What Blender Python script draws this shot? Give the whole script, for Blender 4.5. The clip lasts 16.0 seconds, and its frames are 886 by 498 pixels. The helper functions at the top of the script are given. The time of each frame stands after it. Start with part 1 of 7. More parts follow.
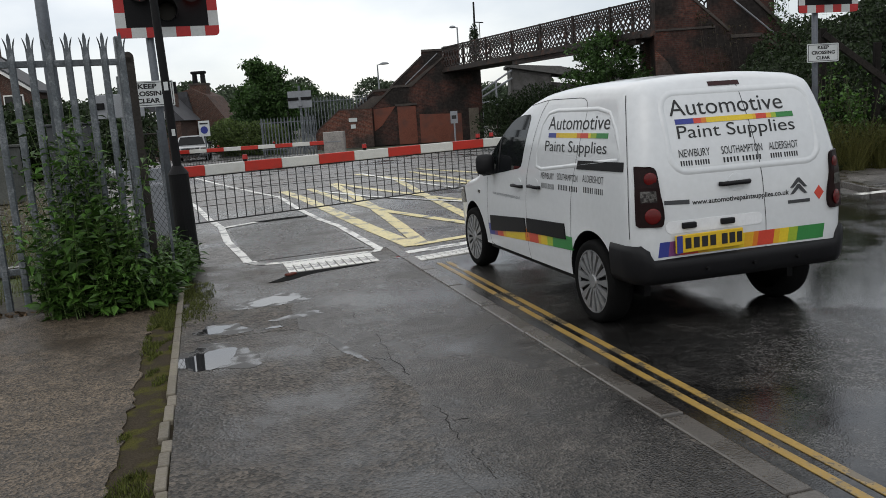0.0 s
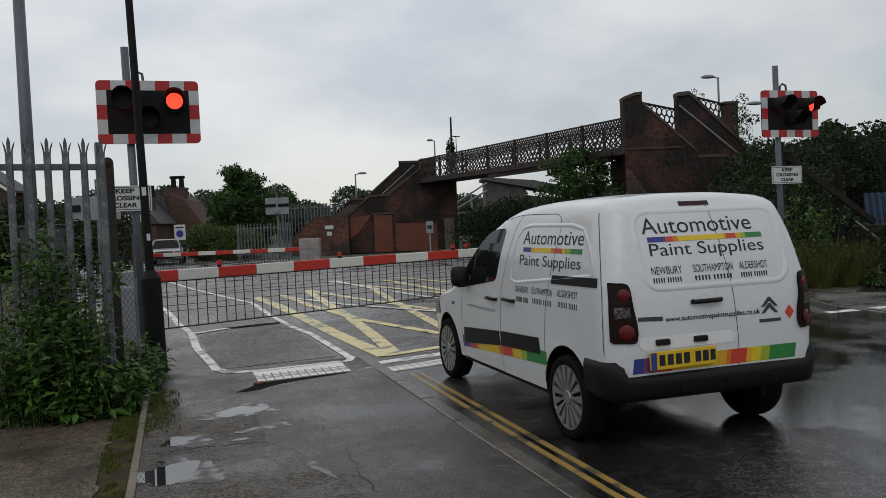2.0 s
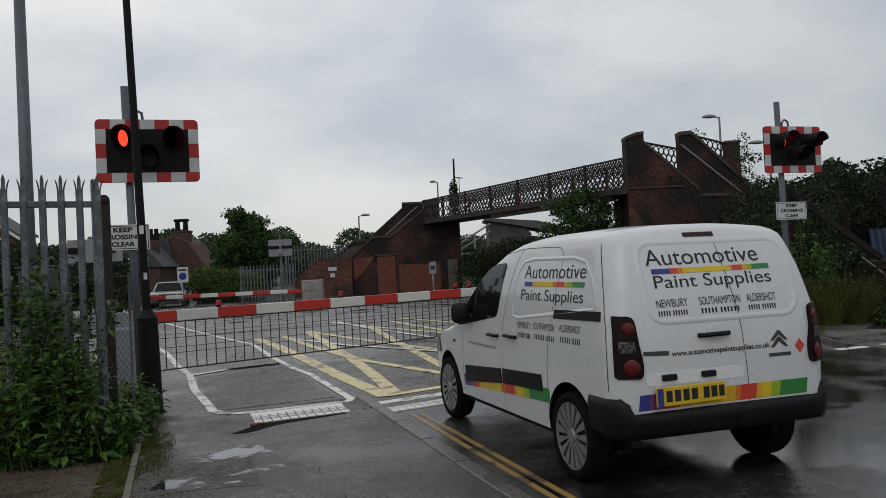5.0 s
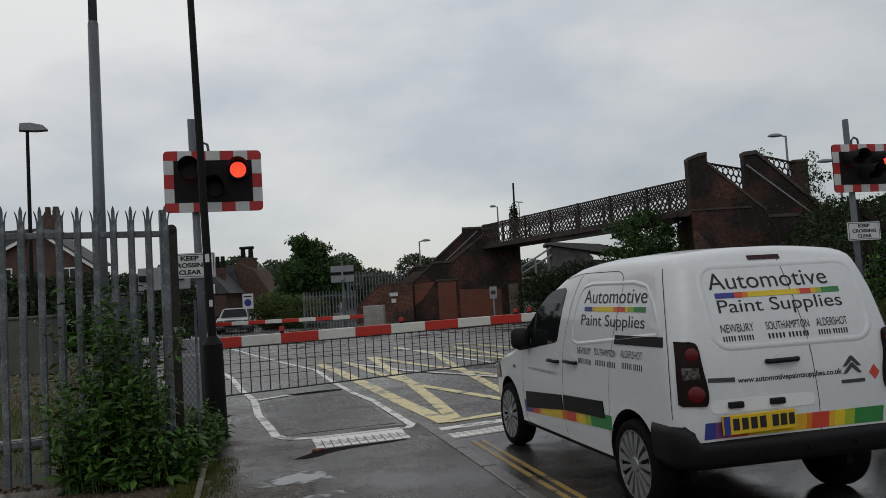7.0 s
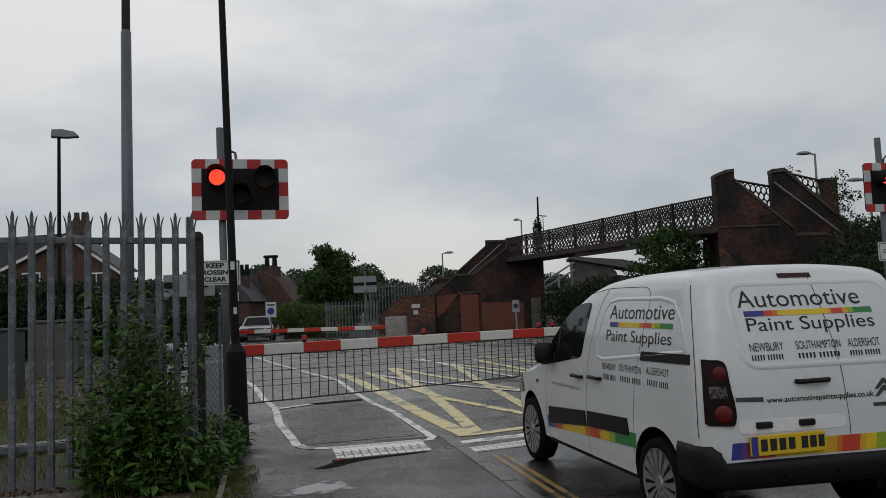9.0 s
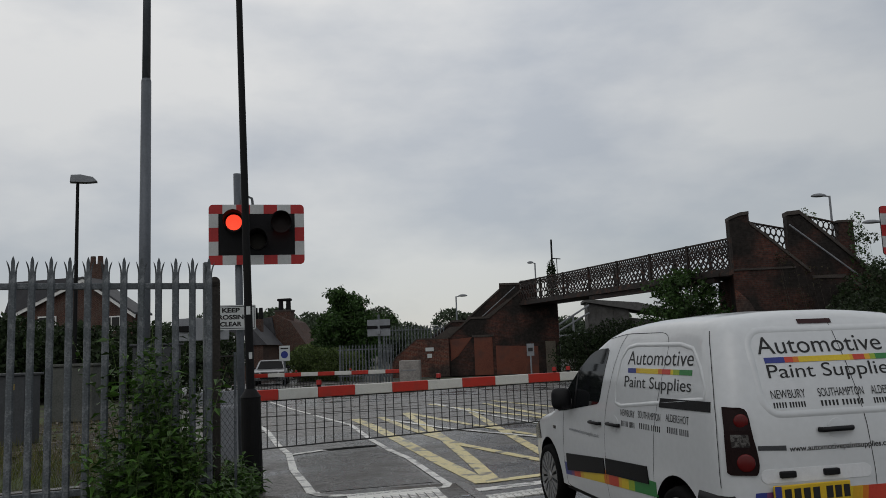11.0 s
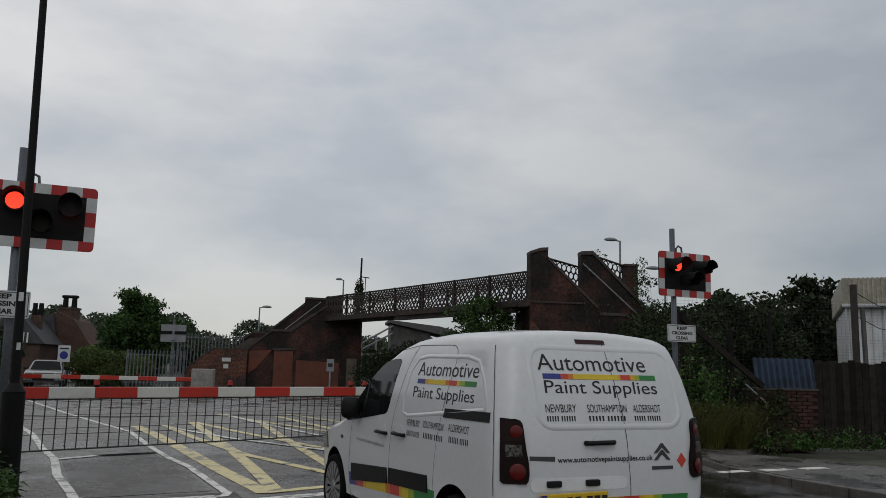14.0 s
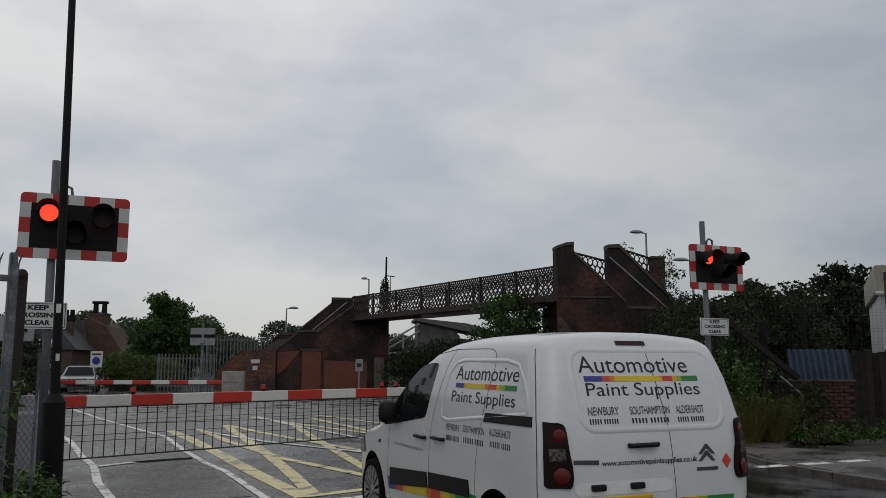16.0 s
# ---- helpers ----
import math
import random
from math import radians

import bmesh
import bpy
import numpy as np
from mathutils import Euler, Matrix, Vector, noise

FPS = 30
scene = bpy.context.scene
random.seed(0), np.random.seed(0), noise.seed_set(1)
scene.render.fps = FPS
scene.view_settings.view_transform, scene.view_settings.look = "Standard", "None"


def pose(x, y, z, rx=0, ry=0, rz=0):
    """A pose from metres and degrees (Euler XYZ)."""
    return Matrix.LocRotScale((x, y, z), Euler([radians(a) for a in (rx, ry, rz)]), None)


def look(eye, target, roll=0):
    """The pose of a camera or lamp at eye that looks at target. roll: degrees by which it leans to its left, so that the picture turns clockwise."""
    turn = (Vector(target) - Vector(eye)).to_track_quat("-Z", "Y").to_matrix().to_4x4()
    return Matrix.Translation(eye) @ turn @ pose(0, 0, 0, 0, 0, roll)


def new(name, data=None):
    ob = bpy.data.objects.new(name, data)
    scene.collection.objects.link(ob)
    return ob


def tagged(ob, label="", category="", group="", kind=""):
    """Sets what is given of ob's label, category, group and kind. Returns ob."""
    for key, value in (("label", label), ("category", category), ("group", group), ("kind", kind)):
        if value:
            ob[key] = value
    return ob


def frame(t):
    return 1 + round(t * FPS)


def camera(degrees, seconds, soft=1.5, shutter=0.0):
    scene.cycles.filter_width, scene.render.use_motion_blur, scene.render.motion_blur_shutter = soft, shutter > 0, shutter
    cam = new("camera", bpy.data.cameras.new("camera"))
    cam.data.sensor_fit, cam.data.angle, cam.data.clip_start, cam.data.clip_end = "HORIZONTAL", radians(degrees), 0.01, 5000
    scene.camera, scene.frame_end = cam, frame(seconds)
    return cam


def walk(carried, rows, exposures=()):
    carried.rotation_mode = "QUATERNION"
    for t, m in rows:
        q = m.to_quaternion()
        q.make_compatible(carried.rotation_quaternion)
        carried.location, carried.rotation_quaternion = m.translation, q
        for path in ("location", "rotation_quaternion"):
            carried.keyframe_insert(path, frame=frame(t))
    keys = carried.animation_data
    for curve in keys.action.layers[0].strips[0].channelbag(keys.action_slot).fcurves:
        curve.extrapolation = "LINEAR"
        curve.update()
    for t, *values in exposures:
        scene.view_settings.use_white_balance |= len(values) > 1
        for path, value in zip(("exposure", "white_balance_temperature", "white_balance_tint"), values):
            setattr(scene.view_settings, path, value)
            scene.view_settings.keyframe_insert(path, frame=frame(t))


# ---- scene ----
cam = camera(57.4, 16.0, soft=0.5)
PATH = [
    (0, (-0.392, 0.614, 1.615), (0.154, 2.51, 1.288), -3.9),
    (0.5, (-0.387, 0.619, 1.606), (0.147, 2.519, 1.281), -3.9),
    (0.7, (-0.387, 0.629, 1.602), (0.137, 2.534, 1.292), -3.5),
    (0.8, (-0.387, 0.63, 1.61), (0.146, 2.536, 1.322), -3.4),
    (1, (-0.377, 0.626, 1.619), (0.171, 2.542, 1.442), -3.3),
    (1.2, (-0.363, 0.623, 1.641), (0.215, 2.534, 1.532), -3.5),
    (1.5, (-0.355, 0.628, 1.64), (0.244, 2.535, 1.563), -3.3),
    (2, (-0.39, 0.632, 1.64), (0.239, 2.529, 1.575), -2.5),
    (2.5, (-0.435, 0.609, 1.63), (0.234, 2.493, 1.563), -1.9),
    (3, (-0.473, 0.574, 1.609), (0.223, 2.447, 1.529), -2.2),
    (5.5, (-0.293, 0.775, 1.575), (0.269, 2.693, 1.642), -2.8),
    (5.7, (-0.302, 0.755, 1.574), (0.228, 2.682, 1.65), -2.7),
    (6, (-0.302, 0.775, 1.588), (0.19, 2.711, 1.686), -2.7),
    (6.5, (-0.291, 0.765, 1.584), (0.195, 2.702, 1.689), -3.0),
    (7, (-0.292, 0.747, 1.584), (0.191, 2.685, 1.692), -3.3),
    (7.5, (-0.291, 0.765, 1.578), (0.17, 2.708, 1.692), -3.1),
    (8, (-0.296, 0.767, 1.579), (0.156, 2.712, 1.7), -2.8),
    (8.5, (-0.302, 0.773, 1.58), (0.137, 2.72, 1.71), -2.3),
    (9, (-0.306, 0.772, 1.581), (0.123, 2.72, 1.722), -2.1),
    (9.5, (-0.318, 0.774, 1.589), (0.073, 2.729, 1.759), -2.0),
    (12, (-0.348, 0.74, 1.604), (0.078, 2.675, 1.876), -1.9),
    (12.5, (-0.387, 0.724, 1.6), (0.098, 2.645, 1.871), -1.7),
    (13, (-0.393, 0.738, 1.588), (0.136, 2.648, 1.855), -1.9),
    (13.3, (-0.363, 0.752, 1.574), (0.178, 2.658, 1.846), -1.8),
    (13.5, (-0.303, 0.794, 1.541), (0.304, 2.679, 1.817), -1.3),
    (13.6, (-0.291, 0.78, 1.543), (0.369, 2.647, 1.827), -1.1),
    (13.8, (-0.269, 0.762, 1.539), (0.487, 2.591, 1.826), 0.0),
    (14, (-0.255, 0.769, 1.499), (0.58, 2.563, 1.789), 1.4),
    (14.2, (-0.27, 0.736, 1.517), (0.585, 2.521, 1.803), 1.5),
    (14.5, (-0.28, 0.801, 1.5), (0.564, 2.594, 1.776), 1.9),
    (15, (-0.369, 0.81, 1.529), (0.471, 2.606, 1.796), 1.6),
    (15.5, (-0.337, 0.803, 1.556), (0.464, 2.615, 1.826), 0.3),
    (16, (-0.334, 0.82, 1.56), (0.45, 2.639, 1.84), 0.1),
]
EXPO = [(0.0, 0.30), (0.4, 0.43), (0.8, 0.40), (1.0, 0.30), (1.5, -0.14), (2.0, -0.18), (2.5, -0.22), (3.0, -0.14), (5.5, -0.33), (9.5, -0.44), (12.0, -0.55), (13.5, -0.54), (15.0, -0.50), (16.0, -0.50)]
walk(cam, [(t, look(eye, target, roll)) for t, eye, target, roll in PATH], EXPO)

# ---------------------------------------------------------------- world and light
world = bpy.data.worlds.new("overcast_sky")
scene.world = world
world.use_nodes = True


def link(nt, a, b):
    nt.links.new(a, b)


def build_sky():
    nt = world.node_tree
    nt.nodes.clear()
    out = nt.nodes.new("ShaderNodeOutputWorld")
    bg = nt.nodes.new("ShaderNodeBackground")
    sky = nt.nodes.new("ShaderNodeTexSky")
    sky.sky_type, sky.sun_disc = "NISHITA", False
    sky.sun_elevation, sky.sun_rotation = radians(48), radians(205)
    co = nt.nodes.new("ShaderNodeTexCoord")
    mp = nt.nodes.new("ShaderNodeMapping")
    mp.inputs["Scale"].default_value = (1.0, 1.0, 2.3)
    mp.inputs["Location"].default_value = (0.35, 0.2, 0.1)
    nz = nt.nodes.new("ShaderNodeTexNoise")
    nz.inputs["Scale"].default_value, nz.inputs["Detail"].default_value, nz.inputs["Roughness"].default_value = 2.1, 6, 0.52
    ramp = nt.nodes.new("ShaderNodeValToRGB")
    ramp.color_ramp.elements[0].position, ramp.color_ramp.elements[0].color = 0.38, (0.575, 0.600, 0.635, 1)
    ramp.color_ramp.elements[1].position, ramp.color_ramp.elements[1].color = 0.58, (0.862, 0.853, 0.828, 1)
    sep = nt.nodes.new("ShaderNodeSeparateXYZ")
    lift = nt.nodes.new("ShaderNodeMapRange")
    for key, v in (("From Min", 0.04), ("From Max", 0.42), ("To Min", 0.97), ("To Max", 1.36)):
        lift.inputs[key].default_value = v
    mul = nt.nodes.new("ShaderNodeMix")
    mul.data_type, mul.blend_type = "RGBA", "MULTIPLY"
    mul.inputs[0].default_value = 1.0
    mix = nt.nodes.new("ShaderNodeMix")
    mix.data_type = "RGBA"
    mix.inputs[0].default_value = 0.025
    link(nt, co.outputs["Generated"], mp.inputs["Vector"])
    link(nt, mp.outputs["Vector"], nz.inputs["Vector"])
    link(nt, nz.outputs["Fac"], ramp.inputs["Fac"])
    link(nt, co.outputs["Generated"], sep.inputs[0])
    link(nt, sep.outputs["Z"], lift.inputs["Value"])
    link(nt, ramp.outputs["Color"], mul.inputs[6])
    link(nt, lift.outputs["Result"], mul.inputs[7])
    dim = nt.nodes.new("ShaderNodeMapRange")
    for key, v in (("From Min", 0.20), ("From Max", 0.74), ("To Min", 0.0), ("To Max", 1.0)):
        dim.inputs[key].default_value = v
    dark = nt.nodes.new("ShaderNodeMix")
    dark.data_type, dark.blend_type = "RGBA", "MULTIPLY"
    dark.inputs[7].default_value = (0.655, 0.675, 0.695, 1)
    low = nt.nodes.new("ShaderNodeMath")
    low.operation = "MULTIPLY_ADD"
    low.inputs[1].default_value = -0.30
    link(nt, sep.outputs["Z"], low.inputs[0])
    link(nt, sep.outputs["X"], low.inputs[2])
    link(nt, low.outputs[0], dim.inputs["Value"])
    link(nt, dim.outputs[0], dark.inputs[0])
    link(nt, mul.outputs[2], dark.inputs[6])
    link(nt, dark.outputs[2], mix.inputs[6])
    link(nt, sky.outputs["Color"], mix.inputs[7])
    link(nt, mix.outputs[2], bg.inputs["Color"])
    bg.inputs["Strength"].default_value = 0.90
    link(nt, bg.outputs[0], out.inputs["Surface"])


build_sky()
sun_data = bpy.data.lights.new("sun", "SUN")
sun_data.energy, sun_data.angle, sun_data.color = 0.3, radians(40), (1.0, 0.97, 0.93)
sun = new("sun", sun_data)
sun.matrix_world = look((-6, -14, 16), (0, 0, 0))

# ---------------------------------------------------------------- materials
MATS = {}


def mat(name, color, rough=0.6, metal=0.0, vary=0.12, scale=4.0, fine=60.0, bump=0.0, second=None, amount=(0.45, 0.6),
        rough2=None, emit=None, spec=0.3, coat=0.0, island=0.0, through_light=0.0, obj_random=0.0):
    """A surface with colour variation at two scales, relief and, if second is given, patches of a second colour."""
    if name in MATS:
        return MATS[name]
    m = bpy.data.materials.new(name)
    m.use_nodes = True
    nt = m.node_tree
    p = nt.nodes["Principled BSDF"]
    p.inputs["Metallic"].default_value, p.inputs["Roughness"].default_value = metal, rough
    p.inputs["Specular IOR Level"].default_value = spec
    p.inputs["Coat Weight"].default_value = coat
    p.inputs["Coat Roughness"].default_value = 0.06
    co = nt.nodes.new("ShaderNodeTexCoord")
    big = nt.nodes.new("ShaderNodeTexNoise")
    big.inputs["Scale"].default_value, big.inputs["Detail"].default_value = scale, 5
    small = nt.nodes.new("ShaderNodeTexNoise")
    small.inputs["Scale"].default_value, small.inputs["Detail"].default_value = fine, 3
    for n in (big, small):
        link(nt, co.outputs["Object"], n.inputs["Vector"])
    base = nt.nodes.new("ShaderNodeRGB")
    base.outputs[0].default_value = (*color, 1)
    col = base.outputs[0]
    if second:
        sel = nt.nodes.new("ShaderNodeMapRange")
        sel.inputs["From Min"].default_value, sel.inputs["From Max"].default_value = amount
        blend = nt.nodes.new("ShaderNodeMix")
        blend.data_type = "RGBA"
        blend.inputs[7].default_value = (*second, 1)
        both = nt.nodes.new("ShaderNodeMath")
        both.operation = "MULTIPLY_ADD"
        both.inputs[1].default_value = 0.35
        both.inputs[2].default_value = -0.17
        add = nt.nodes.new("ShaderNodeMath")
        link(nt, small.outputs["Fac"], both.inputs[0])
        link(nt, big.outputs["Fac"], add.inputs[0])
        link(nt, both.outputs[0], add.inputs[1])
        link(nt, add.outputs[0], sel.inputs["Value"])
        link(nt, sel.outputs[0], blend.inputs[0])
        link(nt, col, blend.inputs[6])
        col = blend.outputs[2]
        if rough2 is not None:
            rr = nt.nodes.new("ShaderNodeMapRange")
            rr.inputs["To Min"].default_value, rr.inputs["To Max"].default_value = rough, rough2
            link(nt, sel.outputs[0], rr.inputs["Value"])
            link(nt, rr.outputs[0], p.inputs["Roughness"])
    elif rough2 is not None:
        rr = nt.nodes.new("ShaderNodeMapRange")
        rr.inputs["From Min"].default_value, rr.inputs["From Max"].default_value = amount
        rr.inputs["To Min"].default_value, rr.inputs["To Max"].default_value = rough, rough2
        link(nt, big.outputs["Fac"], rr.inputs["Value"])
        link(nt, rr.outputs[0], p.inputs["Roughness"])
    hsv = nt.nodes.new("ShaderNodeHueSaturation")
    val = nt.nodes.new("ShaderNodeMath")
    val.operation = "ADD"
    terms = []
    for src, k in ((big.outputs["Fac"], vary), (small.outputs["Fac"], vary)):
        mr = nt.nodes.new("ShaderNodeMapRange")
        mr.inputs["From Min"].default_value, mr.inputs["From Max"].default_value = 0.3, 0.7
        mr.inputs["To Min"].default_value, mr.inputs["To Max"].default_value = 0.5 - k, 0.5 + k
        link(nt, src, mr.inputs["Value"])
        terms.append(mr.outputs[0])
    link(nt, terms[0], val.inputs[0])
    link(nt, terms[1], val.inputs[1])
    vout = val.outputs[0]
    if island or obj_random:
        info = nt.nodes.new("ShaderNodeNewGeometry" if island else "ShaderNodeObjectInfo")
        mr = nt.nodes.new("ShaderNodeMapRange")
        k = island or obj_random
        mr.inputs["To Min"].default_value, mr.inputs["To Max"].default_value = 1 - k, 1 + k
        link(nt, info.outputs["Random Per Island" if island else "Random"], mr.inputs["Value"])
        mu = nt.nodes.new("ShaderNodeMath")
        mu.operation = "MULTIPLY"
        link(nt, vout, mu.inputs[0])
        link(nt, mr.outputs[0], mu.inputs[1])
        vout = mu.outputs[0]
    link(nt, vout, hsv.inputs["Value"])
    link(nt, col, hsv.inputs["Color"])
    link(nt, hsv.outputs[0], p.inputs["Base Color"])
    if bump:
        b = nt.nodes.new("ShaderNodeBump")
        b.inputs["Strength"].default_value, b.inputs["Distance"].default_value = bump, 0.01
        link(nt, small.outputs["Fac"], b.inputs["Height"])
        link(nt, b.outputs[0], p.inputs["Normal"])
    if emit:
        p.inputs["Emission Color"].default_value = (*emit[:3], 1)
        p.inputs["Emission Strength"].default_value = emit[3]
    if through_light:
        tr = nt.nodes.new("ShaderNodeBsdfTranslucent")
        ms = nt.nodes.new("ShaderNodeMixShader")
        ms.inputs[0].default_value = through_light
        link(nt, hsv.outputs[0], tr.inputs["Color"])
        link(nt, p.outputs[0], ms.inputs[1])
        link(nt, tr.outputs[0], ms.inputs[2])
        link(nt, ms.outputs[0], nt.nodes["Material Output"].inputs["Surface"])
    MATS[name] = m
    return m


def brick_mat(name, c1, c2, mortar, soot, scale=1.0, bias=0.5):
    if name in MATS:
        return MATS[name]
    m = bpy.data.materials.new(name)
    m.use_nodes = True
    nt = m.node_tree
    p = nt.nodes["Principled BSDF"]
    p.inputs["Roughness"].default_value = 0.85
    p.inputs["Specular IOR Level"].default_value = 0.2
    co = nt.nodes.new("ShaderNodeTexCoord")
    sep = nt.nodes.new("ShaderNodeSeparateXYZ")
    add = nt.nodes.new("ShaderNodeMath")
    comb = nt.nodes.new("ShaderNodeCombineXYZ")
    link(nt, co.outputs["Object"], sep.inputs[0])
    link(nt, sep.outputs["X"], add.inputs[0])
    link(nt, sep.outputs["Y"], add.inputs[1])
    link(nt, add.outputs[0], comb.inputs["X"])
    link(nt, sep.outputs["Z"], comb.inputs["Y"])
    b = nt.nodes.new("ShaderNodeTexBrick")
    b.inputs["Color1"].default_value, b.inputs["Color2"].default_value, b.inputs["Mortar"].default_value = (*c1, 1), (*c2, 1), (*mortar, 1)
    b.inputs["Scale"].default_value = scale
    b.inputs["Brick Width"].default_value, b.inputs["Row Height"].default_value, b.inputs["Mortar Size"].default_value = 0.225, 0.075, 0.008
    link(nt, comb.outputs[0], b.inputs["Vector"])
    nz = nt.nodes.new("ShaderNodeTexNoise")
    nz.inputs["Scale"].default_value, nz.inputs["Detail"].default_value = 0.7, 7
    link(nt, co.outputs["Object"], nz.inputs["Vector"])
    mr = nt.nodes.new("ShaderNodeMapRange")
    mr.inputs["From Min"].default_value, mr.inputs["From Max"].default_value = bias - 0.08, bias + 0.12
    link(nt, nz.outputs["Fac"], mr.inputs["Value"])
    mix = nt.nodes.new("ShaderNodeMix")
    mix.data_type = "RGBA"
    mix.inputs[7].default_value = (*soot, 1)
    link(nt, mr.outputs[0], mix.inputs[0])
    link(nt, b.outputs["Color"], mix.inputs[6])
    fine = nt.nodes.new("ShaderNodeTexNoise")
    fine.inputs["Scale"].default_value, fine.inputs["Detail"].default_value = 9.0, 6
    link(nt, co.outputs["Object"], fine.inputs["Vector"])
    hsv = nt.nodes.new("ShaderNodeHueSaturation")
    mv = nt.nodes.new("ShaderNodeMapRange")
    mv.inputs["From Min"].default_value, mv.inputs["From Max"].default_value = 0.3, 0.7
    mv.inputs["To Min"].default_value, mv.inputs["To Max"].default_value = 0.6, 1.4
    link(nt, fine.outputs["Fac"], mv.inputs["Value"])
    link(nt, mv.outputs[0], hsv.inputs["Value"])
    link(nt, mix.outputs[2], hsv.inputs["Color"])
    link(nt, hsv.outputs[0], p.inputs["Base Color"])
    bp = nt.nodes.new("ShaderNodeBump")
    bp.inputs["Strength"].default_value, bp.inputs["Distance"].default_value = 0.4, 0.01
    link(nt, b.outputs["Fac"], bp.inputs["Height"])
    bp.invert = True
    link(nt, bp.outputs[0], p.inputs["Normal"])
    MATS[name] = m
    return m




def asphalt(name, dry, wet, rough, wet_rough, wet_from, wet_to, grain=120.0, relief=0.5, stain=0.42):
    """Wet asphalt: stones at a small scale, stains, and drier and wetter patches."""
    m = bpy.data.materials.new(name)
    m.use_nodes = True
    nt = m.node_tree
    p = nt.nodes["Principled BSDF"]
    co = nt.nodes.new("ShaderNodeTexCoord")
    vor = nt.nodes.new("ShaderNodeTexVoronoi")
    vor.inputs["Scale"].default_value = grain
    mid = nt.nodes.new("ShaderNodeTexNoise")
    mid.inputs["Scale"].default_value, mid.inputs["Detail"].default_value, mid.inputs["Roughness"].default_value = 7.0, 8, 0.7
    big = nt.nodes.new("ShaderNodeTexNoise")
    big.inputs["Scale"].default_value, big.inputs["Detail"].default_value, big.inputs["Roughness"].default_value = 0.75, 9, 0.62
    for n in (vor, mid, big):
        link(nt, co.outputs["Object"], n.inputs["Vector"])
    mask = nt.nodes.new("ShaderNodeMapRange")
    mask.inputs["From Min"].default_value, mask.inputs["From Max"].default_value = wet_from, wet_to
    link(nt, big.outputs["Fac"], mask.inputs["Value"])
    col = nt.nodes.new("ShaderNodeMix")
    col.data_type = "RGBA"
    col.inputs[6].default_value, col.inputs[7].default_value = (*dry, 1), (*wet, 1)
    link(nt, mask.outputs[0], col.inputs[0])
    stone = nt.nodes.new("ShaderNodeMapRange")
    stone.inputs["From Min"].default_value, stone.inputs["From Max"].default_value = 0.22, 0.78
    stone.inputs["To Min"].default_value, stone.inputs["To Max"].default_value = 0.25, 1.75
    p.inputs["Specular IOR Level"].default_value = 0.36
    bw = nt.nodes.new("ShaderNodeRGBToBW")
    link(nt, vor.outputs["Color"], bw.inputs[0])
    link(nt, bw.outputs[0], stone.inputs["Value"])
    blot = nt.nodes.new("ShaderNodeMapRange")
    blot.inputs["From Min"].default_value, blot.inputs["From Max"].default_value = 0.3, 0.7
    blot.inputs["To Min"].default_value, blot.inputs["To Max"].default_value = 1 - stain, 1 + stain
    link(nt, mid.outputs["Fac"], blot.inputs["Value"])
    mul = nt.nodes.new("ShaderNodeMath")
    mul.operation = "MULTIPLY"
    link(nt, stone.outputs[0], mul.inputs[0])
    link(nt, blot.outputs[0], mul.inputs[1])
    hsv = nt.nodes.new("ShaderNodeHueSaturation")
    link(nt, mul.outputs[0], hsv.inputs["Value"])
    link(nt, col.outputs[2], hsv.inputs["Color"])
    link(nt, hsv.outputs[0], p.inputs["Base Color"])
    rg = nt.nodes.new("ShaderNodeMapRange")
    rg.inputs["To Min"].default_value, rg.inputs["To Max"].default_value = rough, wet_rough
    link(nt, mask.outputs[0], rg.inputs["Value"])
    link(nt, rg.outputs[0], p.inputs["Roughness"])
    dry_amount = nt.nodes.new("ShaderNodeMapRange")
    dry_amount.inputs["To Min"].default_value, dry_amount.inputs["To Max"].default_value = relief, relief * 0.25
    link(nt, mask.outputs[0], dry_amount.inputs["Value"])
    add = nt.nodes.new("ShaderNodeMath")
    link(nt, vor.outputs["Distance"], add.inputs[0])
    link(nt, mid.outputs["Fac"], add.inputs[1])
    b = nt.nodes.new("ShaderNodeBump")
    b.inputs["Distance"].default_value = 0.006
    link(nt, dry_amount.outputs[0], b.inputs["Strength"])
    link(nt, add.outputs[0], b.inputs["Height"])
    link(nt, b.outputs[0], p.inputs["Normal"])
    MATS[name] = m
    return m


ROAD = asphalt("wet_road_asphalt", (0.042, 0.040, 0.038), (0.013, 0.0125, 0.012), 0.20, 0.035, 0.40, 0.56, 95, 0.28, 0.55)
PAVE = asphalt("wet_pavement_asphalt", (0.058, 0.049, 0.040), (0.016, 0.0145, 0.013), 0.60, 0.20, 0.42, 0.58, 55, 1.6, 0.6)
PATCH = asphalt("asphalt_repair", (0.044, 0.039, 0.034), (0.018, 0.0165, 0.015), 0.42, 0.13, 0.40, 0.58, 85, 1.1, 0.6)
DECK = asphalt("crossing_deck_asphalt", (0.125, 0.118, 0.110), (0.060, 0.057, 0.054), 0.45, 0.16, 0.44, 0.62, 60, 0.8, 0.6)
FARPAVE = asphalt("grey_pavement_asphalt", (0.098, 0.090, 0.082), (0.048, 0.045, 0.042), 0.5, 0.2, 0.42, 0.60, 60, 1.0, 0.5)
OLDROAD = asphalt("worn_pale_asphalt", (0.098, 0.092, 0.086), (0.040, 0.038, 0.036), 0.45, 0.13, 0.42, 0.58, 60, 0.8, 0.65)
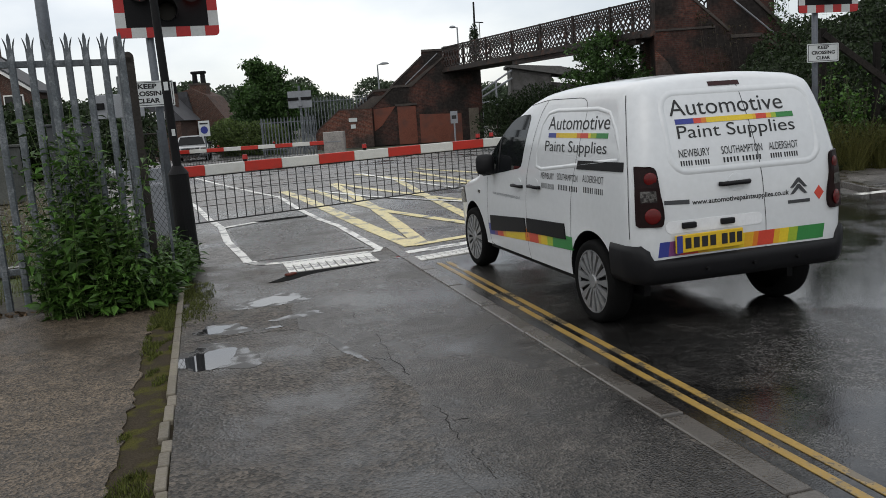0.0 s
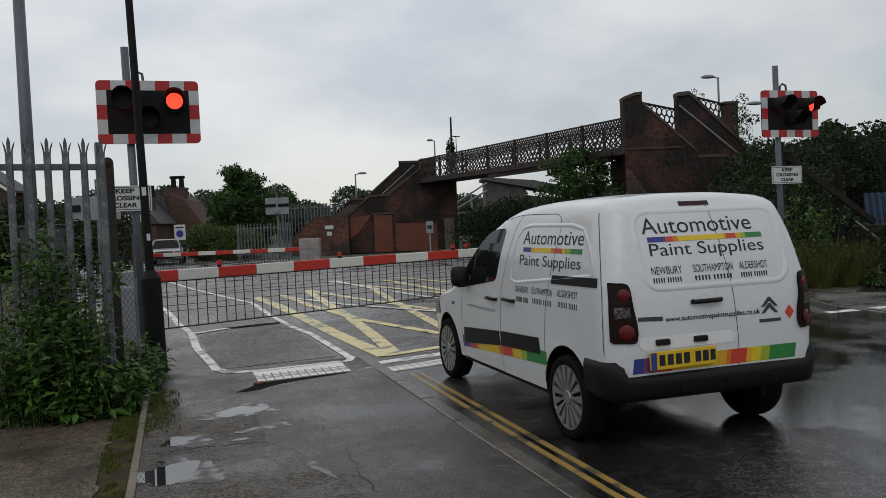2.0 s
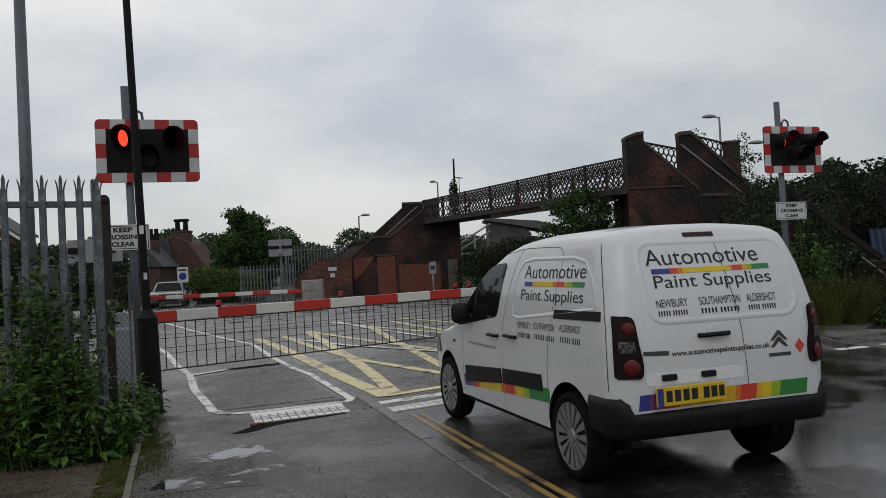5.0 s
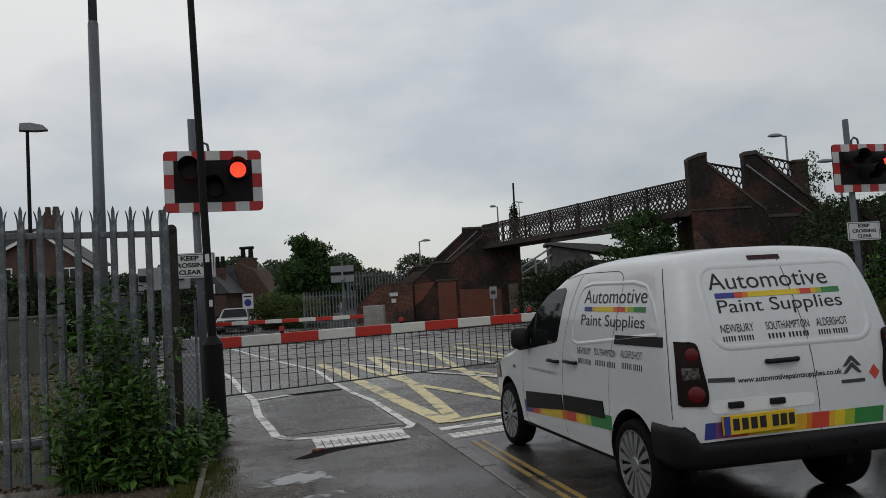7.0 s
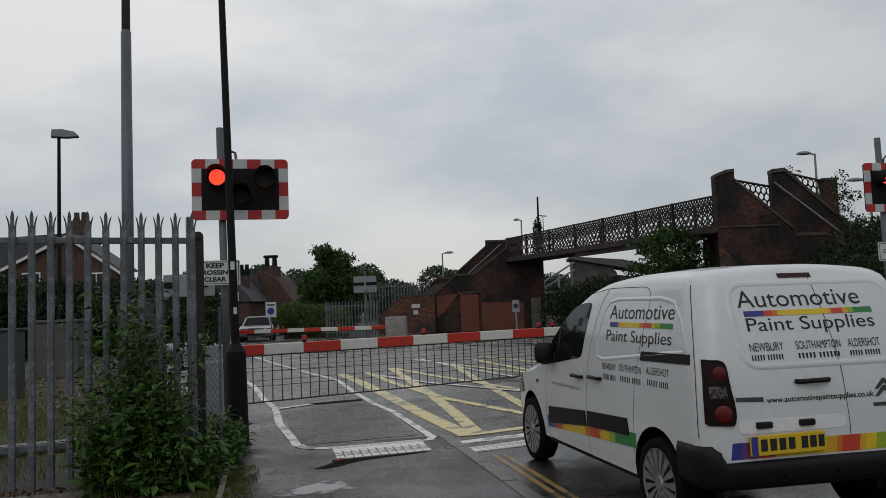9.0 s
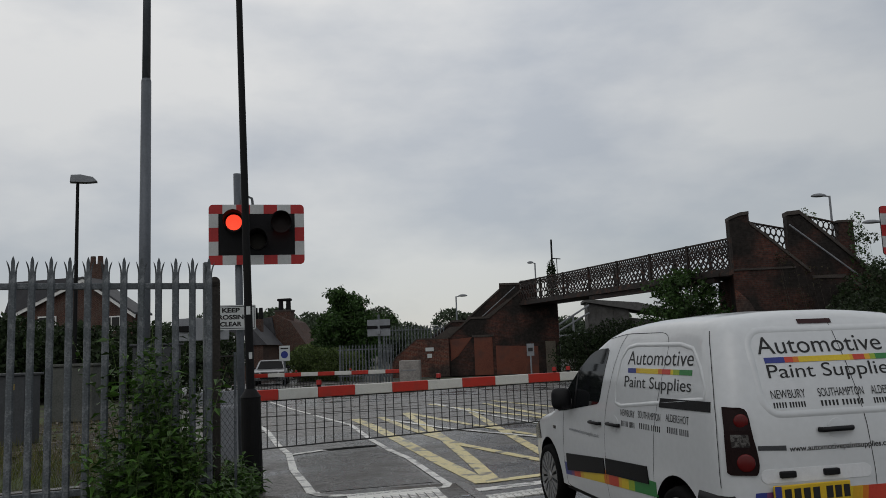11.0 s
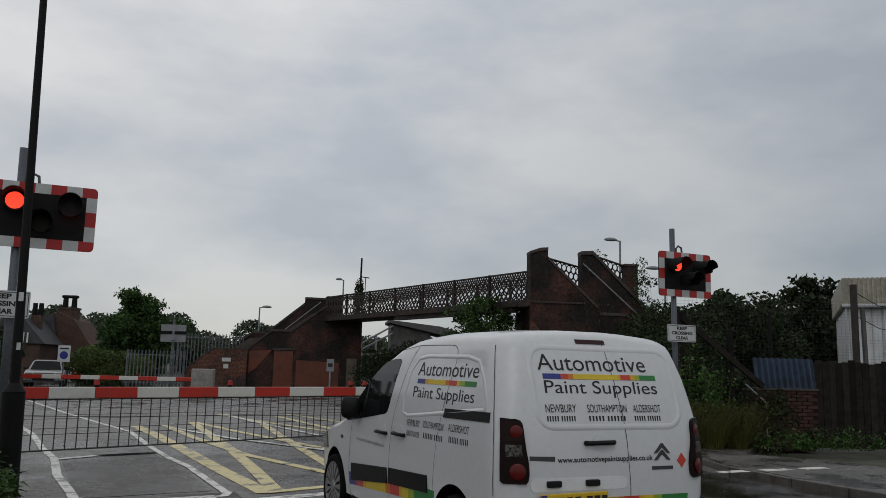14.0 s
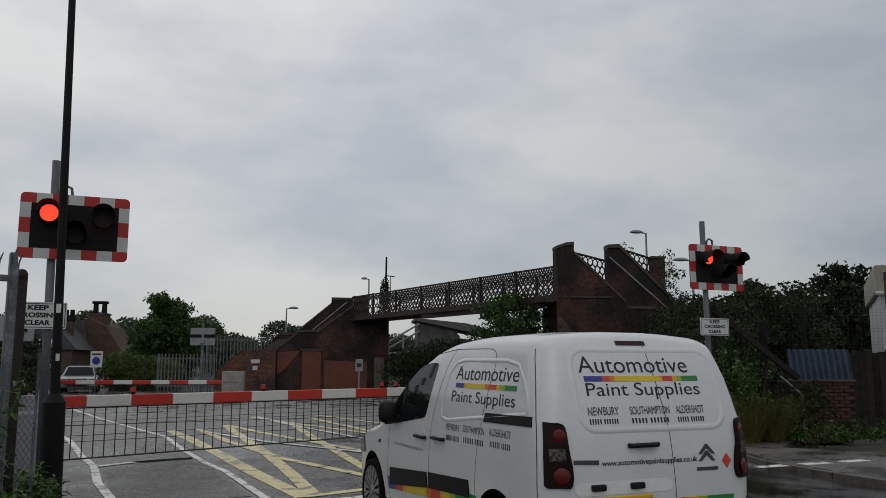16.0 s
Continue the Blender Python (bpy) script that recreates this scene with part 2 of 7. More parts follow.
CONC = asphalt("brown_concrete", (0.080, 0.061, 0.042), (0.046, 0.035, 0.025), 0.62, 0.40, 0.42, 0.60, 80, 1.1, 0.5)
SOIL = mat("soil_and_ballast", (0.046, 0.041, 0.033), 0.9, vary=0.3, scale=0.5, fine=25, bump=0.8, second=(0.05, 0.065, 0.025), amount=(0.45, 0.6))
MOSS = mat("moss", (0.085, 0.080, 0.017), 0.95, vary=0.4, scale=7, fine=90, bump=1.0, second=(0.034, 0.027, 0.018), amount=(0.36, 0.50), spec=0.12)
KERB = mat("kerb_stone", (0.072, 0.064, 0.055), 0.34, vary=0.25, scale=3, fine=70, bump=0.3, spec=0.5, rough2=0.14, obj_random=0.14, second=(0.036, 0.031, 0.026), amount=(0.46, 0.60))
EDGE = mat("pale_edging_stone", (0.15, 0.132, 0.104), 0.6, vary=0.2, scale=4, fine=60, bump=0.5, obj_random=0.2, second=(0.10, 0.09, 0.06), amount=(0.5, 0.64))
GROUND = mat("distant_ground", (0.07, 0.075, 0.05), 0.9, vary=0.3, scale=0.05, fine=2.0, second=(0.06, 0.06, 0.06), amount=(0.45, 0.6))
WHITELINE = mat("worn_white_road_paint", (0.70, 0.69, 0.65), 0.40, vary=0.18, scale=4.5, fine=70, second=(0.13, 0.126, 0.12), amount=(0.52, 0.60), rough2=0.3)
YELLOWLINE = mat("worn_yellow_road_paint", (0.29, 0.185, 0.045), 0.45, vary=0.15, scale=3, fine=50, second=(0.10, 0.08, 0.05), amount=(0.50, 0.62), rough2=0.2)
BOXYELLOW = mat("pale_yellow_box_paint", (0.64, 0.55, 0.27), 0.40, vary=0.18, scale=4, fine=45, second=(0.11, 0.10, 0.075), amount=(0.52, 0.62), rough2=0.3)
FILM = mat("wet_film_on_asphalt", (0.020, 0.019, 0.018), 0.10, vary=0.2, scale=9, fine=60, rough2=0.5, amount=(0.40, 0.56), spec=0.6)
WATER = mat("puddle_water", (0.02, 0.02, 0.021), 0.015, vary=0.02, spec=1.0)
CRACK = mat("crack_shadow", (0.008, 0.008, 0.008), 0.9, vary=0.1, spec=0.05)
GALV = mat("galvanised_steel", (0.085, 0.096, 0.105), 0.55, metal=0.1, vary=0.22, scale=5, fine=60, second=(0.135, 0.145, 0.155), amount=(0.5, 0.62))
DARKWIRE = mat("rusty_fence_wire", (0.05, 0.05, 0.05), 0.7, metal=0.2, vary=0.3, scale=8, fine=60, second=(0.03, 0.022, 0.017), amount=(0.5, 0.62))
POLEGREY = mat("blue_grey_pole_steel", (0.095, 0.105, 0.12), 0.5, metal=0.3, vary=0.12, scale=2, fine=30)
CABGREY = mat("dull_grey_cabinet", (0.040, 0.043, 0.047), 0.55, vary=0.15, scale=2, fine=20)
GREYPAINT = mat("grey_painted_steel", (0.19, 0.20, 0.215), 0.5, vary=0.15, scale=2, fine=40)
BLACK = mat("black_painted_steel", (0.006, 0.006, 0.0065), 0.6, vary=0.2, scale=3, fine=50, spec=0.14)
DARKBAR = mat("dark_weathered_bar", (0.03, 0.03, 0.03), 0.6, vary=0.2, spec=0.3)
MATBLACK = mat("matt_black_board", (0.010, 0.010, 0.011), 0.8, vary=0.15, spec=0.15)
TIMBER = mat("dark_timber", (0.035, 0.03, 0.026), 0.8, vary=0.25, scale=3, fine=40, bump=0.5)
RED = mat("red_reflective", (0.33, 0.018, 0.018), 0.4, vary=0.1, scale=5)
WHITE = mat("white_reflective", (0.42, 0.43, 0.43), 0.4, vary=0.07, scale=5)
BOOMRED = mat("red_boom_paint", (0.40, 0.028, 0.018), 0.4, vary=0.1, scale=3, second=(0.24, 0.03, 0.022), amount=(0.52, 0.7))
BOOMWHITE = mat("white_boom_paint", (0.52, 0.52, 0.49), 0.42, vary=0.08, scale=3, second=(0.42, 0.41, 0.38), amount=(0.55, 0.7))
LENSRED = mat("unlit_red_lens", (0.012, 0.004, 0.004), 0.4, vary=0.1, spec=0.2)
LENSAMBER = mat("unlit_amber_lens", (0.012, 0.009, 0.004), 0.4, vary=0.1, spec=0.2)
LAMPGLOW = mat("lit_red_lamp", (0.6, 0.08, 0.03), 0.4, emit=(1.0, 0.060, 0.028, 1.7), vary=0.3, fine=120)
SMALLRED = mat("small_red_lamp", (0.22, 0.015, 0.013), 0.3, emit=(1.0, 0.04, 0.03, 0.05))
SIGNTEXT = mat("black_lettering", (0.015, 0.015, 0.015), 0.5, vary=0.05)
SIGNWHITE = mat("white_sign_face", (0.46, 0.48, 0.48), 0.4, vary=0.06, scale=4)
BRICKRED = brick_mat("red_brick", (0.125, 0.042, 0.026), (0.082, 0.030, 0.021), (0.11, 0.09, 0.075), (0.042, 0.031, 0.027), bias=0.51)
BRICKDARK = brick_mat("sooty_brick", (0.082, 0.030, 0.021), (0.048, 0.022, 0.018), (0.045, 0.04, 0.036), (0.018, 0.015, 0.0135), bias=0.44)
BRICKHOUSE = brick_mat("house_brick", (0.072, 0.032, 0.022), (0.05, 0.025, 0.019), (0.10, 0.09, 0.08), (0.045, 0.032, 0.027), bias=0.62)
RENDERED_AND_LIT = mat("flaking_red_render_and_lit_wall", (0.135, 0.045, 0.028), 0.8, vary=0.2, scale=1.4, fine=18, second=(0.07, 0.032, 0.025), amount=(0.48, 0.66))
IRON = mat("rusty_brown_iron", (0.020, 0.015, 0.013), 0.65, vary=0.3, scale=3, fine=30, second=(0.045, 0.02, 0.013), amount=(0.55, 0.68))
COPING = mat("dark_coping_stone", (0.05, 0.042, 0.037), 0.8, vary=0.25, scale=2, fine=25)
SLATE = mat("slate_roof", (0.045, 0.045, 0.05), 0.6, vary=0.2, scale=2, fine=14)
WHITEPAINT = mat("white_painted_wood", (0.62, 0.62, 0.60), 0.5, vary=0.08)
CLAD = mat("pale_metal_cladding", (0.36, 0.375, 0.39), 0.5, vary=0.1, scale=0.8, fine=6, second=(0.33, 0.34, 0.35), amount=(0.5, 0.66))
CLADROOF = mat("yellowed_roof_sheet", (0.30, 0.285, 0.235), 0.6, vary=0.15, scale=1, fine=8)
GREYCLAD = mat("weathered_grey_cladding", (0.095, 0.093, 0.09), 0.8, vary=0.25, scale=1, fine=6, second=(0.05, 0.048, 0.045), amount=(0.5, 0.65))
BLUESHEET = mat("blue_corrugated_sheet", (0.026, 0.045, 0.078), 0.6, vary=0.25, scale=2, fine=14, second=(0.014, 0.022, 0.036), amount=(0.5, 0.66))
OLDWOOD = mat("weathered_dark_boards", (0.022, 0.019, 0.017), 0.9, vary=0.35, scale=5, fine=40, bump=0.5, obj_random=0.45, second=(0.010, 0.009, 0.008), amount=(0.48, 0.56), spec=0.15)
GLASSDARK = mat("dark_window_glass", (0.008, 0.009, 0.010), 0.03, vary=0.05, spec=0.25)
CARGLASS = mat("shaded_car_glass", (0.010, 0.011, 0.012), 0.12, vary=0.1, spec=0.07)
VANWHITE = mat("white_van_paint", (0.51, 0.525, 0.535), 0.28, vary=0.03, scale=1.2, fine=20, coat=0.7)
PLASTIC = mat("black_bumper_plastic", (0.007, 0.007, 0.008), 0.5, spec=0.18, vary=0.14, scale=4, fine=80, bump=0.08)
RUBBER = mat("tyre_rubber", (0.006, 0.006, 0.006), 0.85, vary=0.2, scale=8, fine=60, spec=0.06)
ALLOY = mat("silver_wheel_cover", (0.22, 0.225, 0.23), 0.35, metal=0.5, vary=0.12, scale=6, second=(0.2, 0.19, 0.18), amount=(0.58, 0.75))
BADGE = mat("dark_chrome_badge", (0.06, 0.062, 0.066), 0.3, metal=0.5, vary=0.1)
GAP = mat("panel_gap", (0.02, 0.02, 0.022), 0.8, vary=0.05)
SMOKED = mat("smoked_lamp_housing", (0.010, 0.004, 0.004), 0.4, vary=0.3, scale=12, fine=120, spec=0.10)
TAILRED = mat("red_lamp_lens", (0.080, 0.004, 0.004), 0.22, vary=0.2, fine=200, spec=0.25)
TAILCLEAR = mat("clear_lamp_lens", (0.11, 0.105, 0.10), 0.25, metal=0.5, vary=0.45, scale=30, fine=140, second=(0.02, 0.018, 0.018), amount=(0.48, 0.56))
PLATE = mat("yellow_number_plate", (0.55, 0.36, 0.02), 0.4, vary=0.06)
STRIPE = {k: mat("stripe_" + k, c, 0.35, vary=0.06) for k, c in dict(blue=(0.03, 0.04, 0.2), purple=(0.15, 0.045, 0.14), red=(0.44, 0.05, 0.03), orange=(0.5, 0.15, 0.02), yellow=(0.55, 0.40, 0.025), gold=(0.53, 0.30, 0.025), lime=(0.24, 0.33, 0.03), green=(0.03, 0.17, 0.045)).items()}
LEAFA = mat("bush_leaf", (0.040, 0.088, 0.015), 0.45, vary=0.15, scale=3, island=0.7, through_light=0.18, spec=0.28)
LEAFB = mat("tree_leaf", (0.032, 0.066, 0.016), 0.55, vary=0.15, scale=0.4, island=0.5, through_light=0.2, spec=0.2)
LEAFC = mat("dark_hedge_leaf", (0.018, 0.030, 0.011), 0.65, vary=0.2, scale=0.4, island=0.5, through_light=0.2, spec=0.2)
LEAFD = mat("pale_leaf", (0.060, 0.088, 0.024), 0.6, vary=0.2, scale=0.6, island=0.5, through_light=0.2, spec=0.2)
# haze over far trees is put into this paler, greyer leaf colour
LEAFFAR = mat("haze_tinted_leaf", (0.055, 0.075, 0.045), 0.7, vary=0.2, scale=0.1, island=0.4, through_light=0.15, spec=0.2)
BARK = mat("bark", (0.05, 0.04, 0.032), 0.9, vary=0.3, scale=4, fine=30, bump=0.6)
GRASS = mat("rough_grass", (0.070, 0.082, 0.018), 0.7, vary=0.2, scale=1, island=0.5, through_light=0.2, spec=0.2)
DRYGRASS = mat("dry_grass", (0.13, 0.11, 0.048), 0.7, vary=0.2, scale=1, island=0.4, through_light=0.2, spec=0.2)
SHINYRAIL = mat("rail_steel", (0.20, 0.18, 0.165), 0.35, metal=0.7, vary=0.2, scale=3)

# ---------------------------------------------------------------- mesh helpers
FAR = pose(-0.355, 0.628, 0, 0, 0, -17.44)


def W(x, d, z=0.0):
    """A place given across, ahead and up from the first standpoint."""
    return FAR @ Vector((x, d, z))


def thing(name, label, category, group="", m=None, kind=""):
    ob = new(name)
    ob.empty_display_size = 0.2
    if m is not None:
        ob.matrix_basis = m
    return tagged(ob, label, category, group, kind)


def mesh_of(name, bm, material, smooth=False):
    me = bpy.data.meshes.new(name)
    bmesh.ops.recalc_face_normals(bm, faces=bm.faces)
    bm.to_mesh(me)
    bm.free()
    for mm in (material if isinstance(material, (list, tuple)) else (material,)):
        me.materials.append(mm)
    if smooth:
        me.polygons.foreach_set("use_smooth", [True] * len(me.polygons))
    return me


def part(name, bm, material, parent=None, label="", smooth=False, m=None):
    ob = new(name, mesh_of(name, bm, material, smooth))
    if parent is not None:
        ob.parent = parent
    if m is not None:
        ob.matrix_basis = m
    if label:
        ob["label"] = label
    return ob


def whole(name, bm, material, label, category, group="", kind="", smooth=False, m=None):
    return tagged(part(name, bm, material, None, "", smooth, m), label, category, group, kind)


def share(name, me, parent, m, label=""):
    ob = new(name, me)
    ob.parent = parent
    ob.matrix_basis = m
    if label:
        ob["label"] = label
    return ob


def box(x0, x1, y0, y1, z0, z1, bevel=0.0, bm=None, m=None):
    bm = bm or bmesh.new()
    r = bmesh.ops.create_cube(bm, size=1.0)
    vs = r["verts"]
    for v in vs:
        v.co = Vector(((x0 + x1) / 2 + v.co.x * (x1 - x0), (y0 + y1) / 2 + v.co.y * (y1 - y0), (z0 + z1) / 2 + v.co.z * (z1 - z0)))
    if bevel:
        es = list({e for v in vs for e in v.link_edges})
        got = bmesh.ops.bevel(bm, geom=es, offset=bevel, segments=2, affect="EDGES", profile=0.5)
        vs = list({v for f in got["faces"] for v in f.verts} | {v for v in vs if v.is_valid})
    if m is not None:
        bmesh.ops.transform(bm, matrix=m, verts=vs)
    return bm


def rod(p0, p1, r0, r1=None, seg=10, bm=None, cap=True):
    bm = bm or bmesh.new()
    p0, p1 = Vector(p0), Vector(p1)
    r1 = r0 if r1 is None else r1
    q = (p1 - p0).to_track_quat("Z", "Y").to_matrix()
    rings = []
    for p, r in ((p0, r0), (p1, r1)):
        rings.append([bm.verts.new(p + q @ Vector((r * math.cos(a), r * math.sin(a), 0))) for a in (2 * math.pi * k / seg for k in range(seg))])
    for k in range(seg):
        bm.faces.new((rings[0][k], rings[0][(k + 1) % seg], rings[1][(k + 1) % seg], rings[1][k]))
    if cap:
        bm.faces.new(rings[0][::-1])
        bm.faces.new(rings[1])
    return bm


def tube(pts, r, seg=8, bm=None, taper=1.0):
    bm = bm or bmesh.new()
    pts = [Vector(p) for p in pts]
    rings = []
    for n, p in enumerate(pts):
        d = (pts[min(n + 1, len(pts) - 1)] - pts[max(n - 1, 0)]).normalized()
        q = d.to_track_quat("Z", "Y").to_matrix()
        rr = r * (1 + (taper - 1) * n / (len(pts) - 1))
        rings.append([bm.verts.new(p + q @ Vector((rr * math.cos(a), rr * math.sin(a), 0))) for a in (2 * math.pi * k / seg for k in range(seg))])
    for a, b in zip(rings, rings[1:]):
        for k in range(seg):
            bm.faces.new((a[k], a[(k + 1) % seg], b[(k + 1) % seg], b[k]))
    bm.faces.new(rings[0][::-1])
    bm.faces.new(rings[-1])
    return bm


def prism(poly, depth, bm=None, place=None):
    """A flat outline in x and y, given thickness along z; place maps each corner."""
    bm = bm or bmesh.new()
    place = place or (lambda v: v)
    lo = [bm.verts.new(place(Vector((x, y, 0)))) for x, y in poly]
    hi = [bm.verts.new(place(Vector((x, y, depth)))) for x, y in poly]
    bm.faces.new(lo[::-1])
    bm.faces.new(hi)
    for k in range(len(poly)):
        j = (k + 1) % len(poly)
        bm.faces.new((lo[k], lo[j], hi[j], hi[k]))
    return bm


def ribbon(pts, width, z, thick=0.004, bm=None):
    """A painted line along points on the ground."""
    bm = bm or bmesh.new()
    pts = [Vector((*p, 0)) for p in pts]
    rows = []
    for n, p in enumerate(pts):
        d = (pts[min(n + 1, len(pts) - 1)] - pts[max(n - 1, 0)]).normalized()
        s = Vector((-d.y, d.x, 0)) * width / 2
        rows.append([bm.verts.new(p + s + Vector((0, 0, h))) for h in (z, z + thick)] + [bm.verts.new(p - s + Vector((0, 0, h))) for h in (z + thick, z)])
    for a, b in zip(rows, rows[1:]):
        for k in range(4):
            bm.faces.new((a[k], a[(k + 1) % 4], b[(k + 1) % 4], b[k]))
    bm.faces.new(rows[0])
    bm.faces.new(rows[-1][::-1])
    return bm


def quads(name, co, material, parent=None, label="", smooth=False):
    """Many loose four-cornered leaves or blades from an array (n, 4, 3)."""
    n = len(co)
    me = bpy.data.meshes.new(name)
    me.vertices.add(4 * n)
    me.loops.add(4 * n)
    me.polygons.add(n)
    me.vertices.foreach_set("co", np.asarray(co, np.float32).ravel())
    me.loops.foreach_set("vertex_index", np.arange(4 * n, dtype=np.int32))
    me.polygons.foreach_set("loop_start", np.arange(0, 4 * n, 4, dtype=np.int32))
    me.polygons.foreach_set("loop_total", np.full(n, 4, np.int32))
    me.update(calc_edges=True)
    me.materials.append(material)
    ob = new(name, me)
    if parent is not None:
        ob.parent = parent
    if label:
        ob["label"] = label
    return ob


def leaf_array(centres, size, rng, wide=0.55, droop=0.0):
    n = len(centres)
    a = rng.normal(size=(n, 3))
    a[:, 2] -= droop
    a /= np.linalg.norm(a, axis=1)[:, None]
    b = np.cross(a, rng.normal(size=(n, 3)))
    b /= np.linalg.norm(b, axis=1)[:, None] + 1e-9
    s = (size * rng.uniform(0.6, 1.35, n))[:, None]
    c = np.asarray(centres)
    nrm = np.cross(a, b) * s * 0.12
    return np.stack([c - a * s / 2, c + b * s * wide / 2 + nrm, c + a * s / 2, c - b * s * wide / 2 + nrm], 1)


def cloud(rng, blobs, per_volume, shell=0.55):
    """Leaf places in the outer part of many blobs (x, y, z, rx, ry, rz)."""
    out = []
    for x, y, z, rx, ry, rz in blobs:
        n = max(20, int(per_volume * (rx * ry * rz) ** (2 / 3)))
        d = rng.normal(size=(n, 3))
        d /= np.linalg.norm(d, axis=1)[:, None]
        r = rng.uniform(shell ** 3, 1.08, n) ** (1 / 3)
        out.append(np.array([x, y, z]) + d * r[:, None] * np.array([rx, ry, rz]))
    return np.concatenate(out)


def tree(name, base, height, width, seed, leaf, density, label, material=LEAFB, crown_from=0.25, group="", sprays=14):
    """A tapered trunk, limbs that reach into an uneven egg-shaped crown, and small leaf clumps strung along the limbs."""
    rng = np.random.default_rng(seed)
    t = thing(name, label, "tree", group, pose(*base))
    trunk = tube([(0, 0, -0.1), (0.03 * width, 0, height * 0.3), (0.0, 0.05, height * 0.55), (0.06 * width, 0.0, height * 0.86)], max(0.1, height * 0.022), 8, taper=0.25)
    blobs = []
    for k in range(sprays):
        a = 2.4 * k + rng.uniform(-0.4, 0.4)
        u = (k + 0.5) / sprays
        h = height * (crown_from + (0.94 - crown_from) * u)
        reach = width / 2 * math.sin(math.pi * (0.16 + 0.80 * u)) ** 0.7 * rng.uniform(0.62, 1.0)
        root = Vector((0, 0, max(height * 0.15, h - 0.35 * reach - 0.1 * height)))
        tip = Vector((reach * math.cos(a), reach * math.sin(a), h - 0.02 * height))
        elbow = root.lerp(tip, 0.5) + Vector((0, 0, 0.05 * height))
        tube([root, elbow, tip], max(0.025, height * 0.007), 5, bm=trunk, taper=0.3)
        for q in range(7):
            f = rng.uniform(0.35, 1.05)
            c = root.lerp(elbow, f * 2) if f < 0.5 else elbow.lerp(tip, f * 2 - 1)
            sz = width * rng.uniform(0.045, 0.095)
            off = rng.normal(size=3) * width * 0.055
            blobs.append((c.x + off[0], c.y + off[1], min(c.z + off[2], height - sz * 0.5), sz * rng.uniform(0.7, 1.3), sz * rng.uniform(0.7, 1.3), sz * rng.uniform(0.5, 0.9)))
    part("trunk", trunk, BARK, t, smooth=True)
    c = cloud(rng, blobs, density, 0.2)
    c += rng.normal(size=c.shape) * leaf * 0.35
    c[:, 2] = np.maximum(c[:, 2], 0.3)
    quads("crown", leaf_array(c, leaf, rng), material, t)
    return t


def letters(body, width=None, height=None, bold=0.0):
    """A bmesh of words in the built-in font, lower left at the origin, fitted to a width and height."""
    cu = bpy.data.curves.new("words", "FONT")
    cu.body, cu.size, cu.offset = body, 1.0, bold
    ob = new("words", cu)
    bpy.context.view_layer.update()
    dg = bpy.context.evaluated_depsgraph_get()
    me = bpy.data.meshes.new_from_object(ob.evaluated_get(dg))
    bm = bmesh.new()
    bm.from_mesh(me)
    bpy.data.objects.remove(ob)
    bpy.data.meshes.remove(me)
    bpy.data.curves.remove(cu)
    xs, ys = [v.co.x for v in bm.verts], [v.co.y for v in bm.verts]
    sx = width / (max(xs) - min(xs)) if width else None
    sy = height / (max(ys) - min(ys)) if height else sx
    sx = sx or sy
    x0, y0 = min(xs), min(ys)
    for v in bm.verts:
        v.co = Vector(((v.co.x - x0) * sx, (v.co.y - y0) * sy, 0))
    return bm


def bend(bm, f):
    for v in bm.verts:
        v.co = f(v.co)
    return bm


def grid_patch(poly, f, step=0.06, depth=0.004):
    """A thin panel laid on a curved surface: poly in u and v, f(u, v, lift) a place."""
    bm = bmesh.new()
    vs = [bm.verts.new((u, v, 0)) for u, v in poly]
    bm.faces.new(vs)
    us, ws = [p[0] for p in poly], [p[1] for p in poly]
    for axis, lo, hi in ((0, min(us), max(us)), (1, min(ws), max(ws))):
        n = max(1, int((hi - lo) / step))
        for k in range(1, n):
            co = Vector((0, 0, 0))
            co[axis] = lo + (hi - lo) * k / n
            no = Vector((0, 0, 0))
            no[axis] = 1
            bmesh.ops.bisect_plane(bm, geom=bm.verts[:] + bm.edges[:] + bm.faces[:], plane_co=co, plane_no=no)
    top = bm.faces[:]
    r = bmesh.ops.extrude_face_region(bm, geom=top)
    for v in (g for g in r["geom"] if isinstance(g, bmesh.types.BMVert)):
        v.co.z = 1.0
    return bend(bm, lambda c: f(c.x, c.y, depth if c.z > 0.5 else -0.012))


def rounded(x0, x1, y0, y1, r, n=4):
    pts = []
    for cx, cy, a0 in ((x1 - r, y1 - r, 0), (x0 + r, y1 - r, 90), (x0 + r, y0 + r, 180), (x1 - r, y0 + r, 270)):
        for k in range(n + 1):
            a = radians(a0 + 90 * k / n)
            pts.append((cx + r * math.cos(a), cy + r * math.sin(a)))
    return pts


# ---------------------------------------------------------------- ground, road, pavements
def flat(name, poly, z, thick, material, label, category, m=None):
    bm = prism(poly, thick, place=lambda v: Vector((v.x, v.y, z - thick + v.z)))
    bmesh.ops.triangulate(bm, faces=[f for f in bm.faces if len(f.verts) > 4])
    return whole(name, bm, material, label, category, kind="structure", m=m)


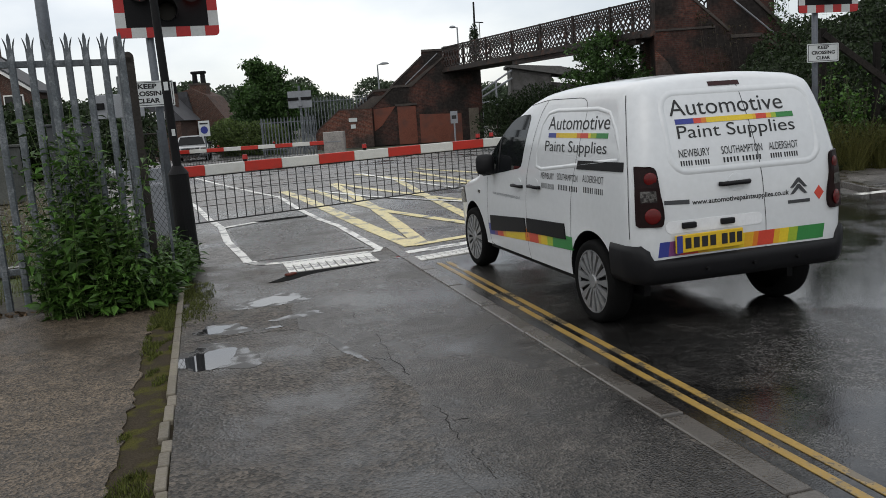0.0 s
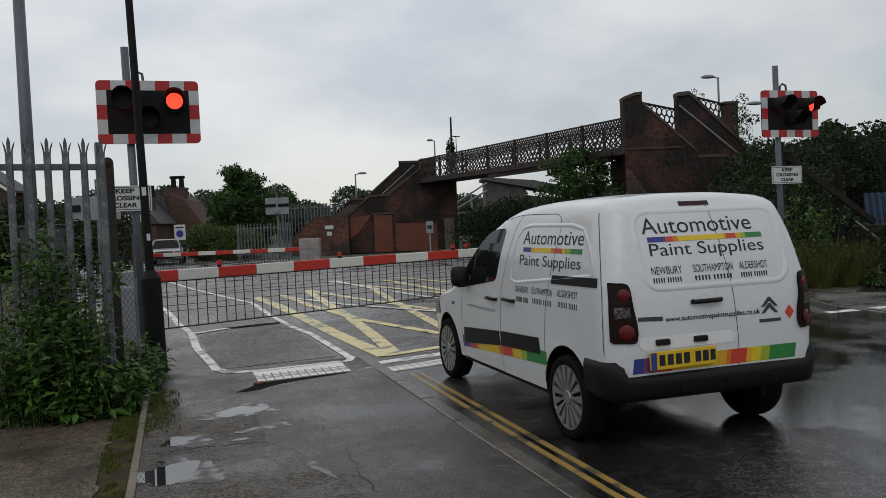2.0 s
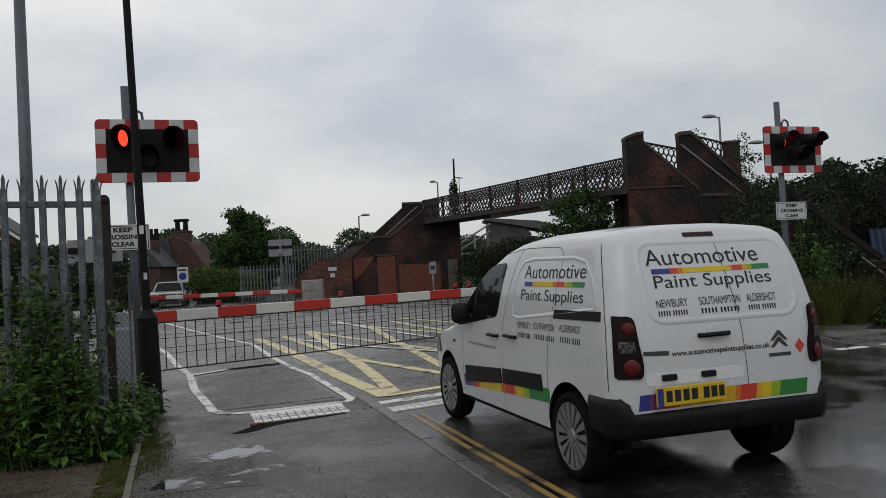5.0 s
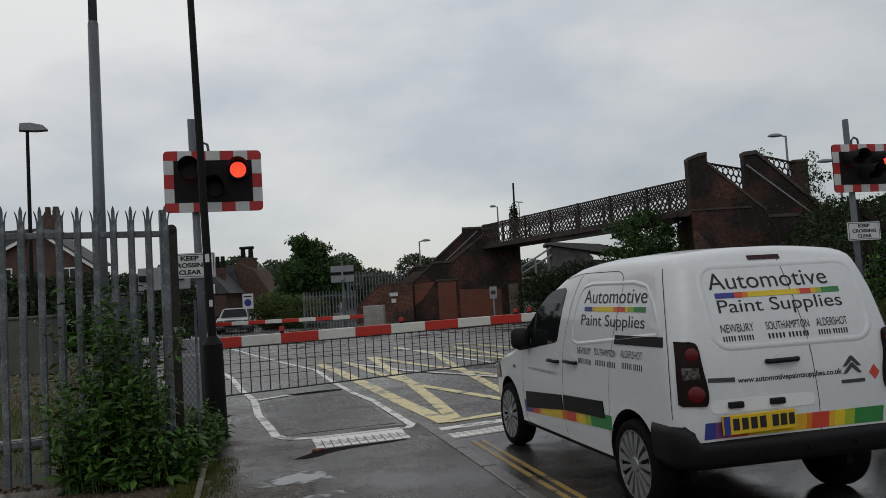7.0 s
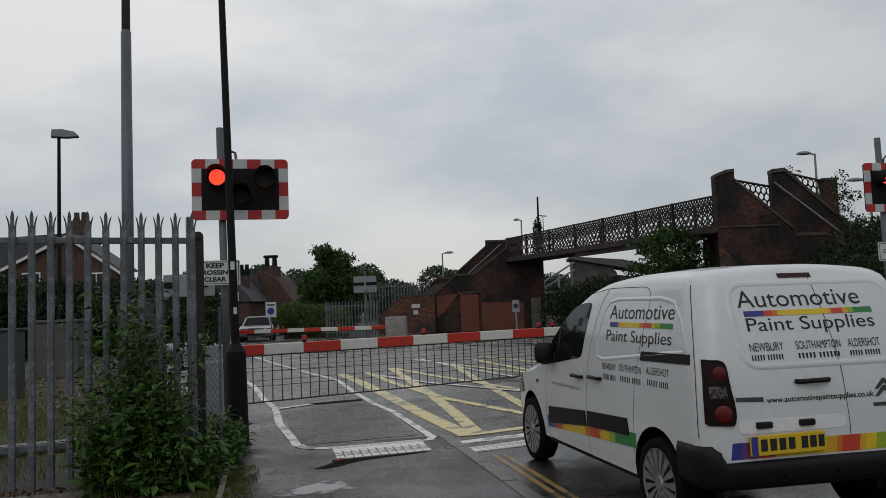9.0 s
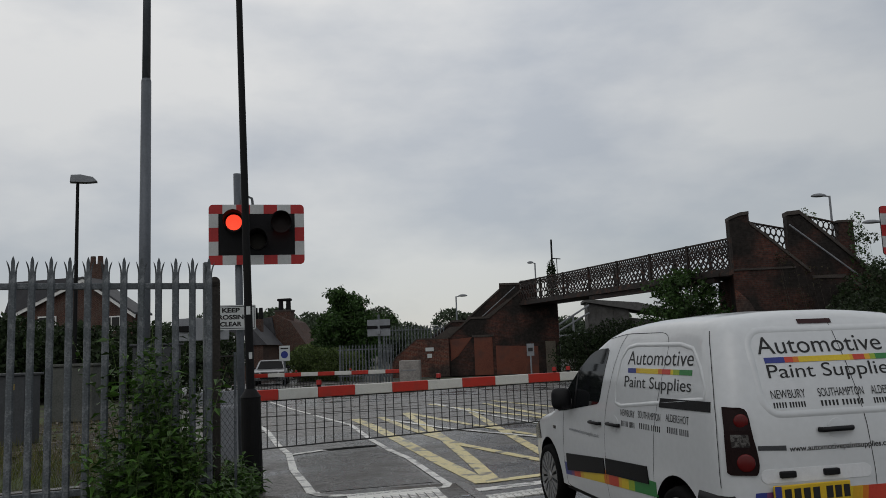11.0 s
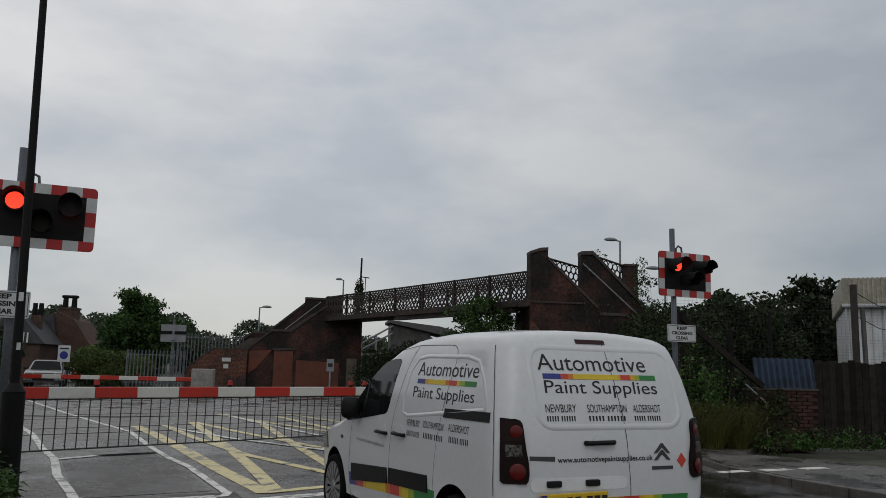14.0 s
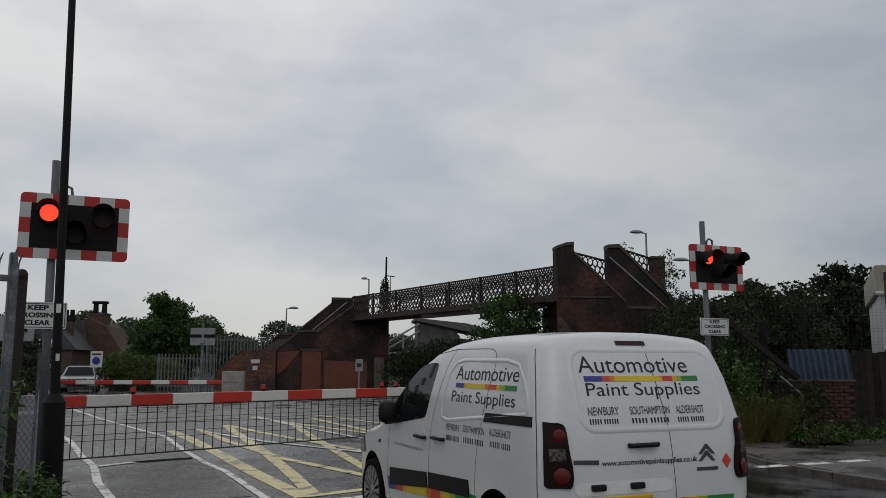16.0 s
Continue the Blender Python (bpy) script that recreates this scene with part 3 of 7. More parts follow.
flat("ground", [(-1500, -1500), (1500, -1500), (1500, 1500), (-1500, 1500)], -0.06, 0.2, GROUND, "rough grassy ground reaching the horizon", "ground")
flat("verge", [(-40, 8.85), (-0.97, 8.85), (-0.80, 10.6), (-1.3, 16), (-3.6, 26), (-6, 38), (-40, 40)], -0.015, 0.06, SOIL, "stony soil and ballast beside the railway", "ground")
flat("road", [(1.83, -40), (9.12, -40), (9.12, 9.4), (9.3, 10.4), (9.7, 11.4), (10.5, 12.4), (12, 13.6), (15, 15.4), (24, 19), (26, 32), (15, 38), (6, 44), (2, 52), (-6, 80), (-24, 80), (-13, 50), (-6, 38), (-3.6, 26), (-1.3, 16), (-0.80, 10.45), (1.83, 10.45)],
     0.0, 0.1, ROAD, "wet dark asphalt road running over the level crossing", "road")
flat("crossing_surface", [(1.84, 10.46), (9.28, 10.44), (9.7, 11.5), (10.5, 12.5), (12, 13.7), (15, 15.5), (24, 19.1), (25.9, 32), (15, 37.9), (6, 43.9), (2, 51.9), (-5.9, 50), (-5.9, 38), (-3.5, 26), (-1.25, 16), (-0.78, 10.46)],
     0.0015, 0.03, OLDROAD, "paler worn asphalt over the level crossing", "road")
flat("pavement", [(-0.70, -14), (1.68, -14), (1.68, 10.45), (-0.79, 10.45), (-0.70, 8.9)], 0.03, 0.1, PAVE, "wet worn asphalt pavement with patches", "pavement")
edge = random.Random(4)
apron = [(-7, -14), (-0.99, -14)] + [(-0.975 + edge.uniform(-0.016, 0.016) + (0.03 if edge.random() < 0.12 else 0), y * 0.07) for y in range(0, 124)] + [(-1.01, 8.85), (-7, 8.7)]
flat("concrete_apron", apron, 0.022, 0.1, CONC, "stained brown concrete hardstanding beside the pavement", "pavement")
flat("moss_strip", [(-1.03, -14), (-0.70, -14), (-0.70, 9.6), (-0.9, 9.6), (-1.03, 8.9)], 0.012, 0.05, MOSS, "mossy earth joint along the edging", "ground")
way = [(0.30, 9.3), (0.32, 8.3), (0.22, 7.67), (0.20, 6.9), (0.36, 6.57), (0.57, 5.68), (0.66, 4.99), (0.57, 4.42), (0.54, 3.95), (0.60, 3.2), (0.72, 2.2), (0.8, 1.2)]
seam = []
for (ax, ay), (bx, by) in zip(way, way[1:]):
    for k in range(5):
        sy = ay + (by - ay) * k / 5
        seam.append((ax + (bx - ax) * k / 5 + 0.010 * math.sin(sy * 9) + 0.006 * math.sin(sy * 21), sy))
flat("pavement_repair", seam + [(0.8, 1.2), (1.66, 1.2), (1.66, 9.38)], 0.0312, 0.02, PATCH, "smooth dark asphalt repair in the pavement", "pavement")
flat("crossing_slab", [(0.02, 10.62), (1.5, 10.78), (1.42, 13.4), (1.27, 14.9), (0.36, 14.72), (-0.1, 14.3)], 0.006, 0.05, PATCH, "smooth dark slab of the footway over the crossing", "pavement")
flat("far_pavement", [(9.12, -40), (11.75, -40), (11.75, 10.6), (11.0, 11.9), (12.6, 13.2), (12.0, 13.6), (10.5, 12.4), (9.7, 11.4), (9.3, 10.4), (9.12, 9.4)], 0.1, 0.15, FARPAVE, "grey asphalt pavement across the road", "pavement")

marks = random.Random(9)


def edging():
    t = thing("edging", "row of worn stone edging blocks along the pavement", "edging", kind="structure")
    y = -3.0
    while y < 9.1:
        n = marks.uniform(0.38, 0.52) if y > 5.6 else marks.uniform(0.16, 0.3)
        dx = 0.0 if y > 5.6 else marks.uniform(-0.018, 0.018)
        bm = box(-0.758 + dx, -0.703 + dx, y + 0.006, y + n - 0.008, -0.05, 0.043 + marks.uniform(-0.008, 0.006), 0.009)
        part("edging_stone", bm, EDGE, t)
        y += n


def kerbs():
    t = thing("kerb", "low wet stone kerb between pavement and road", "kerb", kind="structure")
    y = -6.0
    while y < 9.6:
        part("kerbstone", box(1.685, 1.828, y + 0.004, y + 0.908, -0.08, 0.036 + marks.uniform(-0.004, 0.004), 0.014), KERB, t)
        y += 0.915
    t = thing("kerb_across", "stone kerb of the pavement across the road", "kerb", kind="structure")
    pts = [(9.06, y * 0.9 - 8) for y in range(20)] + [(9.22, 10.4), (9.62, 11.4), (10.42, 12.4), (11.9, 13.6)]
    for a, b in zip(pts, pts[1:]):
        a, b = Vector((*a, 0)), Vector((*b, 0))
        ang = math.degrees(math.atan2(b.y - a.y, b.x - a.x))
        part("kerbstone", box(0.004, (b - a).length - 0.004, -0.07, 0.07, -0.1, 0.112, 0.015, m=pose(*a, 0, 0, ang)), KERB, t)


edging()
kerbs()


def markings():
    def mark(name, pts, width, material, label, z=0.0):
        return whole(name, ribbon(pts, width, z + 0.0005), material, label, "road marking", kind="structure")

    for x in (1.985, 2.09):
        mark("yellow_line", [(x, -12), (x, 0), (x, 4), (x + 0.01, 8.05), (x + 0.01, 9.15)], 0.05, YELLOWLINE, "worn yellow no-waiting line beside the kerb")
    mark("white_line", [(0.02, 10.455), (-0.03, 11.2), (-0.16, 12.6), (-0.2, 14.5), (-0.38, 16), (-0.62, 19), (-1.0, 21.7), (-1.8, 26)], 0.11, WHITELINE, "worn white edge line over the crossing footway", 0.006)
    mark("white_line", [(0.44, 10.12), (0.30, 10.13), (0.16, 10.18), (0.07, 10.30), (0.025, 10.45)], 0.12, WHITELINE, "worn white corner mark at the end of the footway line", 0.0315)
    mark("white_line", [(1.40, 10.16), (1.53, 10.20), (1.60, 10.4), (1.60, 10.448)], 0.10, WHITELINE, "worn white line end beside the guard boards", 0.0315)
    mark("white_line", [(1.70, 9.95), (1.62, 10.6), (1.55, 13.15), (1.42, 14.2), (1.30, 16.2), (1.22, 19.4), (0.75, 21.8), (0.0, 26), (-1.0, 32.4), (-2.6, 40)], 0.10, WHITELINE, "worn white edge line beside the yellow box", 0.006)
    mark("white_line", [(-0.16, 14.4), (0.38, 14.75)], 0.13, WHITELINE, "short white cross mark on the footway", 0.012)
    mark("white_line", [(1.72, 9.98), (2.7, 10.22), (4.2, 10.6), (6.4, 11.15)], 0.20, WHITELINE, "worn white stop line before the crossing")
    mark("white_line", [(1.73, 9.56), (2.6, 9.84), (4.2, 10.25)], 0.06, WHITELINE, "thin worn white line before the crossing")
    g = "yellow box junction"
    box_lines = [([(2.06, 10.45), (1.92, 12.6), (1.80, 15.4), (1.66, 18.4), (1.44, 21)], 0.24), ([(2.2, 10.62), (2.36, 12.4), (2.56, 15.2), (2.70, 18.2), (2.86, 22)], 0.20),
                 ([(2.06, 10.5), (2.9, 10.74), (4.4, 11.2)], 0.17), ([(3.3, 11.9), (2.66, 14.4), (2.3, 17.6), (2.1, 21)], 0.17),
                 ([(3.45, 11.9), (3.72, 14.6), (4.10, 18.2), (4.6, 22.5)], 0.18), ([(4.9, 12.6), (4.2, 15.2), (3.4, 19), (2.9, 22)], 0.17),
                 ([(5.0, 13), (5.5, 16.5), (5.7, 19.2), (5.5, 24)], 0.18), ([(6.6, 14), (5.6, 18), (4.6, 22), (4.0, 25)], 0.17),
                 ([(6.4, 13.4), (7.2, 18), (7.6, 24)], 0.18), ([(8.2, 15), (7.0, 20), (6.0, 25)], 0.17)]
    for n, (pts, w) in enumerate(box_lines):
        tagged(mark("yellow_box_line", pts, w, BOXYELLOW, "pale worn yellow stripe of the crossing's box marking", 0.004 + 0.0008 * n), group=g)
    for pts in ([(4.25, 14.6), (2.95, 17.4), (2.2, 20)], [(5.0, 16.8), (4.4, 21.6), (4.2, 25)]):
        mark("white_line", pts, 0.12, WHITELINE, "worn white stripe within the crossing's box", 0.014)
    for cx in (8.75, 9.62, 10.4):
        tagged(whole("white_dash", box(cx - 0.27, cx + 0.27, 9.86, 10.04, 0.1, 0.105, m=None), WHITELINE, "white dash painted across the far pavement", "road marking", kind="structure"), group="white dashes")
    # timber guard boards with open slots
    for x0, x1, y0, sk, n, lab in ((0.38, 1.42, 9.42, 0.10, 11, "white-painted slatted guard boards set in the footway"), (1.84, 2.75, 9.36, 0.2, 9, "white-painted slatted guard boards set in the road")):
        t = thing("guard_grating", lab, "grating", "guard gratings")
        w = (x1 - x0) / n
        deep, zt = (0.72, 0.036) if x0 < 1 else (0.26, 0.012)
        slot = deep * 0.62
        me = mesh_of("slat", box(0.006, w - 0.008, 0, slot, 0.0, zt, 0.002), WHITELINE)
        gap = mesh_of("slot", box(-0.008, 0.006, 0.0, slot - 0.004, 0.0, zt - 0.012), CRACK)
        board = mesh_of("board_end", box(0.0, w, slot, deep, 0.0, zt + 0.002, 0.002), WHITELINE)
        for k in range(n):
            at = pose(x0 + k * w, y0 + sk * k / n, 0)
            share("slat", me, t, at)
            share("board_end", board, t, at)
            if k:
                share("slot", gap, t, at)
    # broken edge of the footway before the guard boards
    bm = prism([(0.12, 8.96), (0.24, 8.93), (0.36, 8.98), (0.48, 9.10), (0.60, 9.19), (0.74, 9.25), (0.92, 9.30), (1.1, 9.345), (1.34, 9.44), (1.36, 9.47), (1.1, 9.425), (0.9, 9.40), (0.7, 9.385), (0.56, 9.37), (0.44, 9.36), (0.36, 9.33), (0.33, 9.22), (0.27, 9.14)], 0.003, place=lambda v: Vector((v.x, v.y, 0.0312 + v.z)))
    whole("broken_edge", bm, CRACK, "dark broken edge in the footway asphalt", "pothole", kind="structure")
    whole("brick_fragment", box(-0.06, 0.06, -0.035, 0.035, 0.0, 0.022, 0.006, m=pose(0.385, 9.26, 0.0335, 0, 0, 38)), mat("broken_red_brick", (0.11, 0.03, 0.02), 0.8, vary=0.25, fine=50, bump=0.4), "broken red brick fragment lying in the pothole", "brick")
    bm = prism([(0.36, 14.82), (0.8, 14.98), (1.3, 15.06), (1.28, 14.9), (0.5, 14.7)], 0.004, place=lambda v: Vector((v.x, v.y, 0.013 + v.z)))
    whole("broken_edge", bm, CRACK, "dark open joint at the end of the slab", "pothole", kind="structure")
    wander = random.Random(5)
    for pts, w in (([(0.71, 6.4), (0.68, 5.8), (0.70, 5.35)], 0.006), ([(0.56, 5.82), (0.66, 5.72)], 0.006), ([(0.70, 4.77), (0.70, 4.52), (0.67, 4.24)], 0.006), ([(0.69, 4.11), (0.69, 3.76)], 0.005),
                   ([(0.72, 4.51), (0.80, 4.49)], 0.009), ([(0.68, 7.23), (0.66, 6.82)], 0.004), ([(0.20, 6.9), (-0.24, 6.95), (-0.6, 6.93)], 0.006)):
        line = []
        for (ax, ay), (bx, by) in zip(pts, pts[1:]):
            for k in range(7):
                line.append((ax + (bx - ax) * k / 7 + wander.uniform(-0.016, 0.016), ay + (by - ay) * k / 7 + wander.uniform(-0.012, 0.012)))
        line.append(pts[-1])
        for k in range(0, len(line) - 1, 4):
            bit = line[k:k + 5]
            if len(bit) > 1:
                whole("crack", ribbon(bit, w * wander.uniform(0.4, 0.95), 0.0312, 0.0008), CRACK, "fine crack in the pavement asphalt", "crack", kind="structure")


markings()


def puddle(cx, cy, rx, ry, seed, turn=0.0, film=False):
    r = random.Random(seed)
    ph = [r.uniform(0, 6.28) for _ in range(4)]
    pts = []
    for k in range(72):
        a = 2 * math.pi * k / 72
        s = 1 + 0.16 * math.sin(2 * a + ph[0]) + 0.14 * math.sin(3 * a + ph[1]) + 0.09 * math.sin(5 * a + ph[2]) + 0.05 * math.sin(9 * a + ph[3]) + r.uniform(-0.03, 0.03)
        x, y = rx * s * math.cos(a), ry * s * math.sin(a)
        c, d = math.cos(turn), math.sin(turn)
        pts.append((cx + c * x - d * y, cy + d * x + c * y))
    whole("puddle", prism(pts, 0.003, place=lambda v: Vector((v.x, v.y, (0.0289 if film else 0.0297) + v.z))), FILM if film else WATER, "thin patchy film of rain on the asphalt" if film else "still rain puddle mirroring the sky", "puddle", "puddles on the ground")


for p in ((-0.50, 6.36, 0.18, 0.27, 1), (-0.43, 7.22, 0.10, 0.12, 2), (0.10, 8.07, 0.19, 0.19, 3, 0.3), (0.02, 7.05, 0.07, 0.03, 5, 0.2), (1.62, 9.62, 0.05, 0.10, 9),
          (0.43, 6.15, 0.045, 0.30, 6, 0.22, True), (0.10, 8.07, 0.30, 0.28, 13, 0.3, True), (-0.44, 6.40, 0.27, 0.36, 11, 0.0, True), (-0.38, 7.20, 0.20, 0.20, 12, 0.0, True), (0.25, 7.35, 0.20, 0.10, 14, 0.2, True)):
    puddle(*p)


# ---------------------------------------------------------------- railway
def railway():
    d = Vector((1, 0.30, 0)).normalized()
    ang = math.degrees(math.atan2(d.y, d.x))
    for n, y in enumerate((19.0, 20.5, 23.6, 25.1)):
        o = Vector((0, y, 0))
        bm = box(-60, 45, -0.035, 0.035, -0.14, 0.012, m=pose(*o, 0, 0, ang))
        tagged(whole("rail", bm, SHINYRAIL, "worn steel running rail crossing the road", "rail"), group="running rails")
        for off in (-0.075, 0.075):
            bm = box(-3.2 - 0.1 * n, 26, off - 0.018, off + 0.018, -0.02, 0.004, m=pose(*o, 0, 0, ang))
            tagged(whole("flangeway", bm, CRACK, "dark flangeway groove beside the rail", "groove", kind="structure"))
    rng = np.random.default_rng(3)
    for y in (19.75, 24.35):
        t = thing("sleepers", "row of weathered sleepers under the rails beside the road", "sleepers", kind="structure")
        me = mesh_of("sleeper", box(-0.12, 0.12, -1.25, 1.25, -0.12, -0.02, 0.01), TIMBER)
        for k in range(26):
            o = Vector((0, y, 0)) + d * (-4.2 - 0.68 * k)
            share("sleeper", me, t, pose(o.x, o.y, 0.02, 0, 0, ang))
    n = 5000
    c = np.stack([rng.uniform(-26, -3.8, n), rng.uniform(0, 1, n), np.full(n, 0.0)], 1)
    c[:, 1] = 17 + c[:, 0] * 0.30 + c[:, 1] * 11
    ob = quads("ballast", leaf_array(c, 0.10, rng, 0.9), mat("ballast_stone", (0.15, 0.135, 0.115), 0.9, vary=0.2, island=0.5))
    tagged(ob, "grey-brown stone ballast along the track", "ballast", kind="stuff")


railway()


def crossing_deck():
    """Rows of asphalt-topped panels between and beside the rails where the road crosses."""
    t = thing("crossing_deck", "pale worn asphalt panels between the rails of the crossing", "crossing deck", kind="structure")
    ang = math.degrees(math.atan(0.30))
    c = math.cos(radians(ang))
    me = {}
    for y, spans in ((19.0, ((-1.55, -0.84), (-0.80, -0.11), (0.11, 0.70), (0.74, 1.5 * c - 0.11), (1.5 * c + 0.11, 2.2), (2.24, 2.95))), (23.6, ((-1.40, -0.80), (-0.76, -0.11), (0.11, 0.70), (0.74, 1.5 * c - 0.11), (1.5 * c + 0.11, 2.2), (2.24, 3.0)))):
        for a, b in spans:
            key = round(b - a, 3)
            me[key] = me.get(key) or mesh_of("deck_panel", box(0.01, 1.79, 0, b - a, -0.03, 0.003, 0.002), DECK)
            for k in range(-1, 9):
                share("deck_panel", me[key], t, pose(0, y, 0, 0, 0, ang) @ pose(k * 1.8 - 0.5 + 0.2 * (y - 19), a, 0))


crossing_deck()


# ---------------------------------------------------------------- palisade fence
def palisade(a, b, top, pitch, label, group, width=0.06, posts=(0.0,), first=0.0, z0=0.06, forks=True):
    a, b = Vector((*a, 0)), Vector((*b, 0))
    run = (b - a).length
    t = thing("palisade_fence", label, "fence", group, pose(*a, 0, 0, math.degrees(math.atan2(b.y - a.y, b.x - a.x))))
    for z in (top - 0.27, 0.42):
        part("rail", box(-0.05, run, 0.012, 0.062, z - 0.03, z + 0.03, 0.006), GALV, t)
    bm = bmesh.new()
    w = width / 2
    # a pale with a rolled section: three facets, split and splayed at its head
    prof = [(-w, 0.0), (-w * 0.55, -0.016), (w * 0.55, -0.016), (w, 0.0)]
    zs = (z0, top - 0.15)
    rows = [[bm.verts.new((x, y - 0.004, z)) for x, y in prof] for z in zs]
    for k in range(3):
        bm.faces.new((rows[0][k], rows[0][k + 1], rows[1][k + 1], rows[1][k]))
    if forks:
        for k, (tx, ty, tz) in enumerate(((-w * 1.75, -0.055, top - 0.035), (0, -0.02, top + 0.01), (w * 1.75, -0.055, top - 0.035))):
            prev = [rows[1][k], rows[1][k + 1]]
            half = (prev[1].co.x - prev[0].co.x) / 2
            cx = (prev[1].co.x + prev[0].co.x) / 2
            for u, wide in ((0.35, 1.0), (0.65, 1.0), (0.85, 0.6)):
                px, py = cx + (tx - cx) * u ** 1.6, -0.012 + (ty + 0.012) * u ** 1.4
                pz = top - 0.15 + (tz - top + 0.15) * u
                row = [bm.verts.new((px - half * wide, py, pz)), bm.verts.new((px + half * wide, py, pz))]
                bm.faces.new((prev[0], prev[1], row[1], row[0]))
                prev = row
            bm.faces.new((prev[0], prev[1], bm.verts.new((tx, ty, tz))))
    bm.normal_update()
    bmesh.ops.recalc_face_normals(bm, faces=bm.faces[:])
    bmesh.ops.solidify(bm, geom=bm.faces[:], thickness=0.004)
    me = mesh_of("pale", bm, GALV)
    k = 0
    while first + k * pitch < run:
        share("pale", me, t, pose(first + k * pitch, 0, 0))
        k += 1
    for x in posts:
        part("post", box(x - 0.032, x + 0.032, 0.0, 0.11, 0, top - 0.03, 0.006), GALV, t)
    return t


palisade((-5.6, 8.25), (-1.015, 9.19), 2.60, 0.159, "grey galvanised palisade fence with splayed spiked heads", "palisade fences", posts=(0.1, 1.9, 4.66), first=0.063)


def chainlink():
    t = thing("chainlink_panel", "rusty chain-link mesh panel between low posts", "fence", m=pose(-1.06, 9.8, 0, 0, 0, 6))
    run, top = 0.26, 1.62
    bm = bmesh.new()
    p = 0.050
    for k in range(-int(top / p), int(run / p) + 1):
        for s in (1, -1):
            x0 = k * p
            a0, a1 = (x0, 0.05), (x0 + top * 0.62, top)
            if s < 0:
                a0, a1 = (x0 + top * 0.62, 0.05), (x0, top)
            # clip to the panel
            (xa, za), (xb, zb) = a0, a1
            if xa > xb:
                (xa, za), (xb, zb) = (xb, zb), (xa, za)
            if xb <= 0 or xa >= run:
                continue
            sl = (zb - za) / (xb - xa)
            if xa < 0:
                za, xa = za - sl * xa, 0
            if xb > run:
                zb, xb = zb - sl * (xb - run), run
            rod((xa, 0.004 * s, za), (xb, 0.004 * s, zb), 0.0022, seg=3, bm=bm, cap=False)
    part("mesh", bm, DARKWIRE, t)
    for x in (run,):
        part("post", box(x - 0.014, x + 0.014, -0.014, 0.014, 0, 1.66, 0.004), GALV, t)
    part("rail", rod((0, 0, top), (run, 0, top), 0.008), DARKWIRE, t)
    whole("timber_post", box(-0.055, 0.055, -0.07, 0.07, -0.1, 2.40, 0.0, bm=rod((0, -0.07, 2.40), (0, 0.07, 2.40), 0.055, seg=20), m=None), TIMBER, "dark round-headed timber post beside the fence", "post", m=pose(-1.0, 9.62, 0, 0, 0, 8))


chainlink()


# ---------------------------------------------------------------- poles and signals
def black_column():
    t = thing("lamp_column", "tall black steel lamp column with a thick base", "lamp column", m=pose(-0.665, 11.0, 0, 0, -0.8, 0))
    part("base", rod((0, 0, -0.1), (0, 0, 1.12), 0.125, 0.118, 24), BLACK, t, smooth=False)
    part("collar", rod((0, 0, 1.12), (0, 0, 1.22), 0.128, 0.06, 24), BLACK, t)
    part("shaft", rod((0, 0, 1.2), (-0.06, 0, 9.0), 0.052, 0.032, 18), BLACK, t)
    part("sticker", box(-0.03, 0.02, -0.056, -0.050, 2.12, 2.22), SIGNWHITE, t, "torn white sticker")
    part("sticker", box(-0.01, 0.03, -0.056, -0.050, 1.58, 1.66), SIGNWHITE, t, "torn white sticker")
    part("arm", rod((-0.06, 0, 9.0), (0.5, 0.9, 9.25), 0.03, seg=10), BLACK, t)
    part("lantern", box(0.3, 0.7, 0.8, 1.2, 9.18, 9.32, 0.04), GREYPAINT, t)


black_column()


def grey_pole():
    t = thing("steel_pole", "tall tapering galvanised pole behind the fence", "pole", m=pose(-2.38, 14.0, 0))
    part("shaft", rod((0, 0, -0.1), (0, 0, 6.05), 0.10, 0.078, 20), POLEGREY, t, smooth=True)
    part("collar", rod((0, 0, 6.05), (0, 0, 6.10), 0.079, 0.066, 20), POLEGREY, t)
    part("mast", rod((0, 0, 6.1), (0, 0, 10.5), 0.066, 0.05, 18), POLEGREY, t, smooth=True)


grey_pole()
LENSES = []


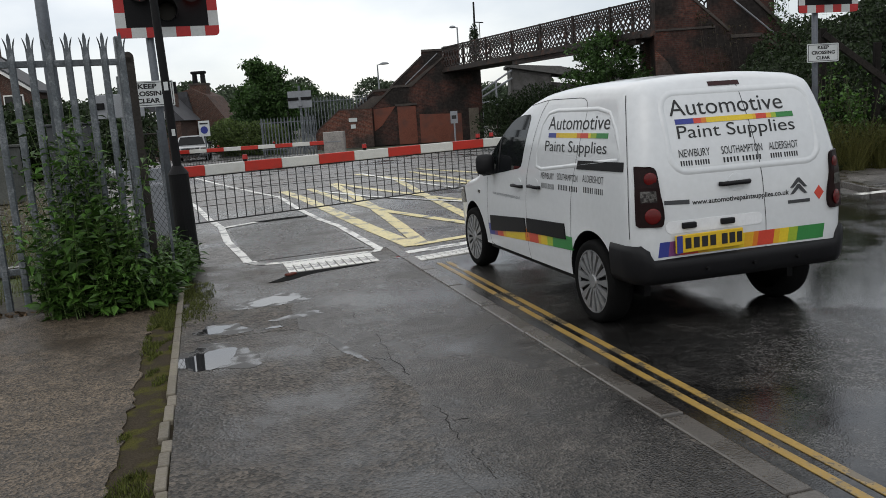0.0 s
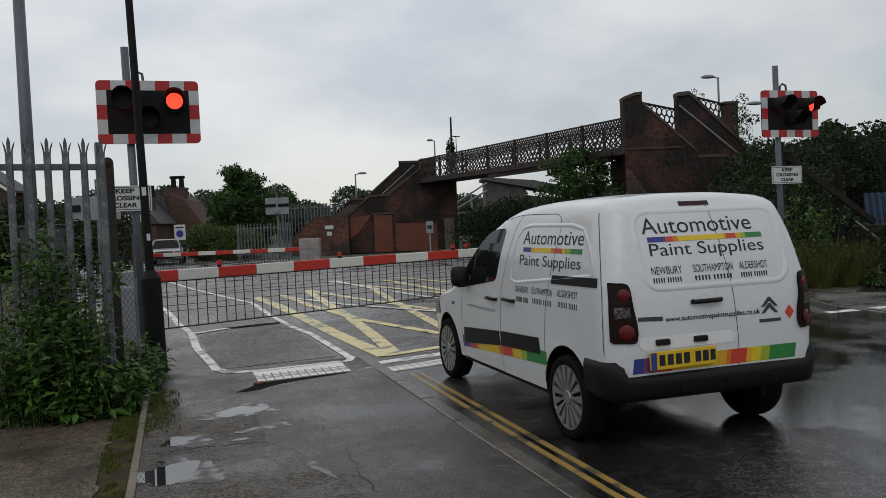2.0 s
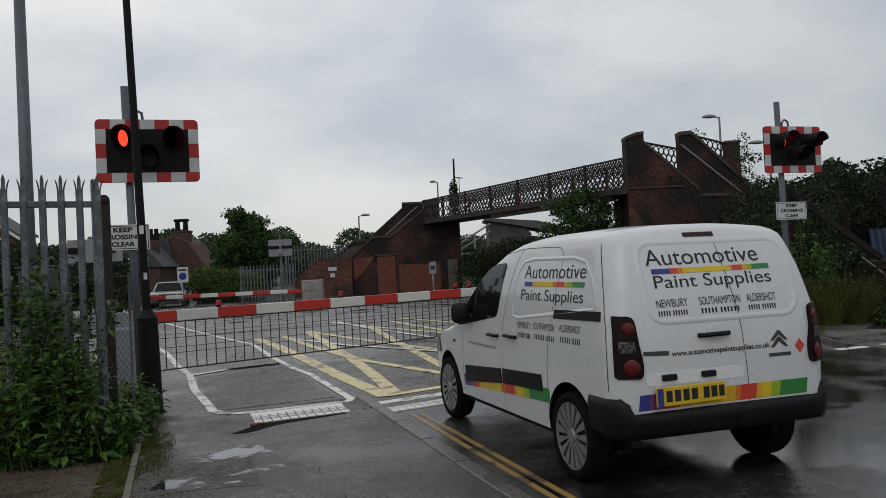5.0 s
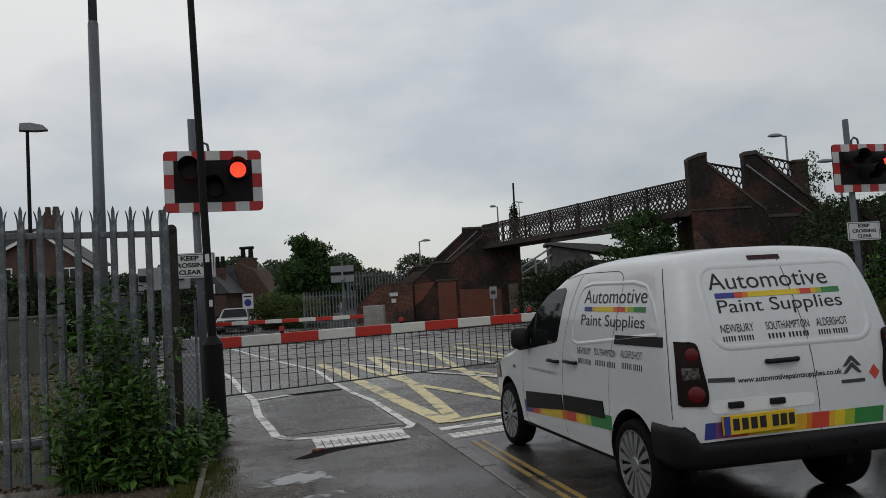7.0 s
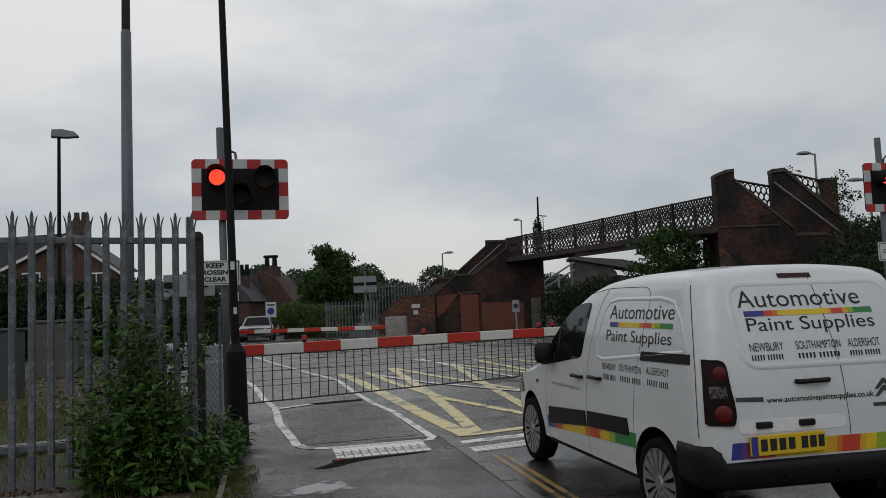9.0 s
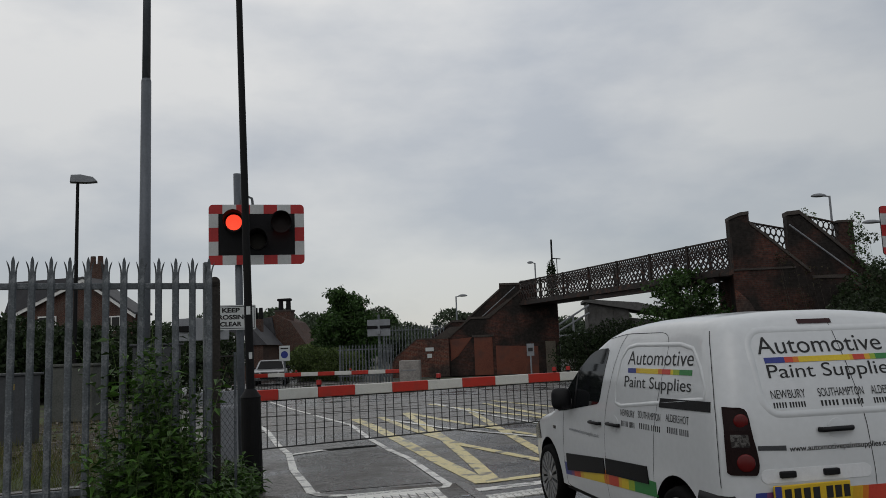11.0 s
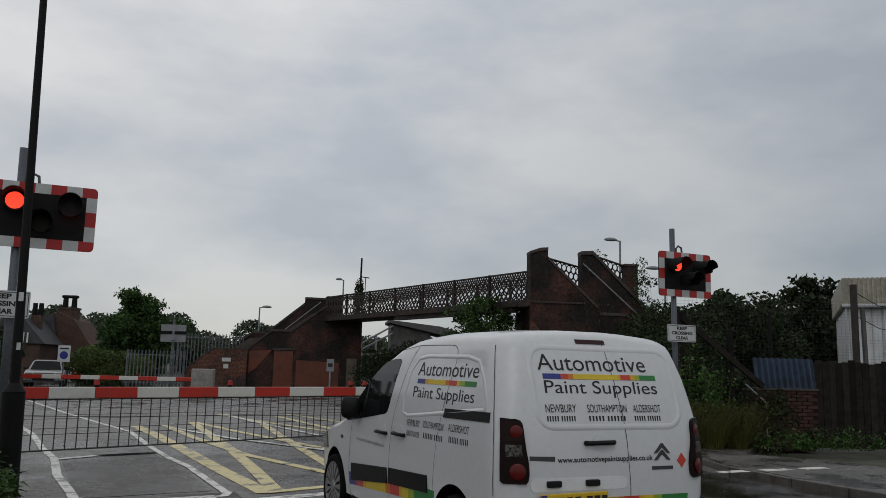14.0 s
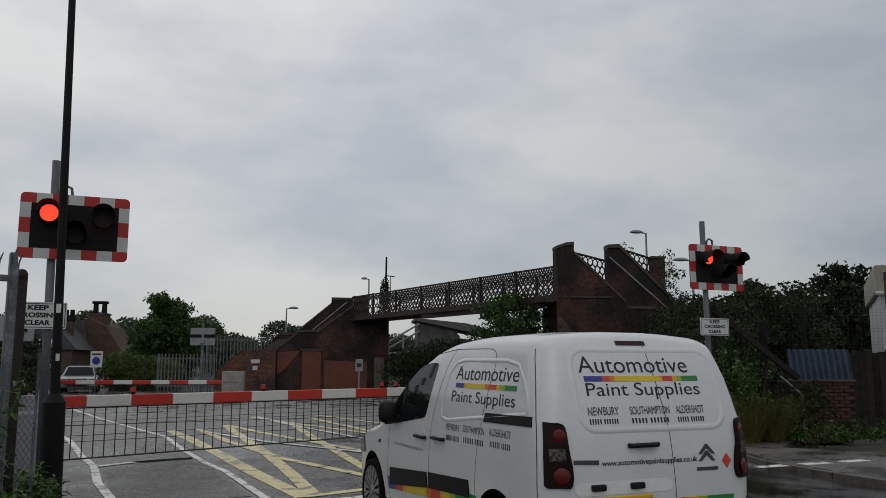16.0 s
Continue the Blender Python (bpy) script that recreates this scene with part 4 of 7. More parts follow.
def wigwag(px, y, x0, x1, z0, z1, sign, label):
    t = thing("crossing_signal", label, "traffic signal", "crossing signals", pose(px, y, 0))
    x0, x1, sign = x0 - px, x1 - px, (sign[0] - px, sign[1] - px, *sign[2:])
    post = rod((0.05, 0.07, -0.1), (-0.005, 0.07, z1 + 0.44), 0.05, seg=18)
    part("post", post, POLEGREY, t, smooth=True)
    part("conduit", tube([(0.07, 0.05, z1 - 0.1), (0.07, 0.05, z1 + 0.08), (0.12, 0.05, z1 + 0.13), (0.19, 0.05, z1 + 0.10), (0.21, 0.05, z1 - 0.05)], 0.018, 8), GALV, t)
    part("backboard", prism(rounded(x0, x1, z0, z1, 0.055), 0.02, place=lambda v: Vector((v.x, -v.z, v.y))), MATBLACK, t)
    bw = 0.125
    w, h = x1 - x0, z1 - z0
    nx, nz = 7, 5
    blocks = []
    for k in range(nx):
        for top in (0, 1):
            a, b = x0 + w * k / nx, x0 + w * (k + 1) / nx
            blocks.append((a, b, z1 - bw if top else z0, z1 if top else z0 + bw, k % 2, (k == 0, k == nx - 1, top)))
    for k in range(1, nz - 1):
        for side in (0, 1):
            a, b = (x0, x0 + bw) if side == 0 else (x1 - bw, x1)
            zz0 = z0 + bw + (h - 2 * bw) * (k - 1) / 3
            blocks.append((a, b, zz0, zz0 + (h - 2 * bw) / 3, (k + 1 - 1) % 2, None))
    for a, b, c, d, white, corner in blocks:
        if corner and (corner[0] or corner[1]):
            r = 0.055
            pts = [p for p in rounded(a, b, c, d, r, 4)]
            keep = []
            for (qx, qz) in pts:
                left, up = qx < (a + b) / 2, qz > (c + d) / 2
                if left == corner[0] and up == bool(corner[2]):
                    keep.append((qx, qz))
                else:
                    q = (a if left else b, d if up else c)
                    if not keep or keep[-1] != q:
                        keep.append(q)
            if keep[0] == keep[-1]:
                keep.pop()
            poly = keep
        else:
            poly = [(a, c), (b, c), (b, d), (a, d)]
        part("border_block", prism(poly, 0.004, place=lambda v: Vector((v.x, -0.0205 - v.z, v.y))), WHITE if white else RED, t)
    part("lamp_box", box(x0 + bw + 0.02, x1 - bw - 0.02, 0.0, 0.14, z0 + bw, z1 - bw, 0.02), MATBLACK, t)
    lens = {}
    for key, u, v in (("left", 0.265, 0.68), ("right", 0.755, 0.66), ("amber", 0.505, 0.38)):
        cx, cz = x0 + w * u, z0 + h * v
        hood = bmesh.new()
        n, r0, ln = 18, 0.135, 0.37
        ring = []
        for yy, cut in ((0.0, 1.0), (-ln, 0.86)):
            ring.append([[hood.verts.new((cx + r * math.cos(a), -0.02 + yy * (1.0 if math.sin(a) > 0 else 0.66), cz + r * math.sin(a))) for r in (r0, r0 - 0.006)] for a in (radians(-40 + 260 * k / n) for k in range(n + 1))])
        for k in range(n):
            for side in (0, 1):
                hood.faces.new((ring[0][k][side], ring[0][k + 1][side], ring[1][k + 1][side], ring[1][k][side]))
            hood.faces.new((ring[1][k][0], ring[1][k + 1][0], ring[1][k + 1][1], ring[1][k][1]))
        part("hood", hood, MATBLACK, t)
        if key == "amber":
            part("lens", rod((cx, -0.02, cz), (cx, -0.035, cz), 0.105, seg=24), LENSAMBER, t, "unlit amber lens")
            continue
        bm = bmesh.new()
        for yy, mi in ((-0.006, 0), (0.006, 1)):
            outer, inner = ([bm.verts.new((r * math.cos(q), yy, r * math.sin(q))) for q in (2 * math.pi * k / 28 for k in range(28))] for r in (0.126, 0.104))
            mid = bm.verts.new((0, yy * 2.4, 0))
            for k in range(28):
                j = (k + 1) % 28
                bm.faces.new((inner[k], inner[j], mid)).material_index = mi
                bm.faces.new((outer[k], outer[j], inner[j], inner[k])).material_index = 1
        lens[key] = part("lens", bm, [LAMPGLOW, LENSRED], t, "flashing red lamp lens", m=pose(cx, -0.135, cz))
        LENSES.append((lens[key], key, Vector((cx, -0.135, cz))))
    sx0, sx1, sz0, sz1 = sign
    plate = part("sign_plate", prism(rounded(sx0, sx1, sz0, sz1, 0.02), 0.012, place=lambda v: Vector((v.x, -0.01 - v.z, v.y))), SIGNWHITE, t, "white sign with black border and words")
    bm = bmesh.new()
    e = 0.016
    for a, b, c, d in ((sx0 + e, sx1 - e, sz0 + e, sz0 + e + 0.008), (sx0 + e, sx1 - e, sz1 - e - 0.008, sz1 - e), (sx0 + e, sx0 + e + 0.008, sz0 + e + 0.008, sz1 - e - 0.008), (sx1 - e - 0.008, sx1 - e, sz0 + e + 0.008, sz1 - e - 0.008)):
        box(a, b, -0.0245, -0.0225, c, d, bm=bm)
    part("sign_border", bm, SIGNTEXT, plate)
    sw, sh = sx1 - sx0, sz1 - sz0
    for word, ww, row in (("KEEP", 0.36, 0.70), ("CROSSING", 0.74, 0.42), ("CLEAR", 0.44, 0.14)):
        lw = sw * ww
        b = letters(word, lw, sh * 0.19, 0.042)
        bend(b, lambda c, lw=lw, row=row: Vector((sx0 + sw / 2 - lw / 2 + c.x, -0.0245, sz0 + sh * row + c.y)))
        part("lettering", b, SIGNTEXT, plate)
    for z in (sz0 + 0.06, z1 - 0.2, z0 + 0.2):
        part("clamp", box(-0.075, 0.075, 0.0, 0.14, z - 0.02, z + 0.02, 0.005), GALV, t)
    return t


wigwag(-0.865, 11.8, -1.235, 0.015, 2.825, 3.635, (-1.27, -0.635, 1.965, 2.29), "crossing signal with red and white chequered border on grey post")
wigwag(9.725, 12.2, 9.335, 10.54, 2.87, 3.68, (9.515, 10.155, 2.06, 2.365), "level crossing signal with red and white border beside the overgrown bank")


def boom(name, m, edges, z0, z1, skirt, label, lamps, bars, stand=True):
    t = thing(name, label, "barrier", "barrier booms", m)
    for k, (a, b) in enumerate(zip(edges, edges[1:])):
        part("boom_band", box(a + 0.001, b - 0.001, -0.045, 0.045, z0, z1, 0.012), BOOMRED if k % 2 == 0 else BOOMWHITE, t)
    run = edges[-1]
    part("skirt_rail", rod((0.02, 0, skirt), (run, 0, skirt), 0.012, seg=8), DARKBAR, t)
    part("skirt_rail", rod((0.02, 0, z0 - 0.012), (run, 0, z0 - 0.012), 0.010, seg=6), DARKBAR, t)
    part("skirt_rail", rod((0.02, 0, 0.5 * (z0 + skirt) + 0.12), (run, 0, 0.5 * (z0 + skirt) - 0.05), 0.005, seg=6), DARKBAR, t, "thin sagging wire of the skirt")
    me = mesh_of("skirt_bar", rod((0, 0, skirt), (0, 0, z0 + 0.01), 0.0095, seg=6), DARKBAR)
    n = int(run / bars)
    for k in range(n + 1):
        share("skirt_bar", me, t, pose(0.03 + k * (run - 0.06) / n, 0, 0))
    for x in lamps:
        lamp = part("boom_lamp", rod((x, 0, z1), (x, 0, z1 + 0.035), 0.035, seg=14), BLACK, t)
        part("lens", rod((x, 0, z1 + 0.035), (x, 0, z1 + 0.11), 0.046, 0.04, seg=14), SMALLRED, lamp, "small red boom lamp")
    if stand:
        part("counterweight", box(-0.9, -0.02, -0.05, 0.05, z0 - 0.02, z1 + 0.02, 0.01), GREYPAINT, t)
        part("pedestal", box(-0.75, -0.25, -0.25, 0.25, -0.05, z0 - 0.03, 0.03), GREYPAINT, t)
    return t


sc = 1.0 / math.cos(math.atan(0.386))
cuts = [(x + 0.72) * sc for x in (-0.72, -0.37, 0.27, 0.90, 1.57, 2.25, 2.94, 3.64, 4.38, 5.12, 5.85, 6.6, 7.3)]
boom("barrier_boom", pose(-0.72, 14.09, 0, 0, 0, math.degrees(math.atan(0.386))), cuts, 0.905, 1.075, 0.155, "lowered red and white barrier boom with a hanging bar skirt", [(x + 0.72) * sc for x in (0.30, 2.48, 5.02, 5.36)], 0.165)
fa, fb = W(-12.6, 36), W(-5.7, 36)
fl = (fb - fa).length
boom("barrier_boom", Matrix.Translation(fa) @ pose(0, 0, 0, 0, 0, math.degrees(math.atan2(fb.y - fa.y, fb.x - fa.x))), [fl * k / 9 for k in range(10)], 0.66, 0.83, 0.05, "lowered red and white barrier boom beyond the tracks", [fl * 0.3, fl * 0.66], 0.14, stand=False)


# ---------------------------------------------------------------- the van
VC = 0.852


def smooth(a, b, x):
    u = min(1.0, max(0.0, (x - a) / (b - a)))
    return u * u * (3 - 2 * u)


def curve(pts, x):
    return float(np.interp(x, [p[0] for p in pts], [p[1] for p in pts]))


ROOF = [(0.0, 1.775), (0.5, 1.80), (1.2, 1.80), (1.7, 1.775), (2.05, 1.70), (2.35, 1.57), (2.8, 1.30), (3.12, 1.10), (3.3, 1.03), (3.8, 0.93), (4.12, 0.80), (4.3, 0.66), (4.38, 0.55)]


def roof(y):
    return curve(ROOF, y)


def half_width(z):
    """Half of the body's width at a height: tucked in at the sill, leaning inwards above the waist."""
    return VC * curve([(0.2, 0.955), (0.32, 0.975), (0.5, 0.995), (0.8, 1.0), (1.0, 0.992), (1.2, 0.972), (1.4, 0.94), (1.6, 0.89), (1.72, 0.845), (1.85, 0.80)], z)


def plan(y):
    return curve([(0.0, 1.0), (0.4, 1.0), (3.3, 1.0), (3.8, 0.965), (4.1, 0.89), (4.28, 0.78), (4.38, 0.62)], y)


def tail(z):
    """How far ahead of the bumper line the rear surface lies."""
    return curve([(0.2, 0.10), (0.5, 0.055), (0.75, 0.045), (1.05, 0.06), (1.2, 0.085), (1.45, 0.155), (1.65, 0.235), (1.75, 0.30), (1.85, 0.36)], z)


def side(y, z, lift=0.0, s=-1):
    """A place on the van's side; s = -1 is its near side."""
    w = half_width(z) * plan(y)
    e = y - tail(z)
    r = 0.16
    if e < r:
        w -= r - math.sqrt(max(0.0, r * r - (r - max(e, 0)) ** 2))
    return Vector((s * (w + lift), y, z))


def back(x, z, lift=0.0):
    w = half_width(z)
    r = 0.16
    over = max(0.0, abs(x) - (w - r))
    return Vector((x, tail(z) - lift + r - math.sqrt(max(0.0, r * r - min(over, r) ** 2)), z))


def van_body():
    bm = bmesh.new()
    es = [0.0, 0.01, 0.03, 0.06, 0.1, 0.16, 0.25, 0.4, 0.6, 0.8, 1.0, 1.25, 1.5, 1.75, 2.0, 2.2, 2.4, 2.6, 2.8, 3.0, 3.15, 3.3, 3.5, 3.7, 3.9, 4.05, 4.18, 4.28, 4.34, 4.37, 4.38]
    us = [0.0, 0.06, 0.14, 0.24, 0.34, 0.44, 0.54, 0.64, 0.73, 0.81, 0.87]
    rings = []
    for e in es:
        ring = []
        yy = e
        top = roof(max(e, 0.25))
        inset = 0.16 - math.sqrt(max(0.0, 0.16 ** 2 - (0.16 - min(e, 0.16)) ** 2)) if e < 0.16 else 0.0
        low = 0.30 + 0.13 * (1 - smooth(0.3, 0.42, e))
        top = top - inset * 0.35
        right = []
        for u in us:
            z = low + (top - 0.115 - low) * u / 0.87
            w = half_width(z) * plan(e) - inset
            y = e + tail(z) * (1 - smooth(0.2, 1.4, e))
            right.append((w, y, z))
        zt = top - 0.115
        wt = half_width(zt) * plan(e) - inset
        for a in (22, 44, 66, 80):
            z = zt + 0.085 * math.sin(radians(a))
            w = wt - 0.20 * (1 - math.cos(radians(a)))
            right.append((w, e + tail(z) * (1 - smooth(0.2, 1.4, e)), z))
        for k, f in enumerate((0.6, 0.3)):
            z = zt + 0.085 + 0.03 * (1 - f * f)
            right.append(((wt - 0.165) * f, e + tail(z) * (1 - smooth(0.2, 1.4, e)), z))
        pts = [(-w, y, z) for w, y, z in right] + [(w, y, z) for w, y, z in reversed(right)]
        rings.append([bm.verts.new(p) for p in pts])
    n = len(rings[0])
    for a, b in zip(rings, rings[1:]):
        for k in range(n):
            bm.faces.new((a[k], a[(k + 1) % n], b[(k + 1) % n], b[k]))
    for ring in (rings[0], rings[-1]):
        for k in range(n // 2 - 1):
            bm.faces.new((ring[k], ring[k + 1], ring[n - 2 - k], ring[n - 1 - k]))
    me = mesh_of("body", bm, VANWHITE, True)
    body = new("body", me)
    cut = bmesh.new()
    for y, r in ((0.73, 0.375), (3.458, 0.375)):
        for s in (-1, 1):
            rod((s * 0.60, y, 0.32), (s * 1.1, y, 0.32), r, seg=40, bm=cut)
    cutter = new("cutter", mesh_of("cutter", cut, PLASTIC))
    mod = body.modifiers.new("arches", "BOOLEAN")
    mod.object, mod.operation, mod.solver, mod.material_mode = cutter, "DIFFERENCE", "EXACT", "TRANSFER"
    bpy.context.view_layer.update()
    done = bpy.data.meshes.new_from_object(body.evaluated_get(bpy.context.evaluated_depsgraph_get()))
    body.modifiers.clear()
    body.data = done
    bpy.data.objects.remove(cutter)
    done.polygons.foreach_set("use_smooth", [True] * len(done.polygons))
    done.set_sharp_from_angle(angle=radians(38))
    return body


def van():
    t = thing("delivery_van", "small white panel van with paint-trade lettering, waiting at the barrier", "van", m=pose(3.152, 5.27, 0))
    body = van_body()
    body.parent = t
    body["label"] = "white painted steel body, wet with rain"
    # wheels
    for s in (-1, 1):
        for y in (0.73, 3.458):
            wh = thing_part("wheel", t, pose(s * 0.845, y, 0.312))
            tyre = bmesh.new()
            prof = [(-0.185, 0.236), (-0.185, 0.272), (-0.165, 0.300), (-0.12, 0.312), (-0.03, 0.312), (0.003, 0.300), (0.012, 0.276), (0.004, 0.240)]
            nseg = 40
            rr = [[tyre.verts.new((s * x, r * math.cos(a), r * math.sin(a))) for x, r in prof] for a in (2 * math.pi * k / nseg for k in range(nseg))]
            for k in range(nseg):
                for j in range(len(prof) - 1):
                    tyre.faces.new((rr[k][j], rr[k][j + 1], rr[(k + 1) % nseg][j + 1], rr[(k + 1) % nseg][j]))
            part("tyre", tyre, RUBBER, wh, smooth=True)
            disc = bmesh.new()
            rod((s * -0.04, 0, 0), (s * -0.025, 0, 0), 0.242, seg=36, bm=disc)
            part("rim_back", disc, BLACK, wh)
            cover = bmesh.new()
            ring = [[cover.verts.new((s * x, r * math.cos(a), r * math.sin(a))) for x, r in ((-0.02, 0.240), (0.004, 0.238), (0.004, 0.230), (-0.012, 0.226))] for a in (2 * math.pi * k / 40 for k in range(40))]
            for k in range(40):
                for j in range(3):
                    cover.faces.new((ring[k][j], ring[k][j + 1], ring[(k + 1) % 40][j + 1], ring[(k + 1) % 40][j]))
            hub = part("wheel_cover", cover, ALLOY, wh)
            part("hub_cap", rod((s * -0.02, 0, 0), (s * 0.006, 0, 0), 0.062, 0.046, seg=24), ALLOY, hub)
            petal = bmesh.new()
            pts = [(0.050, -0.22), (0.050, 0.22), (0.11, 0.105), (0.18, 0.135), (0.227, 0.115), (0.227, -0.115), (0.18, -0.135), (0.11, -0.105)]
            vs = [petal.verts.new((s * (-0.004 if r < 0.1 else 0.003), r * math.cos(q), r * math.sin(q))) for r, q in pts]
            vb = [petal.verts.new((s * -0.018, r * math.cos(q), r * math.sin(q))) for r, q in pts]
            petal.faces.new(vs)
            for j in range(8):
                petal.faces.new((vs[j], vs[(j + 1) % 8], vb[(j + 1) % 8], vb[j]))
            petal_mesh = mesh_of("spoke", petal, ALLOY)
            for k in range(15):
                share("spoke", petal_mesh, hub, pose(0, 0, 0, 24 * k + 7, 0, 0))
    # dark wheel housings
    for y in (0.73, 3.458):
        for s in (-1, 1):
            arch = [(y + 0.37 * math.cos(a), 0.33 + 0.37 * math.sin(a)) for a in (math.pi * k / 16 for k in range(17))]
            part("wheel_housing", prism([(y + 0.37, 0.24)] + arch + [(y - 0.37, 0.24)], 0.05, place=lambda v, s=s: Vector((s * (0.58 + v.z), v.x, v.y))), BLACK, t)
    part("underside", box(-0.63, 0.63, 0.14, 4.15, 0.37, 0.47), BLACK, t)
    part("axle", rod((-0.62, 0.73, 0.30), (0.62, 0.73, 0.30), 0.045, seg=10), BLACK, t)
    # unseen black boxes, added to block light and keep the road beneath dark
    part("fuel_tank", box(-0.58, 0.58, 1.25, 2.9, 0.22, 0.37, 0.03), BLACK, t)
    part("floor_pan", box(-0.80, 0.80, 1.13, 3.05, 0.26, 0.40), BLACK, t)

    # rear bumper: swept section that wraps round both corners
    bump = bmesh.new()
    prof = [(0.22, 0.375), (0.09, 0.377), (0.035, 0.39), (0.012, 0.44), (0.0, 0.50), (0.0, 0.53), (0.012, 0.552), (0.05, 0.562)]
    track = [(-0.868, 0.42), (-0.87, 0.25), (-0.858, 0.14), (-0.82, 0.065), (-0.77, 0.036), (-0.73, 0.025), (-0.6, 0.014), (0.0, 0.002), (0.6, 0.014), (0.73, 0.025), (0.77, 0.036), (0.82, 0.065), (0.858, 0.14), (0.87, 0.25), (0.868, 0.42)]
    rows = []
    for k, (x, y) in enumerate(track):
        inward = Vector((-math.copysign(1, x) if abs(x) > 0.84 else (-math.copysign(0.7, x) if abs(x) > 0.74 else 0), 1.0 if abs(x) < 0.86 else 0.25, 0)).normalized()
        rise = 0.105 * smooth(0.73, 0.80, abs(x))
        rows.append([bump.verts.new(Vector((x, y, z + rise * max(0.0, (z - 0.44) / 0.122))) + inward * d) for d, z in prof])
    for a, b in zip(rows, rows[1:]):
        for j in range(len(prof) - 1):
            bump.faces.new((a[j], a[j + 1], b[j + 1], b[j]))
    bumper = part("rear_bumper", bump, PLASTIC, t, "black plastic bumper with rain drops", smooth=True)
    for x in (-0.35, 0.02, 0.38):
        part("parking_sensor", rod((x, -0.013, 0.47), (x, 0.01, 0.47), 0.012, seg=12), BLACK, bumper)

    # panel gaps, as thin dark grooves laid on the body
    def groove(pts, f, w=0.006, lift=0.0012):
        bm = bmesh.new()
        dense = []
        for (a, b), (c, d) in zip(pts, pts[1:]):
            n = max(2, int(math.hypot(c - a, d - b) / 0.03))
            dense += [(a + (c - a) * k / n, b + (d - b) * k / n) for k in range(n)]
        dense.append(pts[-1])
        # ease the corners
        for _ in range(8):
            dense = [dense[0]] + [((p[0] + 2 * q[0] + r[0]) / 4, (p[1] + 2 * q[1] + r[1]) / 4) for p, q, r in zip(dense, dense[1:], dense[2:])] + [dense[-1]]
        prev = None
        for k, (u, v) in enumerate(dense):
            q = dense[min(k + 1, len(dense) - 1)]
            p = dense[max(k - 1, 0)]
            du, dv = q[0] - p[0], q[1] - p[1]
            ln = math.hypot(du, dv) or 1
            ou, ov = -dv / ln * w / 2, du / ln * w / 2
            row = [bm.verts.new(f(u + ou, v + ov, lift)), bm.verts.new(f(u - ou, v - ov, lift))]
            if prev:
                bm.faces.new((prev[0], prev[1], row[1], row[0]))
            prev = row
        return part("panel_gap", bm, GAP, body)

    for s in (-1, 1):
        f = lambda u, v, l, s=s: side(u, v, l, s)
        groove([(1.94, 0.30), (1.97, 0.36), (1.96, 0.75), (1.93, 1.05), (1.80, 1.40), (1.70, 1.60), (1.62, 1.665)], f, 0.005)
        groove([(1.10, 0.36), (1.08, 0.62), (1.04, 0.95), (0.96, 1.25), (0.88, 1.50), (0.86, 1.62), (0.92, 1.668), (1.62, 1.675), (1.95, 1.64)], f, 0.005)
        groove([(2.95, 0.31), (2.99, 0.5), (2.97, 0.75), (2.94, 0.98)], f)
        groove([(1.94, 0.30), (2.9, 0.30), (2.96, 0.32)], f)
        groove([(tail(z) + 0.115, z) for z in (0.70, 0.9, 1.1, 1.3, 1.45, 1.58, 1.66)], f, 0.0055)
    g = lambda u, v, l: back(u + 0.018, v, l)
    groove([(0.135, 0.54), (0.128, 0.8), (0.108, 1.1), (0.088, 1.3), (0.064, 1.5), (0.045, 1.72)], g, 0.005)

    # pressed panels: raised ridges round the blind windows
    def ridge(pts, f, r=0.010):
        bm = bmesh.new()
        dense = []
        loop = pts + [pts[0]]
        for (a, b), (c, d) in zip(loop, loop[1:]):
            n = max(1, int(math.hypot(c - a, d - b) / 0.05))
            dense += [(a + (c - a) * k / n, b + (d - b) * k / n) for k in range(n)]
        rows = []
        m = len(dense)
        for k, (u, v) in enumerate(dense):
            q, p = dense[(k + 1) % m], dense[k - 1]
            du, dv = q[0] - p[0], q[1] - p[1]
            ln = math.hypot(du, dv) or 1
            ou, ov = -dv / ln, du / ln
            rows.append([bm.verts.new(f(u + ou * o, v + ov * o, h)) for o, h in ((-2.2 * r, -0.004), (-r, 0.0035), (0, 0.006), (r, 0.0035), (2.2 * r, -0.004))])
        for k in range(m):
            a, b = rows[k], rows[(k + 1) % m]
            for j in range(4):
                bm.faces.new((a[j], a[j + 1], b[j + 1], b[j]))
        return part("pressed_panel", bm, VANWHITE, body, smooth=True)

    ridge(rounded(-0.585, 0.60, 1.13, 1.655, 0.12, 5), g, 0.013)
    for s in (-1, 1):
        f = lambda u, v, l, s=s: side(u, v, l, s)
        ridge([(0.33, 1.225), (1.62, 1.11), (1.73, 1.13), (1.74, 1.24), (1.66, 1.48), (1.56, 1.565), (1.40, 1.585), (0.70, 1.58), (0.52, 1.55), (0.40, 1.43), (0.32, 1.29)][::s], f, 0.010)
        # door window and mirror
        win = part("side_window", grid_patch([(1.93, 1.545), (1.945, 1.48), (2.05, 1.15), (2.075, 1.112), (2.12, 1.095), (2.9, 0.995), (3.07, 0.980), (3.10, 0.990), (3.085, 1.010), (2.93, 1.125), (2.72, 1.275), (2.58, 1.370), (2.46, 1.440), (2.34, 1.505), (2.24, 1.540), (2.10, 1.562), (1.96, 1.565)], f, depth=0.003), GLASSDARK, t, "dark tinted door glass")
